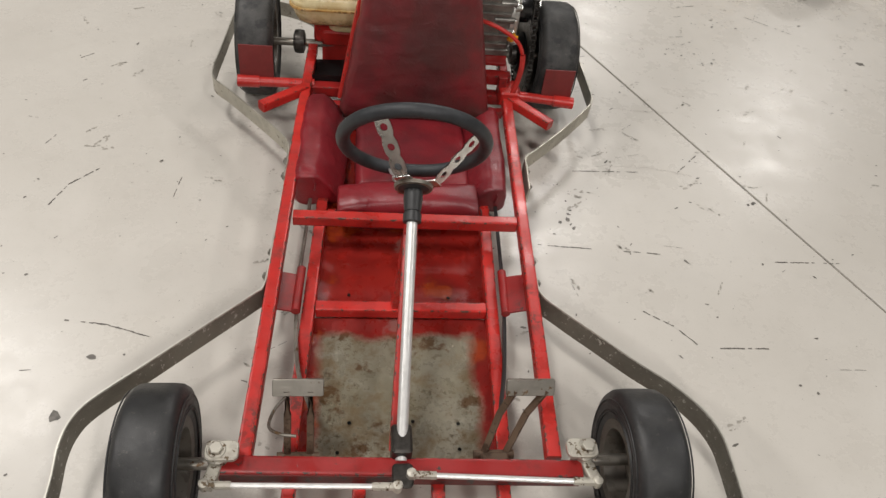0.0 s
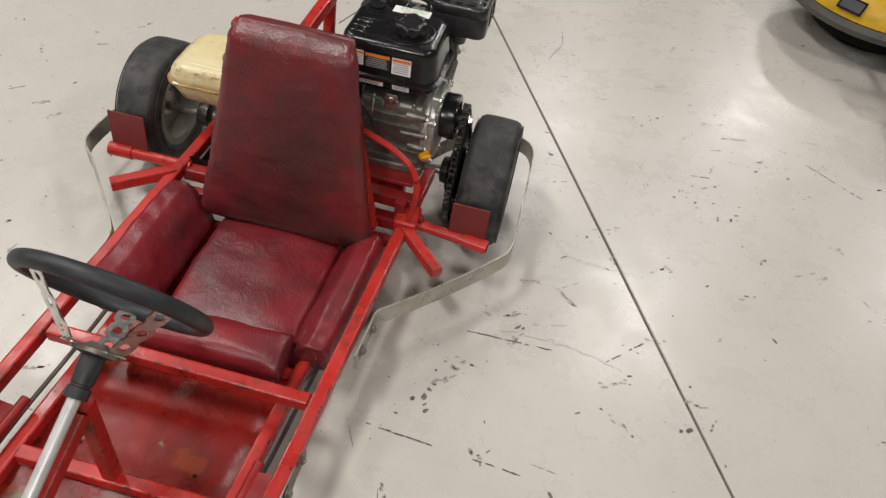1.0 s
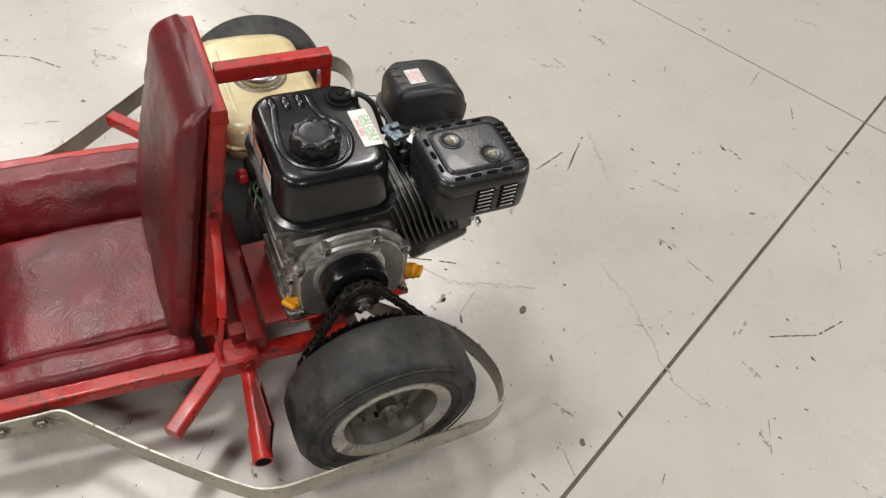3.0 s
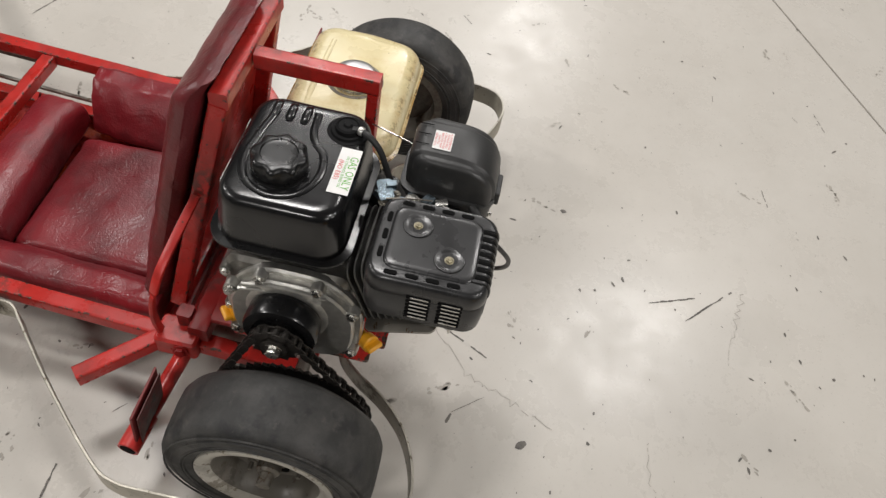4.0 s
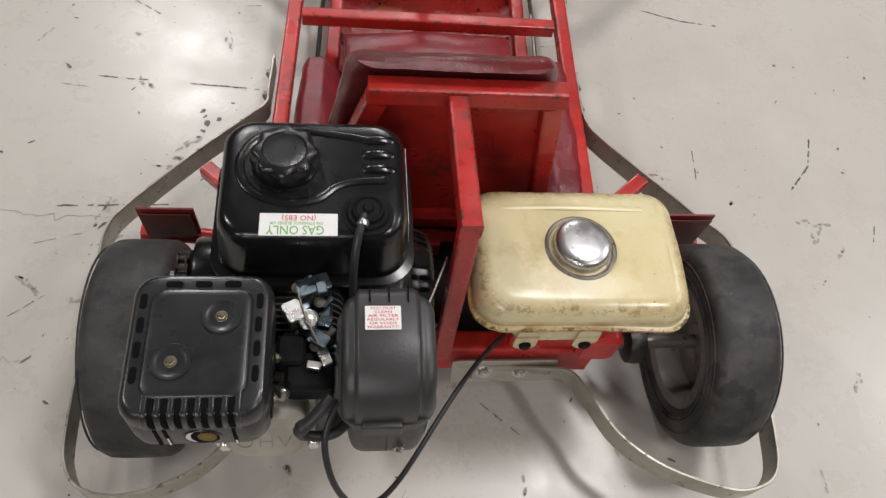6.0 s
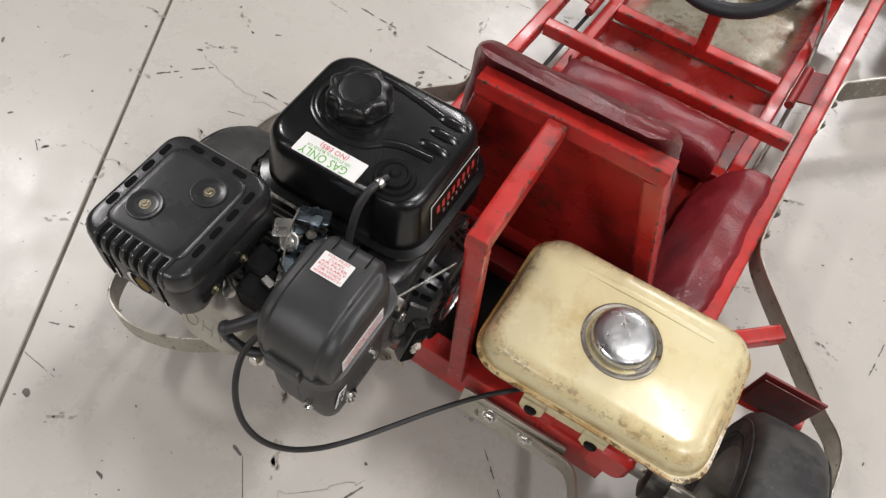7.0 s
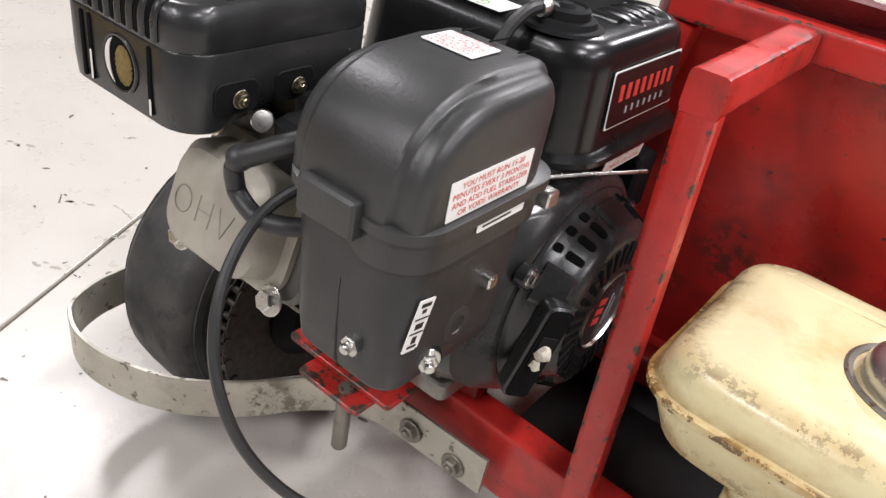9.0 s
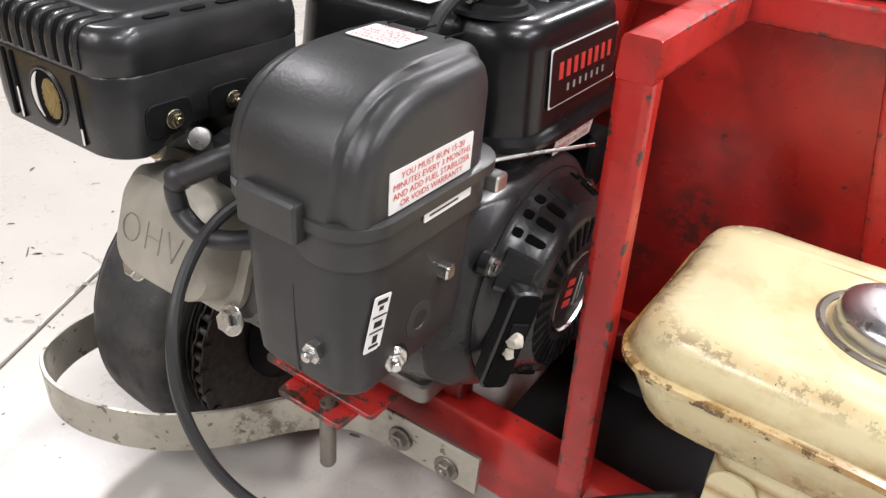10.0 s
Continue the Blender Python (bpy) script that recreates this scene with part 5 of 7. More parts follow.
def label_plate(name, centre, right, up, w, h, mat, parent, text=""):
    """A thin sticker, a part of the whole thing. Returns it and the pose on its face."""
    parent = parent.parent or parent
    right, up = Vector(right).normalized(), Vector(up).normalized()
    nrm = right.cross(up)
    m = Matrix.Translation(centre) @ Matrix((right, up, nrm)).transposed().to_4x4()
    bm = bmesh.new()
    loft(bm, [[m @ Vector((p, q, z)) for p, q in rrect(w / 2, h / 2, 0.0008, 2)] for z in (0, 0.0005)])
    return part(name, bm, mat, parent, text), m @ Matrix.Translation((0, 0, 0.0008))


def bars(m, rows, mat, parent, name="print_bar"):
    """Print that cannot be read, or names, as plain bars: (x, y, width, height) on a label's face."""
    for x, y, w, h in rows:
        bm = bmesh.new()
        loft(bm, [[m @ Vector((x + p * w / 2, y + q * h / 2, z)) for p, q in ((-1, -1), (1, -1), (1, 1), (-1, 1))] for z in (-0.0002, 0.0001)])
        part(name, bm, mat, parent)


def block():
    bm = bmesh.new()
    rbox(bm, (0.222, 1.955, 0.285), (0.070, 0.083, 0.087), 0.018, "x", 4, 0.006)
    rbox(bm, (0.222, 1.955, 0.207), (0.074, 0.088, 0.009), 0.008, "z", 3, 0.002)
    case = part("crankcase", bm, CAST_GREASY, engine, "greasy cast aluminium crankcase")
    # side cover with a rounded outline and a raised rim
    bm = bmesh.new()
    m = along((0.292, 0, 0), ALONG_X)
    for inset, x0, x1 in ((0.0, 0.288, 0.300), (0.010, 0.300, 0.312)):
        rings = []
        for x, e in ((x0, 0), (x1 - 0.003, 0), (x1, 0.003)):
            ring = []
            for i in range(48):
                a = 2 * math.pi * i / 48
                ry = 0.094 - inset - e
                rz = 0.088 - inset - e
                k = (abs(math.cos(a)) ** 3.2 + abs(math.sin(a)) ** 3.2) ** (-1 / 3.2)
                yy, zz = ry * k * math.cos(a), rz * k * math.sin(a)
                if zz > 0.02:
                    yy *= 1 - 0.25 * (zz - 0.02) / 0.07
                ring.append(Vector((x, 1.966 + yy, 0.288 + zz)))
            rings.append(ring)
        loft(bm, rings)
    cover = part("side_cover", bm, CAST, engine, "cast aluminium crankcase side cover", 30)
    for y, z in ((1.885, 0.235), (1.885, 0.330), (1.925, 0.362), (2.00, 0.362), (2.047, 0.325), (2.048, 0.235), (1.965, 0.212)):
        bm = bmesh.new()
        lathe(bm, [(0.010, 0), (0.009, 0.013), (0.006, 0.014)], 16, along((0.298, y, z), ALONG_X))
        part("bolt_boss", bm, CAST, cover)
        bolt((0.311, y, z), ALONG_X, cover, 0.006, STEEL, "", 1.3, 0.6)
    # two ridges over the cover's top, bosses along its front corner
    for z0, y0 in ((0.352, 1.902), (0.340, 1.896)):
        bm = bmesh.new()
        sweep(bm, curve_points([(0.3115, y0, z0 - 0.004), (0.3125, y0 + 0.03, z0 + 0.004), (0.3125, y0 + 0.075, z0 + 0.007), (0.3115, y0 + 0.11, z0 + 0.002)], 5), [(0.0038 * p, 0.0030 * q) for p, q in circle(1, 8)])
        part("cover_ridge", bm, CAST, cover)
    for z, l in ((0.345, 0.040), (0.300, 0.050), (0.268, 0.034)):
        bm = bmesh.new()
        lathe(bm, [(0.0085, -l), (0.0085, 0.0), (0.0065, 0.0015)], 14, along((0.296, 1.874, z), ALONG_X))
        part("bolt_boss", bm, CAST_GREASY, cover)
        bolt((0.2975, 1.874, z), ALONG_X, cover, 0.0055, STEEL, "", 1.3, 0.6)
    bm = bmesh.new()
    lathe(bm, [(0.052, -0.002), (0.056, 0.0), (0.056, 0.004), (0.050, 0.007)], 40, along((0.3085, CY, CZ), ALONG_X))
    part("drum_seat", bm, CAST, cover)
    # ribs across the front and the top of the case
    for z in (0.232, 0.258, 0.318, 0.342):
        bm = bmesh.new()
        rbox(bm, (0.225, 1.871, z), (0.062, 0.006, 0.0035), 0.002, "x", 2, 0.001)
        part("case_rib", bm, CAST_GREASY, case)
    for x in (0.165, 0.20, 0.235, 0.27):
        bm = bmesh.new()
        rbox(bm, (x, 1.90, 0.372), (0.0035, 0.035, 0.006), 0.002, "y", 2, 0.001)
        part("case_rib", bm, CAST_GREASY, case)
    for y, label in ((1.886, "yellow oil dipstick cap"), (2.062, "yellow oil filler cap")):
        bm = bmesh.new()
        dirn = Vector((0.6, -0.75 if y < 1.95 else 0.75, 0.25))
        m = along((0.290, y, 0.247), dirn)
        lathe(bm, [(0.009, -0.02), (0.009, 0.002), (0.0125, 0.004), (0.0130, 0.016), (0.0105, 0.018)], 20, m)
        rbox(bm, m @ Vector((0, 0, 0.020)), (0.012, 0.004, 0.008), 0.003, "y", 3, 0.002, m.to_3x3())
        part("oil_cap", bm, YELLOW, engine, label)
    # clutch drum, crank sprocket, end bolt
    bm = bmesh.new()
    m = along((0.312, CY, CZ), ALONG_X)
    lathe(bm, [(0.03, 0), (0.044, 0.002), (0.049, 0.006), (0.050, 0.032), (0.048, 0.036), (0.036, 0.037), (0.034, 0.034), (0.018, 0.034)], 44, m)
    drum = part("clutch_drum", bm, BLACK_GLOSS, engine, "black centrifugal clutch drum")
    for k in range(6):
        a = math.pi * k / 3
        bm = bmesh.new()
        lathe(bm, [(0.0045, 0.0335), (0.0045, 0.0362)], 10, m @ Matrix.Translation((0.026 * math.cos(a), 0.026 * math.sin(a), 0)))
        part("drum_hole", bm, HOLE, drum)
    bm = bmesh.new()
    pts = []
    for i in range(24):
        a = 2 * math.pi * i / 24
        pts.append((0.027 if i % 2 else 0.033, a))
    loft(bm, [[m @ Vector((r * math.cos(a), r * math.sin(a), z)) for r, a in pts] for z in (0.046, 0.054)])
    lathe(bm, [(0.018, 0.034), (0.018, 0.058), (0.012, 0.06)], 20, m)
    part("drive_sprocket", bm, GREASE, engine, "", 25)
    bolt((0.370, CY, CZ), ALONG_X, engine, 0.0095, STEEL, "bright crankshaft end bolt", 1.4, 0.9)


block()

LEAN_DEG = 19.0
AX = Vector((0, math.cos(radians(LEAN_DEG)), math.sin(radians(LEAN_DEG))))
UPV = Vector((0, -math.sin(radians(LEAN_DEG)), math.cos(radians(LEAN_DEG))))
TILTED = Matrix((Vector((1, 0, 0)), AX, UPV)).transposed().to_3x3()


def cyl(x, s, t):
    """A place by the cylinder: s along its axis from the crank, t across it upwards."""
    return Vector((x - 0.009, CY + 0.010, CZ + 0.008)) + AX * s + UPV * t


def cylinder():
    bm = bmesh.new()
    rbox(bm, cyl(0.235, 0.105, 0.012), (0.042, 0.045, 0.042), 0.02, "y", 4, 0.004, TILTED)
    barrel = part("cylinder", bm, CAST_DARK, engine, "finned aluminium cylinder")
    fin = bmesh.new()
    rbox(fin, (0, 0, 0), (0.062, 0.0013, 0.056), 0.018, "y", 4, 0.0005)
    me = finish(fin, 30, "cooling_fin")
    me.materials.append(CAST_DARK)
    for i in range(9):
        part("cooling_fin", me, None, barrel, m=Matrix.Translation(cyl(0.245, 0.088 + 0.0095 * i, 0.010)) @ TILTED.to_4x4())
    bm = bmesh.new()
    rbox(bm, cyl(0.255, 0.178, 0.000), (0.056, 0.012, 0.050), 0.014, "y", 4, 0.003, TILTED)
    part("cylinder_head", bm, CAST_DARK, engine, "dark cast aluminium cylinder head")
    # pressed valve cover
    rings = []
    for s, e in ((0.188, 0.0), (0.195, 0.0), (0.197, 0.006), (0.217, 0.008), (0.224, 0.013), (0.226, 0.022)):
        rings.append([cyl(0.260, s, -0.006) + Vector((p, 0, 0)) + UPV * q for p, q in rrect(0.048 - e, 0.0425 - e, 0.018, 6)])
    bm = bmesh.new()
    loft(bm, rings)
    cover = part("valve_cover", bm, OHV_GREY, engine, "grey painted pressed-steel valve cover", 30)
    m = Matrix.Translation(cyl(0.2585, 0.2266, -0.009)) @ Matrix((Vector((-1, 0, 0)), UPV, AX)).transposed().to_4x4()
    letters = bmesh.new()
    ring = [(-0.0215 + 0.0075 * math.cos(a), 0.0083 * math.sin(a)) for a in (2 * math.pi * i / 20 for i in range(21))]
    for line in (ring, [(-0.007, -0.0083), (-0.007, 0.0083)], [(0.005, -0.0083), (0.005, 0.0083)], [(-0.007, 0), (0.005, 0)], [(0.011, 0.0083), (0.0175, -0.0083), (0.024, 0.0083)]):
        sweep(letters, [m @ Vector((p, q, -0.0003)) for p, q in line], circle(0.00045, 5))
    part("embossed_letters", letters, ENGRAVED, cover, "thin engraved letters OHV")
    for x, t in ((0.214, -0.047), (0.304, -0.047), (0.214, 0.035), (0.304, 0.035)):
        bolt(cyl(x, 0.198, t), AX, cover, 0.0068, STEEL, "", 1.5, 0.8)
    # black air guide under the cylinder
    bm = bmesh.new()
    rbox(bm, cyl(0.248, 0.13, -0.052), (0.066, 0.05, 0.0016), 0.01, "z", 3, 0.0006, TILTED)
    part("air_guide", bm, OLD_STEEL, engine, "dull steel air guide under the cylinder")


cylinder()


def tank_shape():
    cx, cy = 0.2075, 1.9475
    hx, hy = 0.1000, 0.0810
    bm = bmesh.new()
    rings = []
    for z, e, r in ((0.392, 0.022, 0.02), (0.395, 0.010, 0.028), (0.402, 0.005, 0.03), (0.418, 0.004, 0.032), (0.4192, -0.0075, 0.038), (0.4212, -0.0085, 0.038), (0.4240, -0.0080, 0.038), (0.426, 0.0, 0.034), (0.444, 0.0015, 0.034), (0.478, 0.0042, 0.033), (0.4865, 0.0056, 0.032), (0.4915, 0.0084, 0.030), (0.4945, 0.0122, 0.028), (0.4958, 0.0170, 0.024), (0.4962, 0.026, 0.019)):
        rings.append([Vector((cx + p, cy + q, z)) for p, q in rrect(hx - e, hy - e, r, 7)])
    loft(bm, rings)
    tank = part("fuel_tank", bm, BLACK_GLOSS, engine, "glossy black pressed fuel tank", 40)
    # pressed ridge that curves round the filler, and three flutes at the corner
    bm = bmesh.new()
    pts = [(0.140, 1.902, 0), (0.19, 1.893, 0), (0.235, 1.889, 0), (0.268, 1.902, 0), (0.283, 1.934, 0), (0.272, 1.966, 0), (0.240, 1.982, 0), (0.205, 1.978, 0), (0.185, 1.962, 0), (0.165, 1.955, 0), (0.135, 1.953, 0)]
    sweep(bm, curve_points([(x, y, 0.4955) for x, y, _ in pts], 8), [(0.0055 * a, 0.0034 * b) for a, b in circle(1, 10)])
    part("pressed_ridge", bm, BLACK_GLOSS, tank)
    for i in range(3):
        bm = bmesh.new()
        y = 1.900 + 0.0195 * i
        sweep(bm, curve_points([(0.158, y, 0.4945), (0.150, y, 0.4970), (0.135, y, 0.4968), (0.124, y, 0.4925), (0.1175, y, 0.4840)], 5), [(0.0055 * a, 0.0030 * b) for a, b in circle(1, 10)])
        part("flute", bm, BLACK_GLOSS, tank)
    # scalloped filler cap
    cap = Vector((0.237, 1.934, 0.4955))
    bm = bmesh.new()
    rings = []
    for r, z, wave in ((0.036, 0, 0), (0.036, 0.003, 0), (0.031, 0.0032, 0), (0.031, 0.006, 0), (0.0340, 0.0065, 0.0), (0.0356, 0.0085, 0.05), (0.0358, 0.0165, 0.13), (0.0348, 0.0205, 0.14), (0.0322, 0.0238, 0.13), (0.0290, 0.0250, 0.09), (0.0225, 0.0254, 0), (0.0212, 0.0238, 0), (0.0175, 0.0232, 0), (0.010, 0.0232, 0)):
        rings.append([cap + Vector((r * (1 - wave * math.sin(4 * a) ** 2) * math.cos(a), r * (1 - wave * math.sin(4 * a) ** 2) * math.sin(a), z)) for a in (2 * math.pi * i / 96 for i in range(96))])
    loft(bm, rings)
    part("filler_cap", bm, FILLER_BLACK, tank, "scalloped black filler cap", 40)
    # vent valve with hose
    g = Vector((0.153, 1.995, 0.4945))
    bm = bmesh.new()
    lathe(bm, [(0.027, 0), (0.026, 0.002), (0.022, 0.0028), (0.0205, 0.006), (0.0165, 0.0065), (0.0155, 0.0115), (0.013, 0.013), (0.012, 0.0115), (0.006, 0.0115), (0.004, 0.014)], 32, Matrix.Translation(g))
    part("vent_valve", bm, BLACK_MATT, tank, "round black vent valve")
    bm = bmesh.new()
    sweep(bm, curve_points([g + Vector((0.004, 0.008, 0.010)), (0.159, 2.012, 0.5065), (0.163, 2.026, 0.503), (0.166, 2.040, 0.488), (0.167, 2.05, 0.462), (0.166, 2.06, 0.43)], 7), circle(0.0042, 10))
    part("vent_hose", bm, BLACK_SATIN, tank, "black rubber vent hose")
    bm = bmesh.new()
    lathe(bm, [(0.0055, -0.003), (0.0062, 0), (0.0055, 0.003)], 12, along((0.1585, 2.013, 0.506), (0.3, 1, -0.1)))
    part("hose_clip", bm, STEEL, tank)
    # sticker on top
    s, m = label_plate("fuel_sticker", (0.221, 2.009, 0.4966), (1, 0, 0), (0, 1, 0), 0.076, 0.026, WHITE, tank, "white sticker with green and red print")
    written("GAS ONLY", 0.0145, INK_GREEN, m @ Matrix.Translation((0.003, 0.0062, 0)), s, width=0.056)
    written("10% ETHANOL BLEND OK", 0.005, INK_GREEN, m @ Matrix.Translation((0.002, -0.0015, 0)), s, width=0.052)
    written("(NO E85)", 0.0085, INK_RED, m @ Matrix.Translation((0.0, -0.0078, 0)), s, width=0.033)
    # badge on the side: maker's name as plain bars
    out = (0, -1, 0)
    c = Vector((0.1088, 1.9440, 0.4590))
    tilt = Vector((0.09, 0, 1))
    s, m = label_plate("badge", c, out, tilt, 0.097, 0.038, WHITE, tank, "black badge with a white outline and red lettering bars")
    bm = bmesh.new()
    loft(bm, [[m @ Vector((p, q, z)) for p, q in rrect(0.0475, 0.0180, 0.0025, 3)] for z in (-0.0004, 0.0001)])
    part("badge_field", bm, BLACK_GLOSS, s)
    m2 = m @ Matrix.Translation((0, 0, 0.0004))
    bars(m2, [(-0.0355 + 0.0101 * i, 0.0035, 0.0052, 0.0108) for i in range(8)], INK_RED, s, "name_bar")
    bars(m2, [(-0.0245 + 0.0087 * i, -0.0092, 0.0026, 0.0046) for i in range(7)], INK_GREY, s, "name_bar")
    s, m = label_plate("oil_sticker", (0.1050, 1.950, 0.4115), out, (-0.12, 0, 1), 0.056, 0.0145, WHITE, tank, "white sticker with red print")
    written("OR WILL NOT START", 0.006, INK_RED, m @ Matrix.Translation((0, 0.0032, 0)), s, width=0.050)
    written("CHECK OIL LEVEL", 0.006, INK_RED, m @ Matrix.Translation((0, -0.0032, 0)), s, width=0.048)
    # warning stickers on the front
    for x, z, w, h, mat, top in ((0.156, 0.4600, 0.016, 0.030, WHITE, INK_ORANGE), (0.192, 0.4585, 0.052, 0.032, INK_BLACK, INK_ORANGE), (0.240, 0.4570, 0.038, 0.034, WHITE, INK_ORANGE), (0.176, 0.4085, 0.056, 0.013, WHITE, INK_RED), (0.240, 0.4085, 0.034, 0.016, WHITE, INK_BLACK)):
        yy = 1.8655 if z > 0.43 else 1.8690
        s, m = label_plate("warning_sticker", (x, yy, z), (1, 0, 0), (0, 0.06 if z > 0.43 else -0.15, 1), w, h, mat, tank, "small warning sticker with fine print")
        bars(m, [(0, h * 0.36, w * 0.94, h * 0.2)], top, s)
        ink = INK_GREY
        bars(m, [(random.uniform(-0.04, 0.0) * w, h * (0.16 - 0.13 * i), w * random.uniform(0.7, 0.86), h * 0.05) for i in range(5)], ink, s)
    return tank


tank_shape()


def muffler():
    cx, cy, hx, hy = 0.3035, 2.135, 0.0625, 0.070
    bm = bmesh.new()
    rings = []
    for z, e, r in ((0.430, 0.004, 0.02), (0.432, 0.001, 0.022), (0.444, 0.0002, 0.022), (0.4752, 0.0, 0.022), (0.4764, 0.0006, 0.022), (0.4776, 0.0, 0.022), (0.488, 0.0, 0.022), (0.4955, 0.0014, 0.021), (0.4998, 0.0046, 0.019), (0.5005, 0.0075, 0.018), (0.5006, 0.0172, 0.014), (0.5026, 0.0186, 0.013), (0.5034, 0.0205, 0.012), (0.5036, 0.026, 0.011)):
        ring = []
        for p, q in rrect(hx - e, hy - e, r, 6, 6):
            # the skirt is cut away on the cylinder's side, but for a foot at the rear corner
            cut = max(0.0, min(1.0, (-p / hx - 0.55) / 0.3)) * max(0.0, min(1.0, (0.048 - q) / 0.012))
            ring.append(Vector((cx + p, cy + q, z + (0.011 * cut if z < 0.44 else 0.0))))
        rings.append(ring)
    loft(bm, rings)
    shield = part("muffler", bm, BLACK_SHIELD, engine, "glossy black slotted muffler shield", 40)
    # black slits over the rear edge, with low ribs between them
    for i in range(8):
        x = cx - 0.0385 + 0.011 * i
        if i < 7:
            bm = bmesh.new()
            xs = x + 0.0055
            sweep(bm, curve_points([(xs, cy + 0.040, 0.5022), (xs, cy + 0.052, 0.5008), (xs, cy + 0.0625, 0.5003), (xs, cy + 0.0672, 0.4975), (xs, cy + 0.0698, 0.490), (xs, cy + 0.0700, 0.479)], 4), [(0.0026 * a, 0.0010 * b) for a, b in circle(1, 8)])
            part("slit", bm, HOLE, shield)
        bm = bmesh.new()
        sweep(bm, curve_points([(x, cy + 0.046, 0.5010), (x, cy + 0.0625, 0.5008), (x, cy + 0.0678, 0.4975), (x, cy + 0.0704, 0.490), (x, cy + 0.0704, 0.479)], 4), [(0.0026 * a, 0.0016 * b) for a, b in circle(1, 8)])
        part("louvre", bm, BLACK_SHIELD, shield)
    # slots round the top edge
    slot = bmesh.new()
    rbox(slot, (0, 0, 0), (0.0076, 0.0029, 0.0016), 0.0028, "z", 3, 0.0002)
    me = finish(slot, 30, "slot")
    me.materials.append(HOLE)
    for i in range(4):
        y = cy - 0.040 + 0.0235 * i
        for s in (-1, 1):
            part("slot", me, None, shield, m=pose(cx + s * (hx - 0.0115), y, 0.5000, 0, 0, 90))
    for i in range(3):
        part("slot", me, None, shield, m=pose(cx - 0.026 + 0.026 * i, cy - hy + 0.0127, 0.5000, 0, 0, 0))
    for x, y in ((0.285, 2.112), (0.324, 2.155)):
        bm = bmesh.new()
        lathe(bm, [(0.0178, 0.0002), (0.0172, 0.0016), (0.0160, 0.0018), (0.0130, 0.0006), (0.009, 0.0003)], 28, Matrix.Translation((x, y, 0.5035)))
        part("screw_dimple", bm, BLACK_SHIELD, shield)
        bolt((x, y, 0.5037), (0, 0, 1), shield, 0.0040, BRASS, "", 1.4, 0.55, 0.9, "screw")
    # side louvres on the outer face, with gaps
    for col in range(2):
        for row in range(6):
            place = Vector((cx + hx + 0.0003, cy - 0.004 + 0.036 * col, 0.443 + 0.0072 * row))
            bm = bmesh.new()
            rbox(bm, place, (0.0009, 0.0140, 0.0024), 0.0018, "x", 3, 0.0003)
            hole = part("side_louvre", bm, HOLE, shield)
            # bright strip put in for the lit floor seen through the slot
            bm = bmesh.new()
            rbox(bm, place + Vector((0.0006, 0.001, 0.0004)), (0.0007, 0.0105, 0.0011), 0.0008, "x", 3, 0.0003)
            part("louvre_floor_gleam", bm, STEEL, hole, "bright strip standing for lit floor behind the slot")
    # rear face: round outlet with mesh, and upright slots
    m = along((cx - 0.0045, cy + hy, 0.4555), (0, 1, 0))
    side = 1.0 if (m.to_3x3() @ Vector((1, 0, 0))).x > 0 else -1.0
    bm = bmesh.new()
    lathe(bm, [(0.0150, 0.0), (0.0148, 0.0006)], 32, m)
    outlet = part("outlet", bm, HOLE, shield, "dark round exhaust outlet")
    bm = bmesh.new()
    lathe(bm, [(0.0148, 0.0), (0.0150, 0.0012), (0.0160, 0.0014), (0.0168, 0.0004)], 36, m, True)
    part("outlet_rim", bm, BLACK_SHIELD, outlet)
    bm = bmesh.new()
    for k in range(-5, 6):
        w = math.sqrt(max(0.0, 0.0112**2 - (k * 0.0021) ** 2))
        for d1, d2 in (((1, 1), (-1, 1)), ((-1, 1), (1, 1))):
            a, b = Vector(d1).normalized(), Vector(d2).normalized()
            p, q = b * (k * 0.0021) + a * w, b * (k * 0.0021) - a * w
            sweep(bm, [m @ Vector((p.x * 0.72 - side * 0.0042, p.y, 0.0009)), m @ Vector((q.x * 0.72 - side * 0.0042, q.y, 0.0009))], circle(0.0005, 4))
    tagged(part("spark_screen", bm, SCREEN, outlet), "sooty brass spark screen", kind="stuff")
    # pale crescent: lit floor behind the outlet, put in as a bright piece
    bm = bmesh.new()
    rows = []
    for i in range(15):
        a = math.pi * (-0.36 + 0.72 * i / 14)
        wide = 0.0040 * math.cos(math.pi * (i / 14 - 0.5)) + 0.0004
        rows.append([m @ Vector((side * (r * math.cos(a)), r * math.sin(a), z)) for r, z in ((0.0142, 0.0008), (0.0142, 0.0012), (0.0142 - wide, 0.0012), (0.0142 - wide, 0.0008))])
    loft(bm, rows)
    part("outlet_floor_gleam", bm, FLOOR_GLEAM, outlet, "pale crescent standing for lit floor seen through the outlet")
    for x in (cx - 0.0325, cx + 0.0335, cx + 0.0255):
        bm = bmesh.new()
        rbox(bm, (x, cy + hy + 0.0002, 0.4550), (0.0016, 0.0008, 0.0195), 0.0014, "y", 2, 0.0003)
        part("slot", bm, HOLE, shield)
        # bright piece over part of the slot: the lit floor seen through it
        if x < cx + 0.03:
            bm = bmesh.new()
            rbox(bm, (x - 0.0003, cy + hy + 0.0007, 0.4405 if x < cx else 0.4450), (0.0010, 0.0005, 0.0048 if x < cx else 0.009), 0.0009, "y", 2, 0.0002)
            part("slot_floor_gleam", bm, FLOOR_GLEAM, shield)
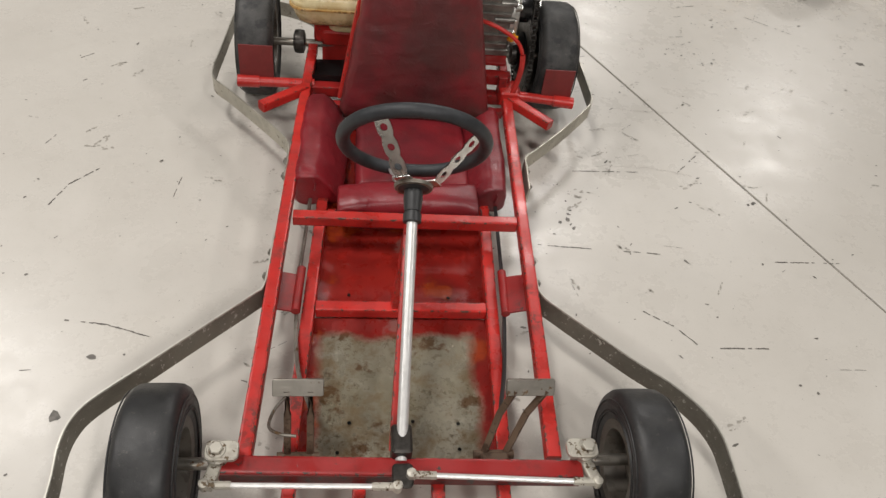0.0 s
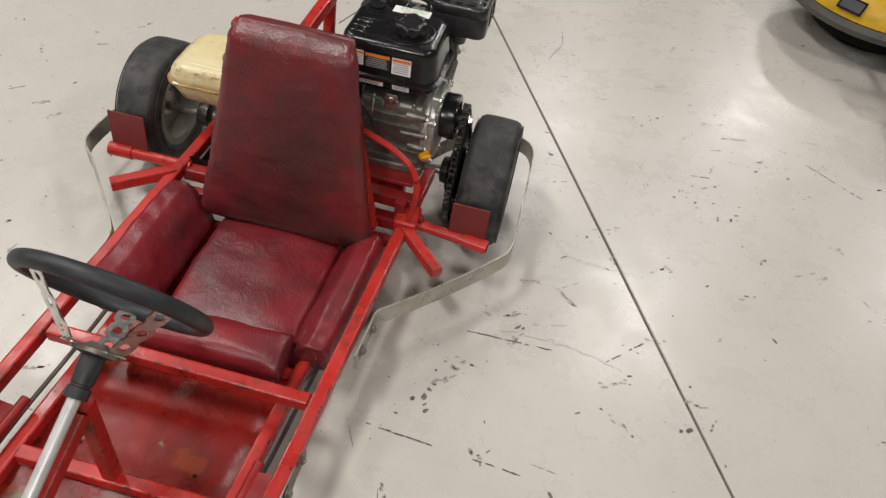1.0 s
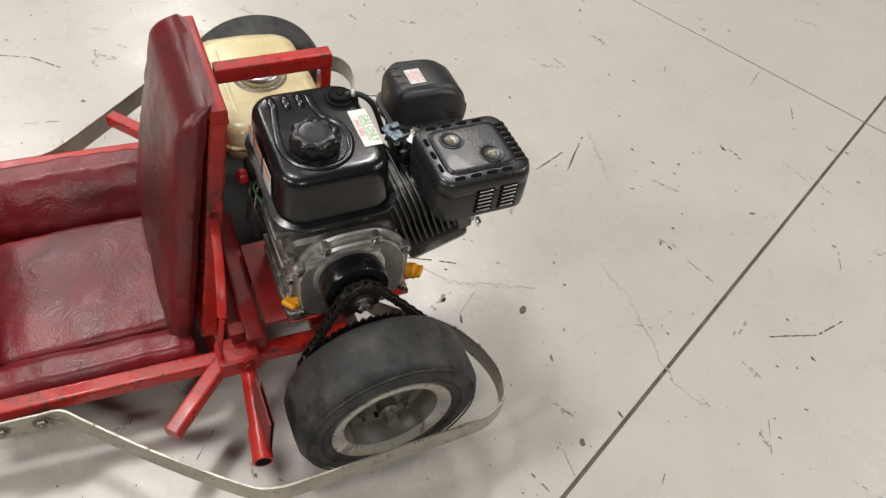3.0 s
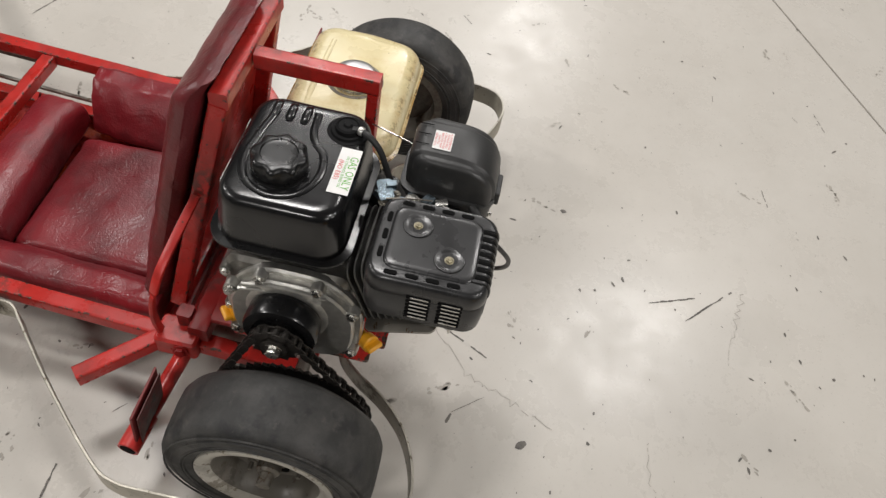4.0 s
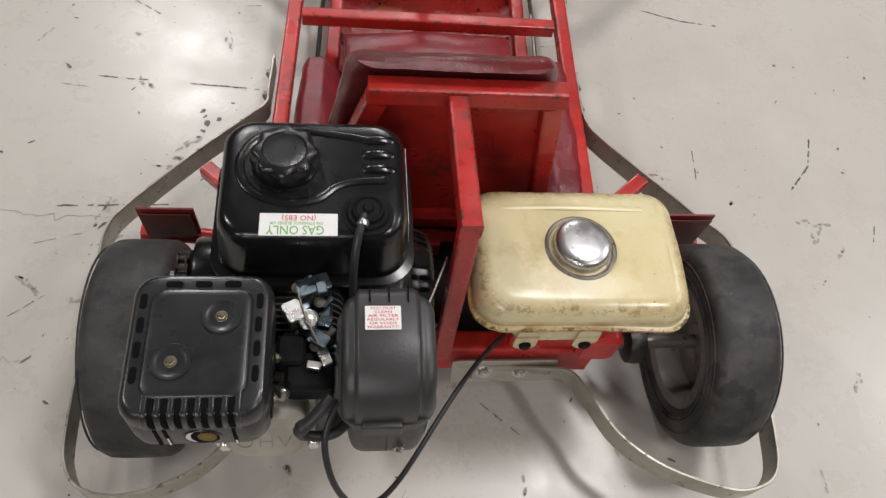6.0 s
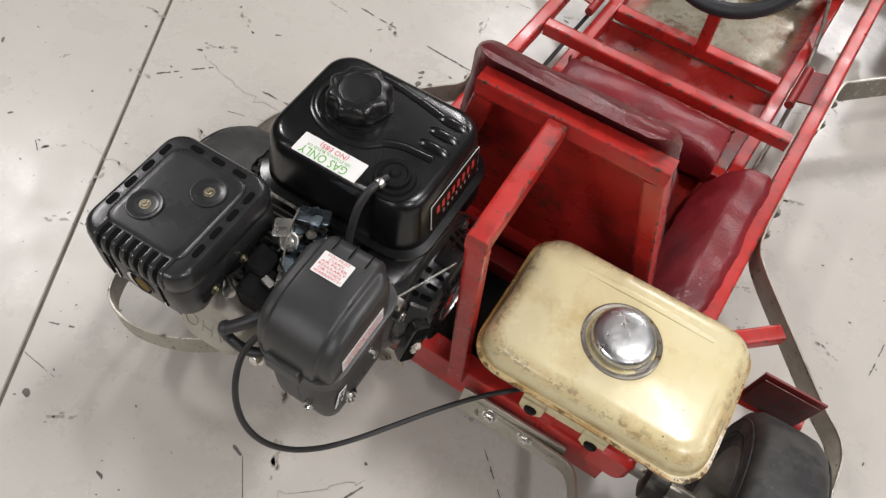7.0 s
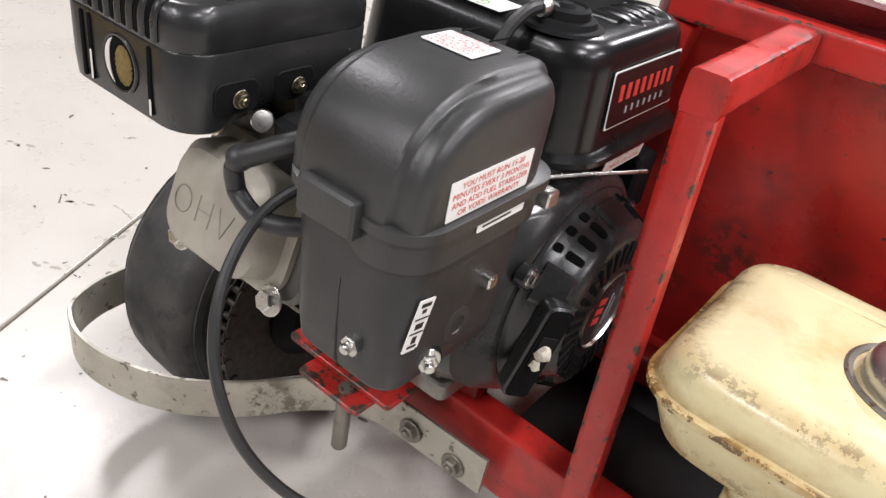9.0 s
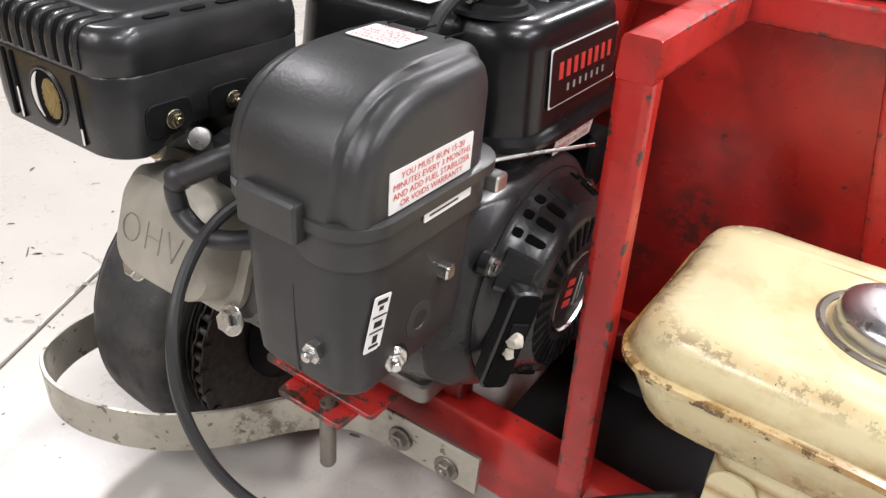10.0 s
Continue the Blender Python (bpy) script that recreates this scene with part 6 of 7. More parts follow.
    # inner side: bracket screws and foot
    for y, z in ((2.1706, 0.4495), (2.1296, 0.4495)):
        bm = bmesh.new()
        rbox(bm, (cx - hx + 0.0003, y + 0.002, z + 0.001), (0.0012, 0.0145, 0.0095), 0.005, "x", 3, 0.0006)
        part("screw_dimple", bm, BLACK_MATT, shield)
        bolt((cx - hx - 0.0014, y, z), (-1, 0, 0), shield, 0.0042, BRASS, "", 1.3, 0.6, 1.1, "screw")
    bm = bmesh.new()
    rbox(bm, (0.306, 2.106, 0.416), (0.016, 0.020, 0.018), 0.012, "z", 4, 0.004)
    part("exhaust_elbow", bm, CAST_DARK, engine, "dark exhaust elbow below the muffler")


muffler()


def air_filter():
    x0, x1 = 0.0915, 0.1785
    cx, hx = (x0 + x1) / 2, (x1 - x0) / 2
    # domed lid: profile in y-z swept across x, sides rounded in
    prof = []
    for k in range(7):
        a = math.pi / 2 * k / 6
        prof.append((2.090 - 0.017 * math.sin(a), 0.482 + 0.0215 * math.cos(a)))
    prof = prof[::-1]
    top = []
    for k in range(12):
        a = math.pi / 2 * k / 11
        top.append((2.126 + 0.0685 * math.sin(a) ** 0.84, 0.445 + 0.0590 * math.cos(a) ** 0.74))
    outline = [(2.0725, 0.4425), (2.0725, 0.465)] + prof + top + [(2.1945, 0.4425)]
    cyy, czz = 2.128, 0.46
    bm = bmesh.new()
    rings = []
    for s, e in ((-1, 0.016), (-0.985, 0.010), (-0.93, 0.0060), (-0.86, 0.0046), (-0.76, 0.0042), (-0.69, 0.0044), (-0.655, 0.0036), (-0.62, 0.0006), (-0.56, 0.0), (0.62, 0.0), (0.68, 0.0006), (0.715, 0.0036), (0.75, 0.0044), (0.82, 0.0042), (0.93, 0.0060), (0.985, 0.010), (1, 0.016)):
        ring = []
        for y, z in outline:
            d = Vector((y - cyy, max(0, z - czz)))
            k = 1 - e / max(d.length, 0.02)
            zz = z if z <= czz else czz + (z - czz) * k
            round_front = 0.015 * abs(s) ** 3 * max(0.0, min(1.0, (cyy - y) / 0.04))
            ring.append(Vector((cx + s * hx, cyy + (y - cyy) * k + round_front, zz)))
        rings.append(ring)
    loft(bm, rings)
    lid = part("air_filter_lid", bm, FILTER_BLACK, engine, "domed satin-black air filter cover", 50)
    for i in range(3):
        bm = bmesh.new()
        sweep(bm, [(cx - 0.018 + 0.018 * i, 2.082, 0.5048), (cx - 0.018 + 0.018 * i, 2.099, 0.5056)], [(0.0007 * a, 0.0005 * b) for a, b in circle(1, 6)])
        part("lid_groove", bm, HOLE, lid)
    # seam band, clip, lower housing
    def section(z, e, front, r=0.024, trim=0.0, drop=0.0):
        """An outline of the housing; trim takes it in on the cylinder's side, drop lowers the other side."""
        hy = (2.192 - front) / 2
        return [Vector((cx + p - (trim if p > 0 else 0.0), front + hy + q, z - drop * max(0.0, min(1.0, (-p / hx - 0.12) / 0.22)))) for p, q in rrect(hx - e, hy - e, r, 6, 8)]
    bm = bmesh.new()
    loft(bm, [section(0.4250, 0.0004, 2.078, drop=0.0055), section(0.4254, -0.0016, 2.076, drop=0.0055), section(0.4372, -0.0016, 2.075), section(0.4378, -0.0040, 2.073), section(0.4438, -0.0040, 2.073), section(0.4446, -0.0022, 2.074)])
    part("seam_band", bm, FILTER_BLACK, engine, "rim of the air filter cover")
    bm = bmesh.new()
    loft(bm, [section(0.3395, 0.010, 2.096, 0.011, 0.010), section(0.3415, 0.0045, 2.094, 0.014, 0.010), section(0.346, 0.0018, 2.092, 0.015, 0.009), section(0.36, 0.0008, 2.090, 0.016, 0.008), section(0.40, 0.0006, 2.086, 0.018, 0.005), section(0.4265, 0.0004, 2.078, 0.022)])
    lower = part("air_filter_body", bm, BLACK_SATIN, engine, "satin-black air filter housing")
    bm = bmesh.new()
    rbox(bm, (0.1400, 2.1965, 0.4405), (0.0192, 0.0045, 0.0105), 0.0025, "y", 3, 0.0015)
    part("lid_clip", bm, FILTER_BLACK, lid, "moulded cover clip")
    for place in ((0.1185, 2.190, 0.366), (0.0935, 2.160, 0.3545)):
        d = (0, 1, 0) if place[1] > 2.18 else (-0.8, 0.6, 0)
        bm = bmesh.new()
        lathe(bm, [(0.0090, -0.004), (0.0086, 0.0005), (0.0075, 0.0008)], 20, along(place, d))
        part("bolt_seat", bm, BLACK_MATT, lower)
        bolt(place, d, lower, 0.0060, STEEL, "", 1.35, 0.65, 1.4)
    # stickers
    s, m = label_plate("filter_sticker", (0.141, 2.1150, 0.5046), (-1, 0, 0.0), (0, -1, 0.0), 0.033, 0.024, WHITE, lid, "white sticker with red print")
    for i, line in enumerate(("YOU MUST", "CLEAN", "AIR FILTER", "REGULARLY", "OR VOIDS", "WARRANTY!")):
        written(line, 0.0037, INK_RED, m @ Matrix.Translation((0, 0.0094 - 0.0038 * i, 0.0001)), s, width=(0.024, 0.016, 0.028, 0.029, 0.025, 0.029)[i])
    s, m = label_plate("fuel_stabilizer_sticker", (x0 - 0.0002, 2.1392, 0.4562), (0, -1, 0), (0.0, 0, 1), 0.066, 0.0210, WHITE, lid, "white sticker with red print")
    for i, line in enumerate(("YOU MUST RUN 15-20", "MINUTES EVERY 3 MONTHS", "AND ADD FUEL STABILIZER", "OR VOIDS WARRANTY")):
        written(line, 0.0046, INK_RED, m @ Matrix.Translation((0, 0.0070 - 0.0047 * i, 0.0001)), s, width=0.061 if 0 < i < 3 else 0.050)
    s, m = label_plate("throttle_sticker", (0.0893, 2.1265, 0.4345), (0, -1, 0), (0, 0, 1), 0.040, 0.0055, WHITE, engine, "thin white throttle pictogram strip")
    bars(m, [(-0.004, 0, 0.024, 0.0009)], INK_BLACK, s)
    s, m = label_plate("choke_sticker", (0.0920, 2.1760, 0.3875), (0, -1, -0.2), (-0.05, -0.2, 1), 0.0125, 0.032, WHITE, lower, "white choke and fuel pictogram strip")
    bars(m, [(0, 0.0128, 0.0075, 0.0022), (0, 0.0090, 0.0030, 0.0022), (0, 0.0046, 0.0105, 0.0008), (0, 0.0, 0.0060, 0.0034), (0, -0.0042, 0.0105, 0.0008), (0, -0.0086, 0.0034, 0.0042), (0, -0.0128, 0.0070, 0.0014)], INK_BLACK, s)
    # levers and the opening beside them
    bm = bmesh.new()
    rbox(bm, (0.0935, 2.131, 0.405), (0.001, 0.0055, 0.0135), 0.004, "x", 3, 0.0003)
    part("lever_slot", bm, HOLE, lower)
    for c, h in (((0.0930, 2.122, 0.392), (0.0070, 0.004, 0.0042)), ((0.0945, 2.0775, 0.428), (0.008, 0.0058, 0.005))):
        bm = bmesh.new()
        rbox(bm, c, h, 0.002, "x", 3, 0.001)
        part("control_lever", bm, STEEL, engine, "pale metal control lever")
    bm = bmesh.new()
    lathe(bm, [(0.012, 0), (0.011, 0.003), (0.006, 0.0034), (0.005, 0.001)], 20, along((0.0950, 2.140, 0.369), (-1, 0, 0)))
    part("fuel_knob", bm, FILTER_BLACK, lower)


air_filter()


def carburettor():
    bm = bmesh.new()
    rbox(bm, (0.205, 2.085, 0.415), (0.018, 0.022, 0.025), 0.006, "z", 3, 0.003)
    lathe(bm, [(0.017, 0), (0.017, 0.022), (0.012, 0.026)], 20, Matrix.Translation((0.205, 2.085, 0.366)))
    lathe(bm, [(0.013, -0.03), (0.013, 0.03)], 18, along((0.205, 2.10, 0.418), ALONG_X))
    carb = part("carburettor", bm, ZINC_BLUE, engine, "bright zinc carburettor")
    random.seed(5)
    for i in range(22):
        k = i / 21
        c = (random.uniform(0.186, 0.226), 2.052 + 0.078 * k, 0.455 - 0.026 * k + random.uniform(-0.006, 0.006))
        h = [random.uniform(0.002, 0.0075), random.uniform(0.002, 0.006), random.uniform(0.0012, 0.005)]
        bm = bmesh.new()
        rbox(bm, c, h, 0.002, "z", 3, 0.0009, Matrix.Rotation(random.uniform(-1, 1), 3, "Z") @ Matrix.Rotation(random.uniform(-0.6, 0.6), 3, "X"))
        part("carburettor_lever", bm, (ZINC_BLUE, BLACK_MATT, OLD_STEEL, BLACK_MATT, ZINC_BLUE)[i % 5], carb)
    # governor plate, throttle body, lever disc, and the black blocks behind them
    for c, h, turn, mat, label in (((0.206, 2.058, 0.4640), (0.0170, 0.0100, 0.0016), 0.35, ZINC_BLUE, "blue zinc governor plate"), ((0.198, 2.064, 0.4665), (0.0050, 0.0070, 0.0040), 0.2, ZINC_BLUE, ""), ((0.224, 2.086, 0.4560), (0.0095, 0.0120, 0.0070), 0.5, STEEL, "bright throttle body"), ((0.198, 2.112, 0.4520), (0.0090, 0.0070, 0.0030), -0.5, ZINC_BLUE, ""), ((0.194, 2.128, 0.4480), (0.0055, 0.0100, 0.0022), 0.4, STEEL, ""), ((0.204, 2.136, 0.4455), (0.0070, 0.0040, 0.0030), -0.2, STEEL, "")):
        bm = bmesh.new()
        rbox(bm, c, h, min(h[0], h[1]) * 0.4, "z", 3, 0.0008, Matrix.Rotation(turn, 3, "Z") @ Matrix.Rotation(0.12, 3, "X"))
        part("carburettor_plate", bm, mat, carb, label)
    bm = bmesh.new()
    lathe(bm, [(0.0100, 0), (0.0100, 0.0025), (0.0085, 0.0035), (0.0080, 0.0022), (0.0045, 0.0022), (0.0040, 0.005), (0.0015, 0.0055)], 24, along((0.210, 2.094, 0.4590), (-0.1, 0.25, 1)))
    part("throttle_disc", bm, STEEL, carb, "bright round throttle lever")
    # black blocks added to cover the grey head from above
    bm = bmesh.new()
    rbox(bm, (0.208, 2.137, 0.424), (0.024, 0.020, 0.0165), 0.008, "z", 3, 0.004)
    rbox(bm, (0.226, 2.118, 0.434), (0.014, 0.016, 0.012), 0.006, "z", 3, 0.003)
    part("head_black_blocks", bm, BLACK_MATT, engine, "black blocks added over the head behind the carburettor")
    bm = bmesh.new()
    sweep(bm, curve_points([(0.222, 2.062, 0.466), (0.214, 2.09, 0.466), (0.20, 2.118, 0.456)], 5), circle(0.0011, 6))
    part("linkage_rod", bm, OLD_STEEL, carb)
    for p in ((0.20, 2.072, 0.4535), (0.215, 2.09, 0.450), (0.203, 2.115, 0.444), (0.222, 2.058, 0.4575)):
        bolt(p, (0, 0.2, 1), carb, 0.004, OLD_STEEL, "", 1.4, 0.6, 0.9, "screw")
    bm = bmesh.new()
    for i in range(9):
        lathe(bm, [(0.0035, -0.0006), (0.0042, 0), (0.0035, 0.0006)], 10, along((0.192 + 0.003 * i, 2.06, 0.449), ALONG_X))
    part("governor_spring", bm, OLD_STEEL, carb)
    # spark plug boot and its lead, breather hose
    bm = bmesh.new()
    sweep(bm, curve_points([(0.186, 2.168, 0.447), (0.1955, 2.178, 0.442), (0.206, 2.187, 0.4355), (0.2141, 2.1914, 0.4305)], 5), circle(0.0064, 14))
    lathe(bm, [(0.0064, -0.004), (0.0073, -0.002), (0.0073, 0.002), (0.0064, 0.004)], 16, along((0.2136, 2.1912, 0.4308), (0.75, 0.4, -0.5)))
    part("spark_plug_boot", bm, BLACK_SATIN, engine, "black rubber spark plug boot")
    bm = bmesh.new()
    sweep(bm, curve_points([(0.2145, 2.1914, 0.4295), (0.2172, 2.1918, 0.4235), (0.2160, 2.1918, 0.4160), (0.2128, 2.1915, 0.4090), (0.1987, 2.1912, 0.4025), (0.1828, 2.1880, 0.4035), (0.170, 2.178, 0.405)], 7), circle(0.0054, 14))
    part("spark_lead", bm, BLACK_SATIN, engine, "thick black ignition lead")
    bm = bmesh.new()
    lathe(bm, [(0.0048, -0.018), (0.0048, -0.002), (0.0062, -0.001), (0.0066, 0.003), (0.0058, 0.0055), (0.003, 0.0058)], 20, along((0.234, 2.1600, 0.4365), (-0.71, 0.56, 0.42)))
    part("plug_nut", bm, STEEL, engine, "round bright plug cap")
    # silver wire of the throttle control, and the long black cable that hangs in a loop
    bm = bmesh.new()
    sweep(bm, [(0.096, 2.084, 0.4400), (0.080, 2.045, 0.4380), (0.0655, 2.0085, 0.4350)], circle(0.0011, 6))
    part("control_wire", bm, STEEL, engine, "thin bright control wire")
    EASE[0] = False
    bm = bmesh.new()
    sweep(bm, curve_points([(0.1626, 2.145, 0.433), (0.1814, 2.179, 0.409), (0.1778, 2.208, 0.3785), (0.1633, 2.225, 0.341), (0.1442, 2.225, 0.3005), (0.1231, 2.210, 0.264), (0.1008, 2.184, 0.236), (0.0776, 2.1505, 0.2180), (0.0533, 2.1135, 0.2080), (0.0281, 2.0765, 0.2020), (0.0019, 2.0405, 0.1970), (-0.026, 2.007, 0.1930), (-0.058, 1.9755, 0.1900)], 8), circle(0.0034, 10))
    part("throttle_cable", bm, BLACK_SATIN, engine, "black throttle cable hanging in a loop")
    EASE[0] = True


carburettor()


def recoil():
    # blower housing: round below, drawn out towards the cylinder above
    hy, hz = 1.9830, 0.313
    bm = bmesh.new()
    rings = []
    for x, e in ((0.158, 0.0), (0.116, 0.0), (0.1085, 0.002), (0.1045, 0.0055), (0.1030, 0.0095), (0.1040, 0.0120), (0.1075, 0.0130)):
        ring = []
        for i in range(72):
            a = 2 * math.pi * i / 72
            c, s = math.cos(a), math.sin(a)
            r = 0.0915 - e
            y, z = hy + r * c, hz + r * s
            if c > 0 and e == 0:
                y += 0.045 * c * max(0.0, min(1.0, (s + 1.0) * 1.4)) * (1.0 if x > 0.12 else 0.55)
            ring.append(Vector((x, y, min(z, 0.412 - e * 0.3))))
        rings.append(ring)
    loft(bm, rings)
    shroud = part("blower_housing", bm, BLACK_SHIELD, engine, "black blower housing", 40)
    # recoil starter cover
    m = along((0.1047, hy, hz), (-1, 0, 0))
    turn = m.to_3x3().inverted()
    def heading(degrees):
        """Angle on the cover of a direction given upwards from the cylinder's side."""
        d = turn @ Vector((0, math.cos(radians(degrees)), math.sin(radians(degrees))))
        return math.atan2(d.y, d.x)
    profile = [(0.0810, -0.002), (0.0810, 0.0025), (0.0790, 0.0040), (0.0770, 0.0060), (0.0735, 0.0150), (0.0700, 0.0230), (0.0668, 0.0290), (0.0620, 0.0330), (0.0565, 0.0345), (0.0330, 0.0352), (0.0318, 0.0340), (0.010, 0.0342)]
    def sunk(y, z):
        """How far a spot of the cover lies in the pocket for the pull grip, from 0 to 1."""
        a = math.degrees(math.atan2(z - hz, y - hy))
        r = math.hypot(z - hz, y - hy)
        side = max(0.0, min(1.0, min(a + 70, 30 - a) / 7))
        return side * max(0.0, min(1.0, (r - 0.0585) / 0.005))
    bm = bmesh.new()
    rings = []
    for r, h in profile:
        ring = []
        for k in range(96):
            p = m @ Vector((r * math.cos(2 * math.pi * k / 96), r * math.sin(2 * math.pi * k / 96), h))
            p.x += sunk(p.y, p.z) * max(0.0, h - 0.018)
            ring.append(p)
        rings.append(ring)
    loft(bm, rings)
    starter = part("recoil_starter", bm, STARTER_BLACK, engine, "black slotted recoil starter cover", 40)
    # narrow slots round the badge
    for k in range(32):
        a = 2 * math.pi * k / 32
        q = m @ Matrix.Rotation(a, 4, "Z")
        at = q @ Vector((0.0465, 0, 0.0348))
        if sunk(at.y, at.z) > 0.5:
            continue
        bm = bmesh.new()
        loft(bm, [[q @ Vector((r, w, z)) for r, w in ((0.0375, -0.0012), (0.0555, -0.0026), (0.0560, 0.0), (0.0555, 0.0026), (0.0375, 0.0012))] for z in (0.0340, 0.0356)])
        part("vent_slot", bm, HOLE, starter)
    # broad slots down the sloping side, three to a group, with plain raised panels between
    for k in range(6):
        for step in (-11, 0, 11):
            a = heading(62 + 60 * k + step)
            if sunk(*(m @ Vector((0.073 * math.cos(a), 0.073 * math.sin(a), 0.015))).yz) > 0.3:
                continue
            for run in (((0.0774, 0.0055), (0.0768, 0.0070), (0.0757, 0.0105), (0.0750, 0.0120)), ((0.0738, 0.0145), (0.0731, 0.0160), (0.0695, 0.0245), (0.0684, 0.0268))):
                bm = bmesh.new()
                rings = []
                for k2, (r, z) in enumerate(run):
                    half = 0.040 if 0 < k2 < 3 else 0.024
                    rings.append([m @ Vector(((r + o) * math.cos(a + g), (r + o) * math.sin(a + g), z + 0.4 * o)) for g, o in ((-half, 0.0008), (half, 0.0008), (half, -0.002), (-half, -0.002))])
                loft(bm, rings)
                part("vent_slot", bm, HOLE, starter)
        b0 = heading(32 + 60 * k)
        if sunk(*(m @ Vector((0.07 * math.cos(b0), 0.07 * math.sin(b0), 0.015))).yz) > 0.1:
            continue
        bm = bmesh.new()
        rings = []
        for g in (-0.19, -0.15, 0.15, 0.19):
            c, n = math.cos(b0 + g), math.sin(b0 + g)
            lift = 0.0022 if abs(g) < 0.17 else 0.0
            rings.append([m @ Vector(((r + o * lift) * c, (r + o * lift) * n, z + o * lift * 0.5)) for r, z, o in ((0.0752, 0.0062, 0), (0.0765, 0.0085, 1), (0.0695, 0.0245, 1), (0.0672, 0.0275, 1), (0.0645, 0.0300, 0), (0.061, 0.022, 0))])
        loft(bm, rings)
        part("raised_panel", bm, STARTER_BLACK, starter)
    bm = bmesh.new()
    lathe(bm, [(0.0298, 0.0335), (0.0308, 0.0360), (0.0300, 0.0364), (0.0292, 0.0342)], 40, m, True)
    part("badge_ring", bm, STEEL, starter, "bright ring round the badge")
    turned = m @ Matrix.Translation((0, 0, 0.0347)) @ Matrix.Rotation(radians(-75), 4, "Z")
    bars(turned, [(-0.008, 0.008, 0.005, 0.012), (0.0, 0.008, 0.005, 0.012), (0.008, 0.008, 0.005, 0.012)], INK_RED, starter, "name_bar")
    bars(turned, [(0, -0.006, 0.026, 0.003), (0, -0.012, 0.018, 0.002)], INK_GREY, starter, "name_bar")
    for degrees, r, h in ((32.0, 0.0865, 0.0045), (150.0, 0.0830, 0.0), (268.0, 0.0830, 0.0)):
        a = heading(degrees)
        c, n = math.cos(a), math.sin(a)
        bm = bmesh.new()
        lathe(bm, [(0.0085, -0.004), (0.0085, 0.003), (0.0075, 0.004)], 18, m @ Matrix.Translation((r * c, r * n, h)))
        ear = part("fixing_ear", bm, STARTER_BLACK, starter)
        bolt(m @ Vector((r * c, r * n, h + 0.004)), (-1, 0, 0), ear, 0.0050, STEEL, "", 1.4, 0.6, 0, "screw")
    # pull grip in its upright pocket
    lean = Matrix.Rotation(radians(-34), 3, "Z") @ Matrix.Rotation(radians(14), 3, "X")
    def by_grip(x, y, z):
        return lean @ Vector((x, y, z)) + Vector((0.0755, 2.0580, 0.310))
    bm = bmesh.new()
    rbox(bm, by_grip(0.0070, 0, 0), (0.0070, 0.0105, 0.0380), 0.0060, "x", 4, 0.0015, lean)
    holder = part("grip_holder", bm, STARTER_BLACK, starter)
    bm = bmesh.new()
    rbox(bm, by_grip(-0.0006, 0, 0), (0.0006, 0.0088, 0.0362), 0.0040, "x", 4, 0.0003, lean)
    part("grip_hollow", bm, HOLE, holder)
    bm = bmesh.new()
    rbox(bm, by_grip(-0.0014, 0, 0.004), (0.0012, 0.0062, 0.0120), 0.001, "x", 4, 0.0005, lean)
    part("pull_grip", bm, BLACK_MATT, starter, "black starter pull grip")
    bm = bmesh.new()
    bmesh.ops.create_icosphere(bm, subdivisions=2, radius=0.0062, matrix=Matrix.Translation(by_grip(-0.0022, 0.0, 0.004)))
    bmesh.ops.create_icosphere(bm, subdivisions=2, radius=0.0042, matrix=Matrix.Translation(by_grip(-0.0022, 0.0012, -0.006)))
    part("rope_knot", wrinkle(bm, 0.0020, 300), ROPE, starter, "knotted off-white starter rope")
    # switch, wiring and linkage at the front of the engine
    bm = bmesh.new()
    lathe(bm, [(0.011, 0), (0.012, 0.006), (0.010, 0.012), (0.005, 0.014)], 20, along((0.135, 1.856, 0.365), (0, -1, 0.1)))
    part("stop_switch", bm, RED_KNOB, engine, "red stop switch knob")
    bm = bmesh.new()
    rbox(bm, (0.135, 1.872, 0.360), (0.022, 0.016, 0.026), 0.006, "y", 3, 0.003)
    part("switch_box", bm, BLACK_MATT, engine)
    bm = bmesh.new()
    rbox(bm, (0.222, 1.868, 0.372), (0.013, 0.0015, 0.017), 0.003, "y", 3, 0.0005)
    plate_ob = part("linkage_plate", bm, STEEL, engine, "pale metal linkage plate")
    bolt((0.222, 1.8665, 0.378), (0, -1, 0), plate_ob, 0.0045, STEEL, "", 1.4, 0.6, 0, "screw")
    for pts, mat, r in (([(0.15, 1.862, 0.375), (0.17, 1.852, 0.36), (0.185, 1.858, 0.33), (0.19, 1.866, 0.30)], BLACK_SATIN, 0.0028), ([(0.165, 1.864, 0.38), (0.185, 1.856, 0.385), (0.205, 1.862, 0.372)], WIRE_GREEN, 0.0016), ([(0.14, 1.862, 0.34), (0.155, 1.848, 0.30), (0.165, 1.858, 0.26)], BLACK_SATIN, 0.0035), ([(0.19, 1.860, 0.39), (0.188, 1.854, 0.35), (0.18, 1.864, 0.32)], STEEL, 0.0016)):
        bm = bmesh.new()
        sweep(bm, curve_points(pts, 6), circle(r, 8))
        part("wire", bm, mat, engine)


recoil()


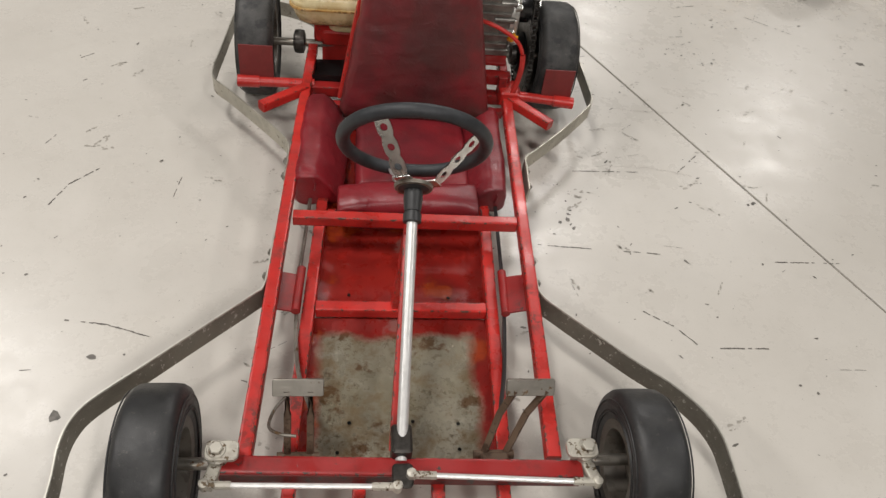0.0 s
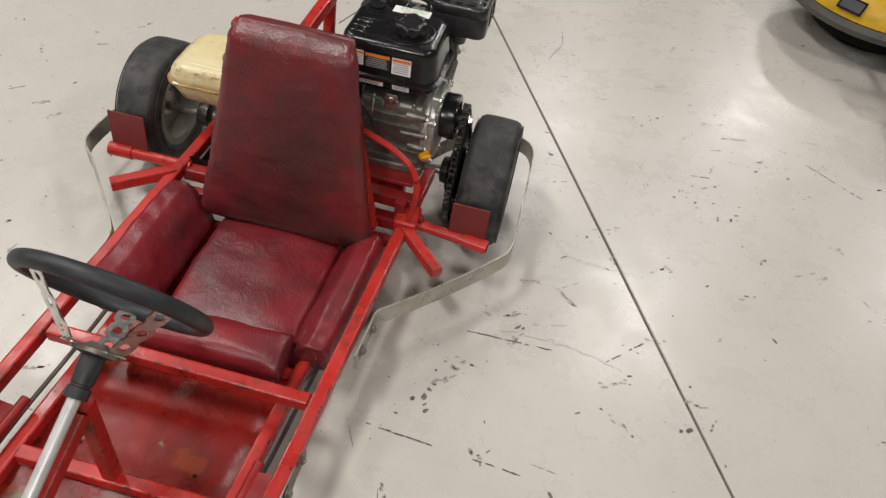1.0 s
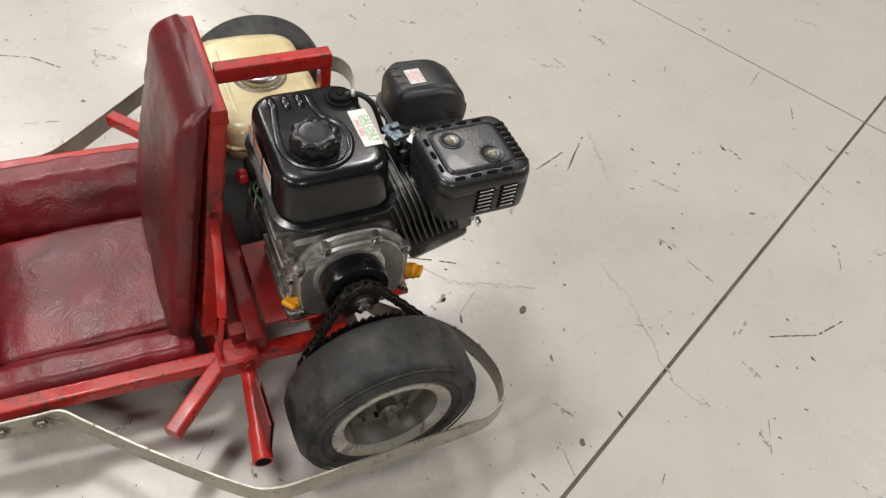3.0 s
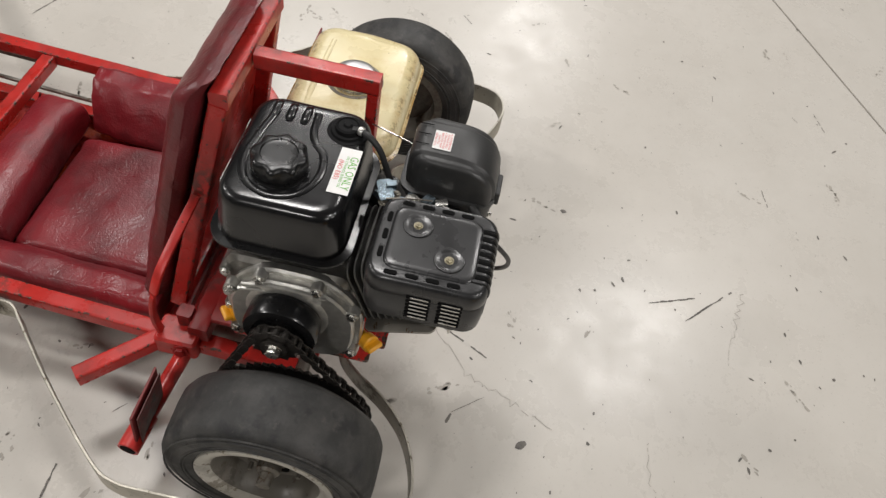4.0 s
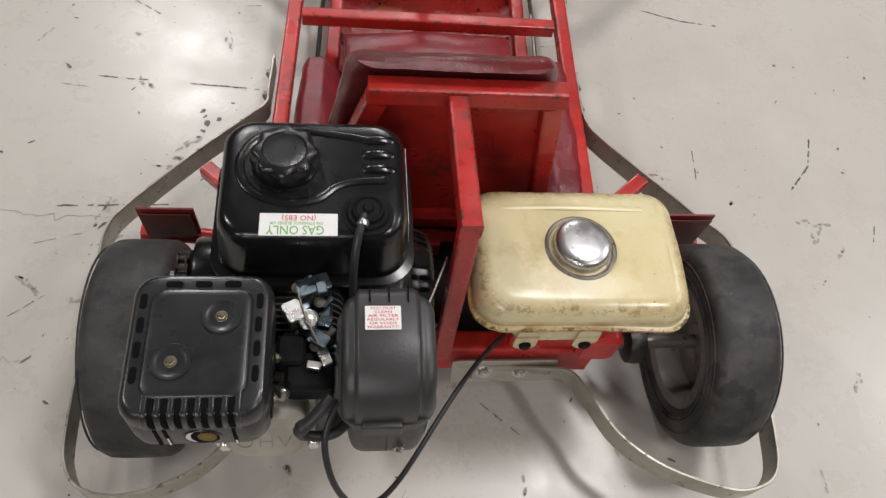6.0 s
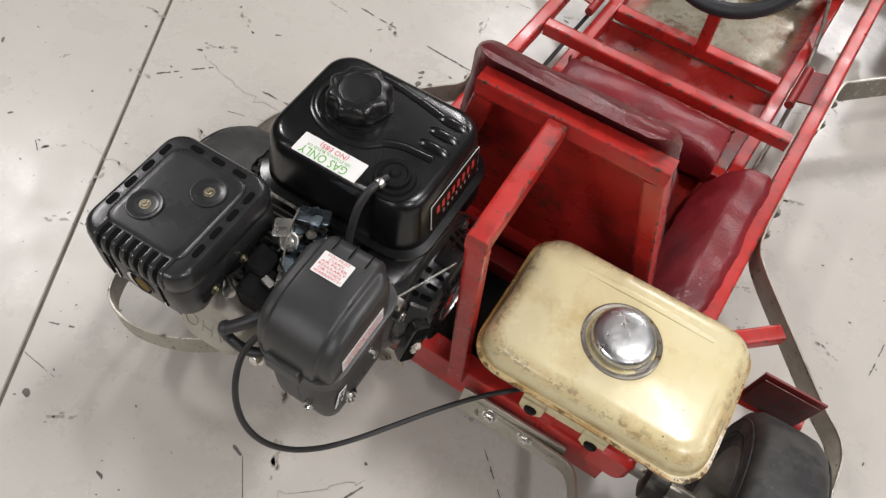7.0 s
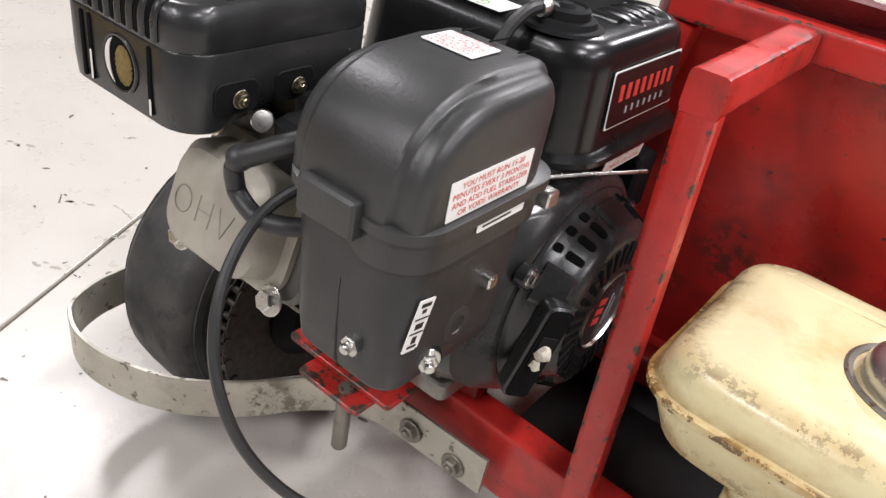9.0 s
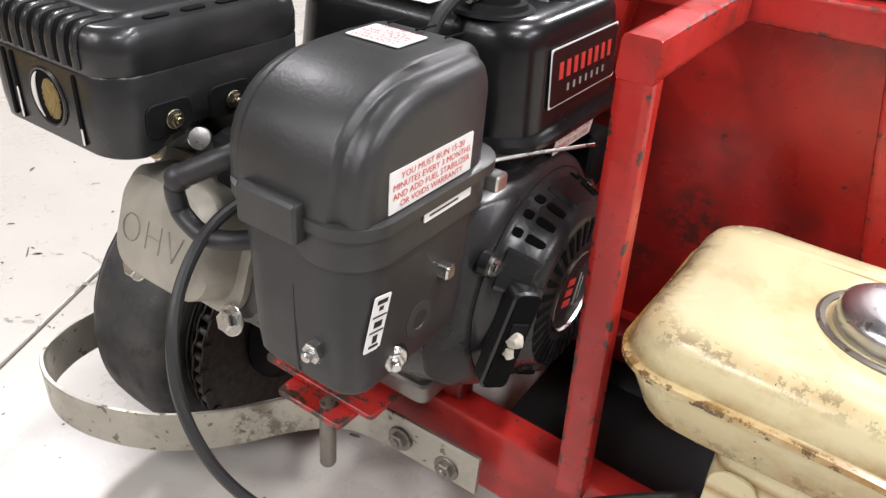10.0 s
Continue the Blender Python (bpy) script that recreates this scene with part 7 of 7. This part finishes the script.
# ---- spare cream tank ----
def cream_tank():
    EASE[0] = False
    tank = thing("fuel_tank", (-0.115, 1.94, 0.205), "old cream-painted steel fuel tank, rusty and chipped, with chrome cap", "fuel tank")
    cx, cy, hx, hy = -0.1325, 1.9275, 0.1435, 0.0990
    bm = bmesh.new()
    rings = []
    for z, e, r in ((0.252, 0.045, 0.03), (0.256, 0.030, 0.034), (0.270, 0.016, 0.036), (0.300, 0.006, 0.036), (0.3085, 0.004, 0.036), (0.3095, -0.001, 0.038), (0.3135, -0.001, 0.038), (0.3150, 0.004, 0.036), (0.324, 0.0055, 0.036), (0.333, 0.0080, 0.034), (0.3400, 0.0125, 0.032), (0.3443, 0.0200, 0.028), (0.3462, 0.030, 0.024)):
        ring = []
        for p, q in rrect(hx - e, hy - e, r, 7, 8):
            slope = -0.012 * max(0, -p / hx) * (q / hy if q > 0 else 0) if z > 0.3 else 0
            ring.append(Vector((cx + p, cy + q, z + slope)))
        rings.append(ring)
    loft(bm, rings)
    part("tank_body", mark_edges(wrinkle(bm, 0.0012, 12), 60), CREAM, tank, "", 40)
    bm = bmesh.new()
    sweep(bm, curve_points([(-0.222, 1.870, 0.3440), (-0.115, 1.868, 0.3450), (-0.035, 1.870, 0.3440)], 8), [(0.005 * a, 0.0028 * b) for a, b in circle(1, 10)])
    part("pressed_ridge", bm, CREAM, tank)
    m = Matrix.Translation((-0.1315, 1.929, 0.3425))
    bm = bmesh.new()
    lathe(bm, [(0.047, 0.0), (0.0465, 0.0035), (0.0445, 0.0045), (0.041, 0.0035), (0.0405, 0.0005)], 44, m)
    part("filler_neck", bm, OLD_STEEL, tank, "grimy steel filler neck")
    bm = bmesh.new()
    lathe(bm, [(0.035, 0.001), (0.0368, 0.002), (0.0368, 0.0118), (0.0352, 0.0162), (0.0318, 0.0186), (0.0235, 0.0202), (0.012, 0.0209), (0.004, 0.0210)], 48, m)
    part("filler_cap", bm, CAP, tank, "scratched round chrome filler cap")
    for x in (-0.081, -0.165):
        bm = bmesh.new()
        rbox(bm, (x, 1.996, 0.216), (0.016, 0.0016, 0.028), 0.012, "y", 4, 0.0005)
        lug = part("mounting_lug", bm, CREAM, tank, "cream mounting lug")
        bm = bmesh.new()
        lathe(bm, [(0.0085, 0), (0.0085, 0.003), (0.006, 0.005)], 16, along((x, 1.9976, 0.202), (0, 1, 0)))
        part("lug_bolt", bm, BLACK_MATT, lug, "black rubber-capped bolt")
    bm = bmesh.new()
    rbox(bm, (-0.122, 1.955, 0.231), (0.060, 0.038, 0.028), 0.02, "z", 4, 0.004)
    part("foot", bm, CREAM, tank, "pressed cream foot under the tank")


cream_tank()


# ---- yellow vehicle that stands farther off ----
def yellow_car():
    car = thing("yellow_kart", (2.1, 3.5, 0), "scratched yellow indoor kart with grey bumper band", "go-kart")
    nose, d, R, long = Vector((1.580, 3.435)), Vector((0.985, 0.17)).normalized(), 0.335, 1.25
    n = Vector((-d.y, d.x))
    def ring(r, z, count=28):
        out = []
        for i in range(count + 1):
            a = math.pi / 2 + math.pi * i / count
            out.append(nose + (d * math.cos(a) + n * math.sin(a)) * (R + r))
        for i in range(count + 1):
            a = -math.pi / 2 + math.pi * i / count
            out.append(nose + d * long + (d * math.cos(a) + n * math.sin(a)) * (R + r))
        return [Vector((p.x, p.y, z)) for p in out]
    bm = bmesh.new()
    loft(bm, [ring(-0.05, 0.118), ring(0.0, 0.120), ring(0.008, 0.14), ring(0.0, 0.158), ring(-0.05, 0.162)])
    part("bumper_band", bm, plain("grey_rubber", (0.085, 0.08, 0.07), 0.6), car, "scuffed grey rubber bumper band")
    bm = bmesh.new()
    loft(bm, [ring(-0.04, 0.158), ring(-0.006, 0.161), ring(-0.012, 0.20), ring(-0.05, 0.25), ring(-0.14, 0.30), ring(-0.28, 0.315)])
    part("body_shell", bm, CAR_YELLOW, car, "chipped yellow body shell")
    bm = bmesh.new()
    loft(bm, [ring(-0.12, 0.04), ring(-0.10, 0.12)])
    part("underbody", bm, BLACK_MATT, car)
    for degrees, mat, frame_mat, w in ((196, YELLOW, RUST, 0.085), (226, BLACK_SATIN, BLACK_MATT, 0.085)):
        o = d * math.cos(radians(degrees)) + n * math.sin(radians(degrees))
        out, tang = Vector((o.x, o.y, 0)), Vector((-o.y, o.x, 0))
        at = Vector((nose.x, nose.y, 0.205)) + out * (R - 0.0105)
        up = (Vector((0, 0, 1)) - out * 0.62).normalized()
        decal, m = label_plate("nose_label", at, tang, up, w, 0.046, frame_mat, car, "worn label on the yellow nose")
        bm = bmesh.new()
        loft(bm, [[m @ Vector((p, q, z)) for p, q in rrect(w / 2 - 0.007, 0.016, 0.002, 2)] for z in (-0.0004, 0.0002)])
        part("label_field", bm, mat, decal)
    for s in (-1, 1):
        for k in (-0.01, 1.15):
            hub = nose + d * k + n * (s * 0.575)
            inner = nose + d * k + n * (s * 0.25)
            bm = bmesh.new()
            lathe(bm, [(0.06, -0.055), (0.105, -0.06), (0.125, -0.050), (0.13, -0.03), (0.13, 0.03), (0.125, 0.050), (0.105, 0.06), (0.06, 0.055)], 36, along((hub.x, hub.y, 0.13), (n.x, n.y, 0)))
            part("tyre", bm, RUBBER, car, "black kart tyre")
            bm = bmesh.new()
            round_tube(bm, [(inner.x, inner.y, 0.12), (hub.x, hub.y, 0.13)], 0.012)
            part("axle", bm, OLD_STEEL, car)


yellow_car()
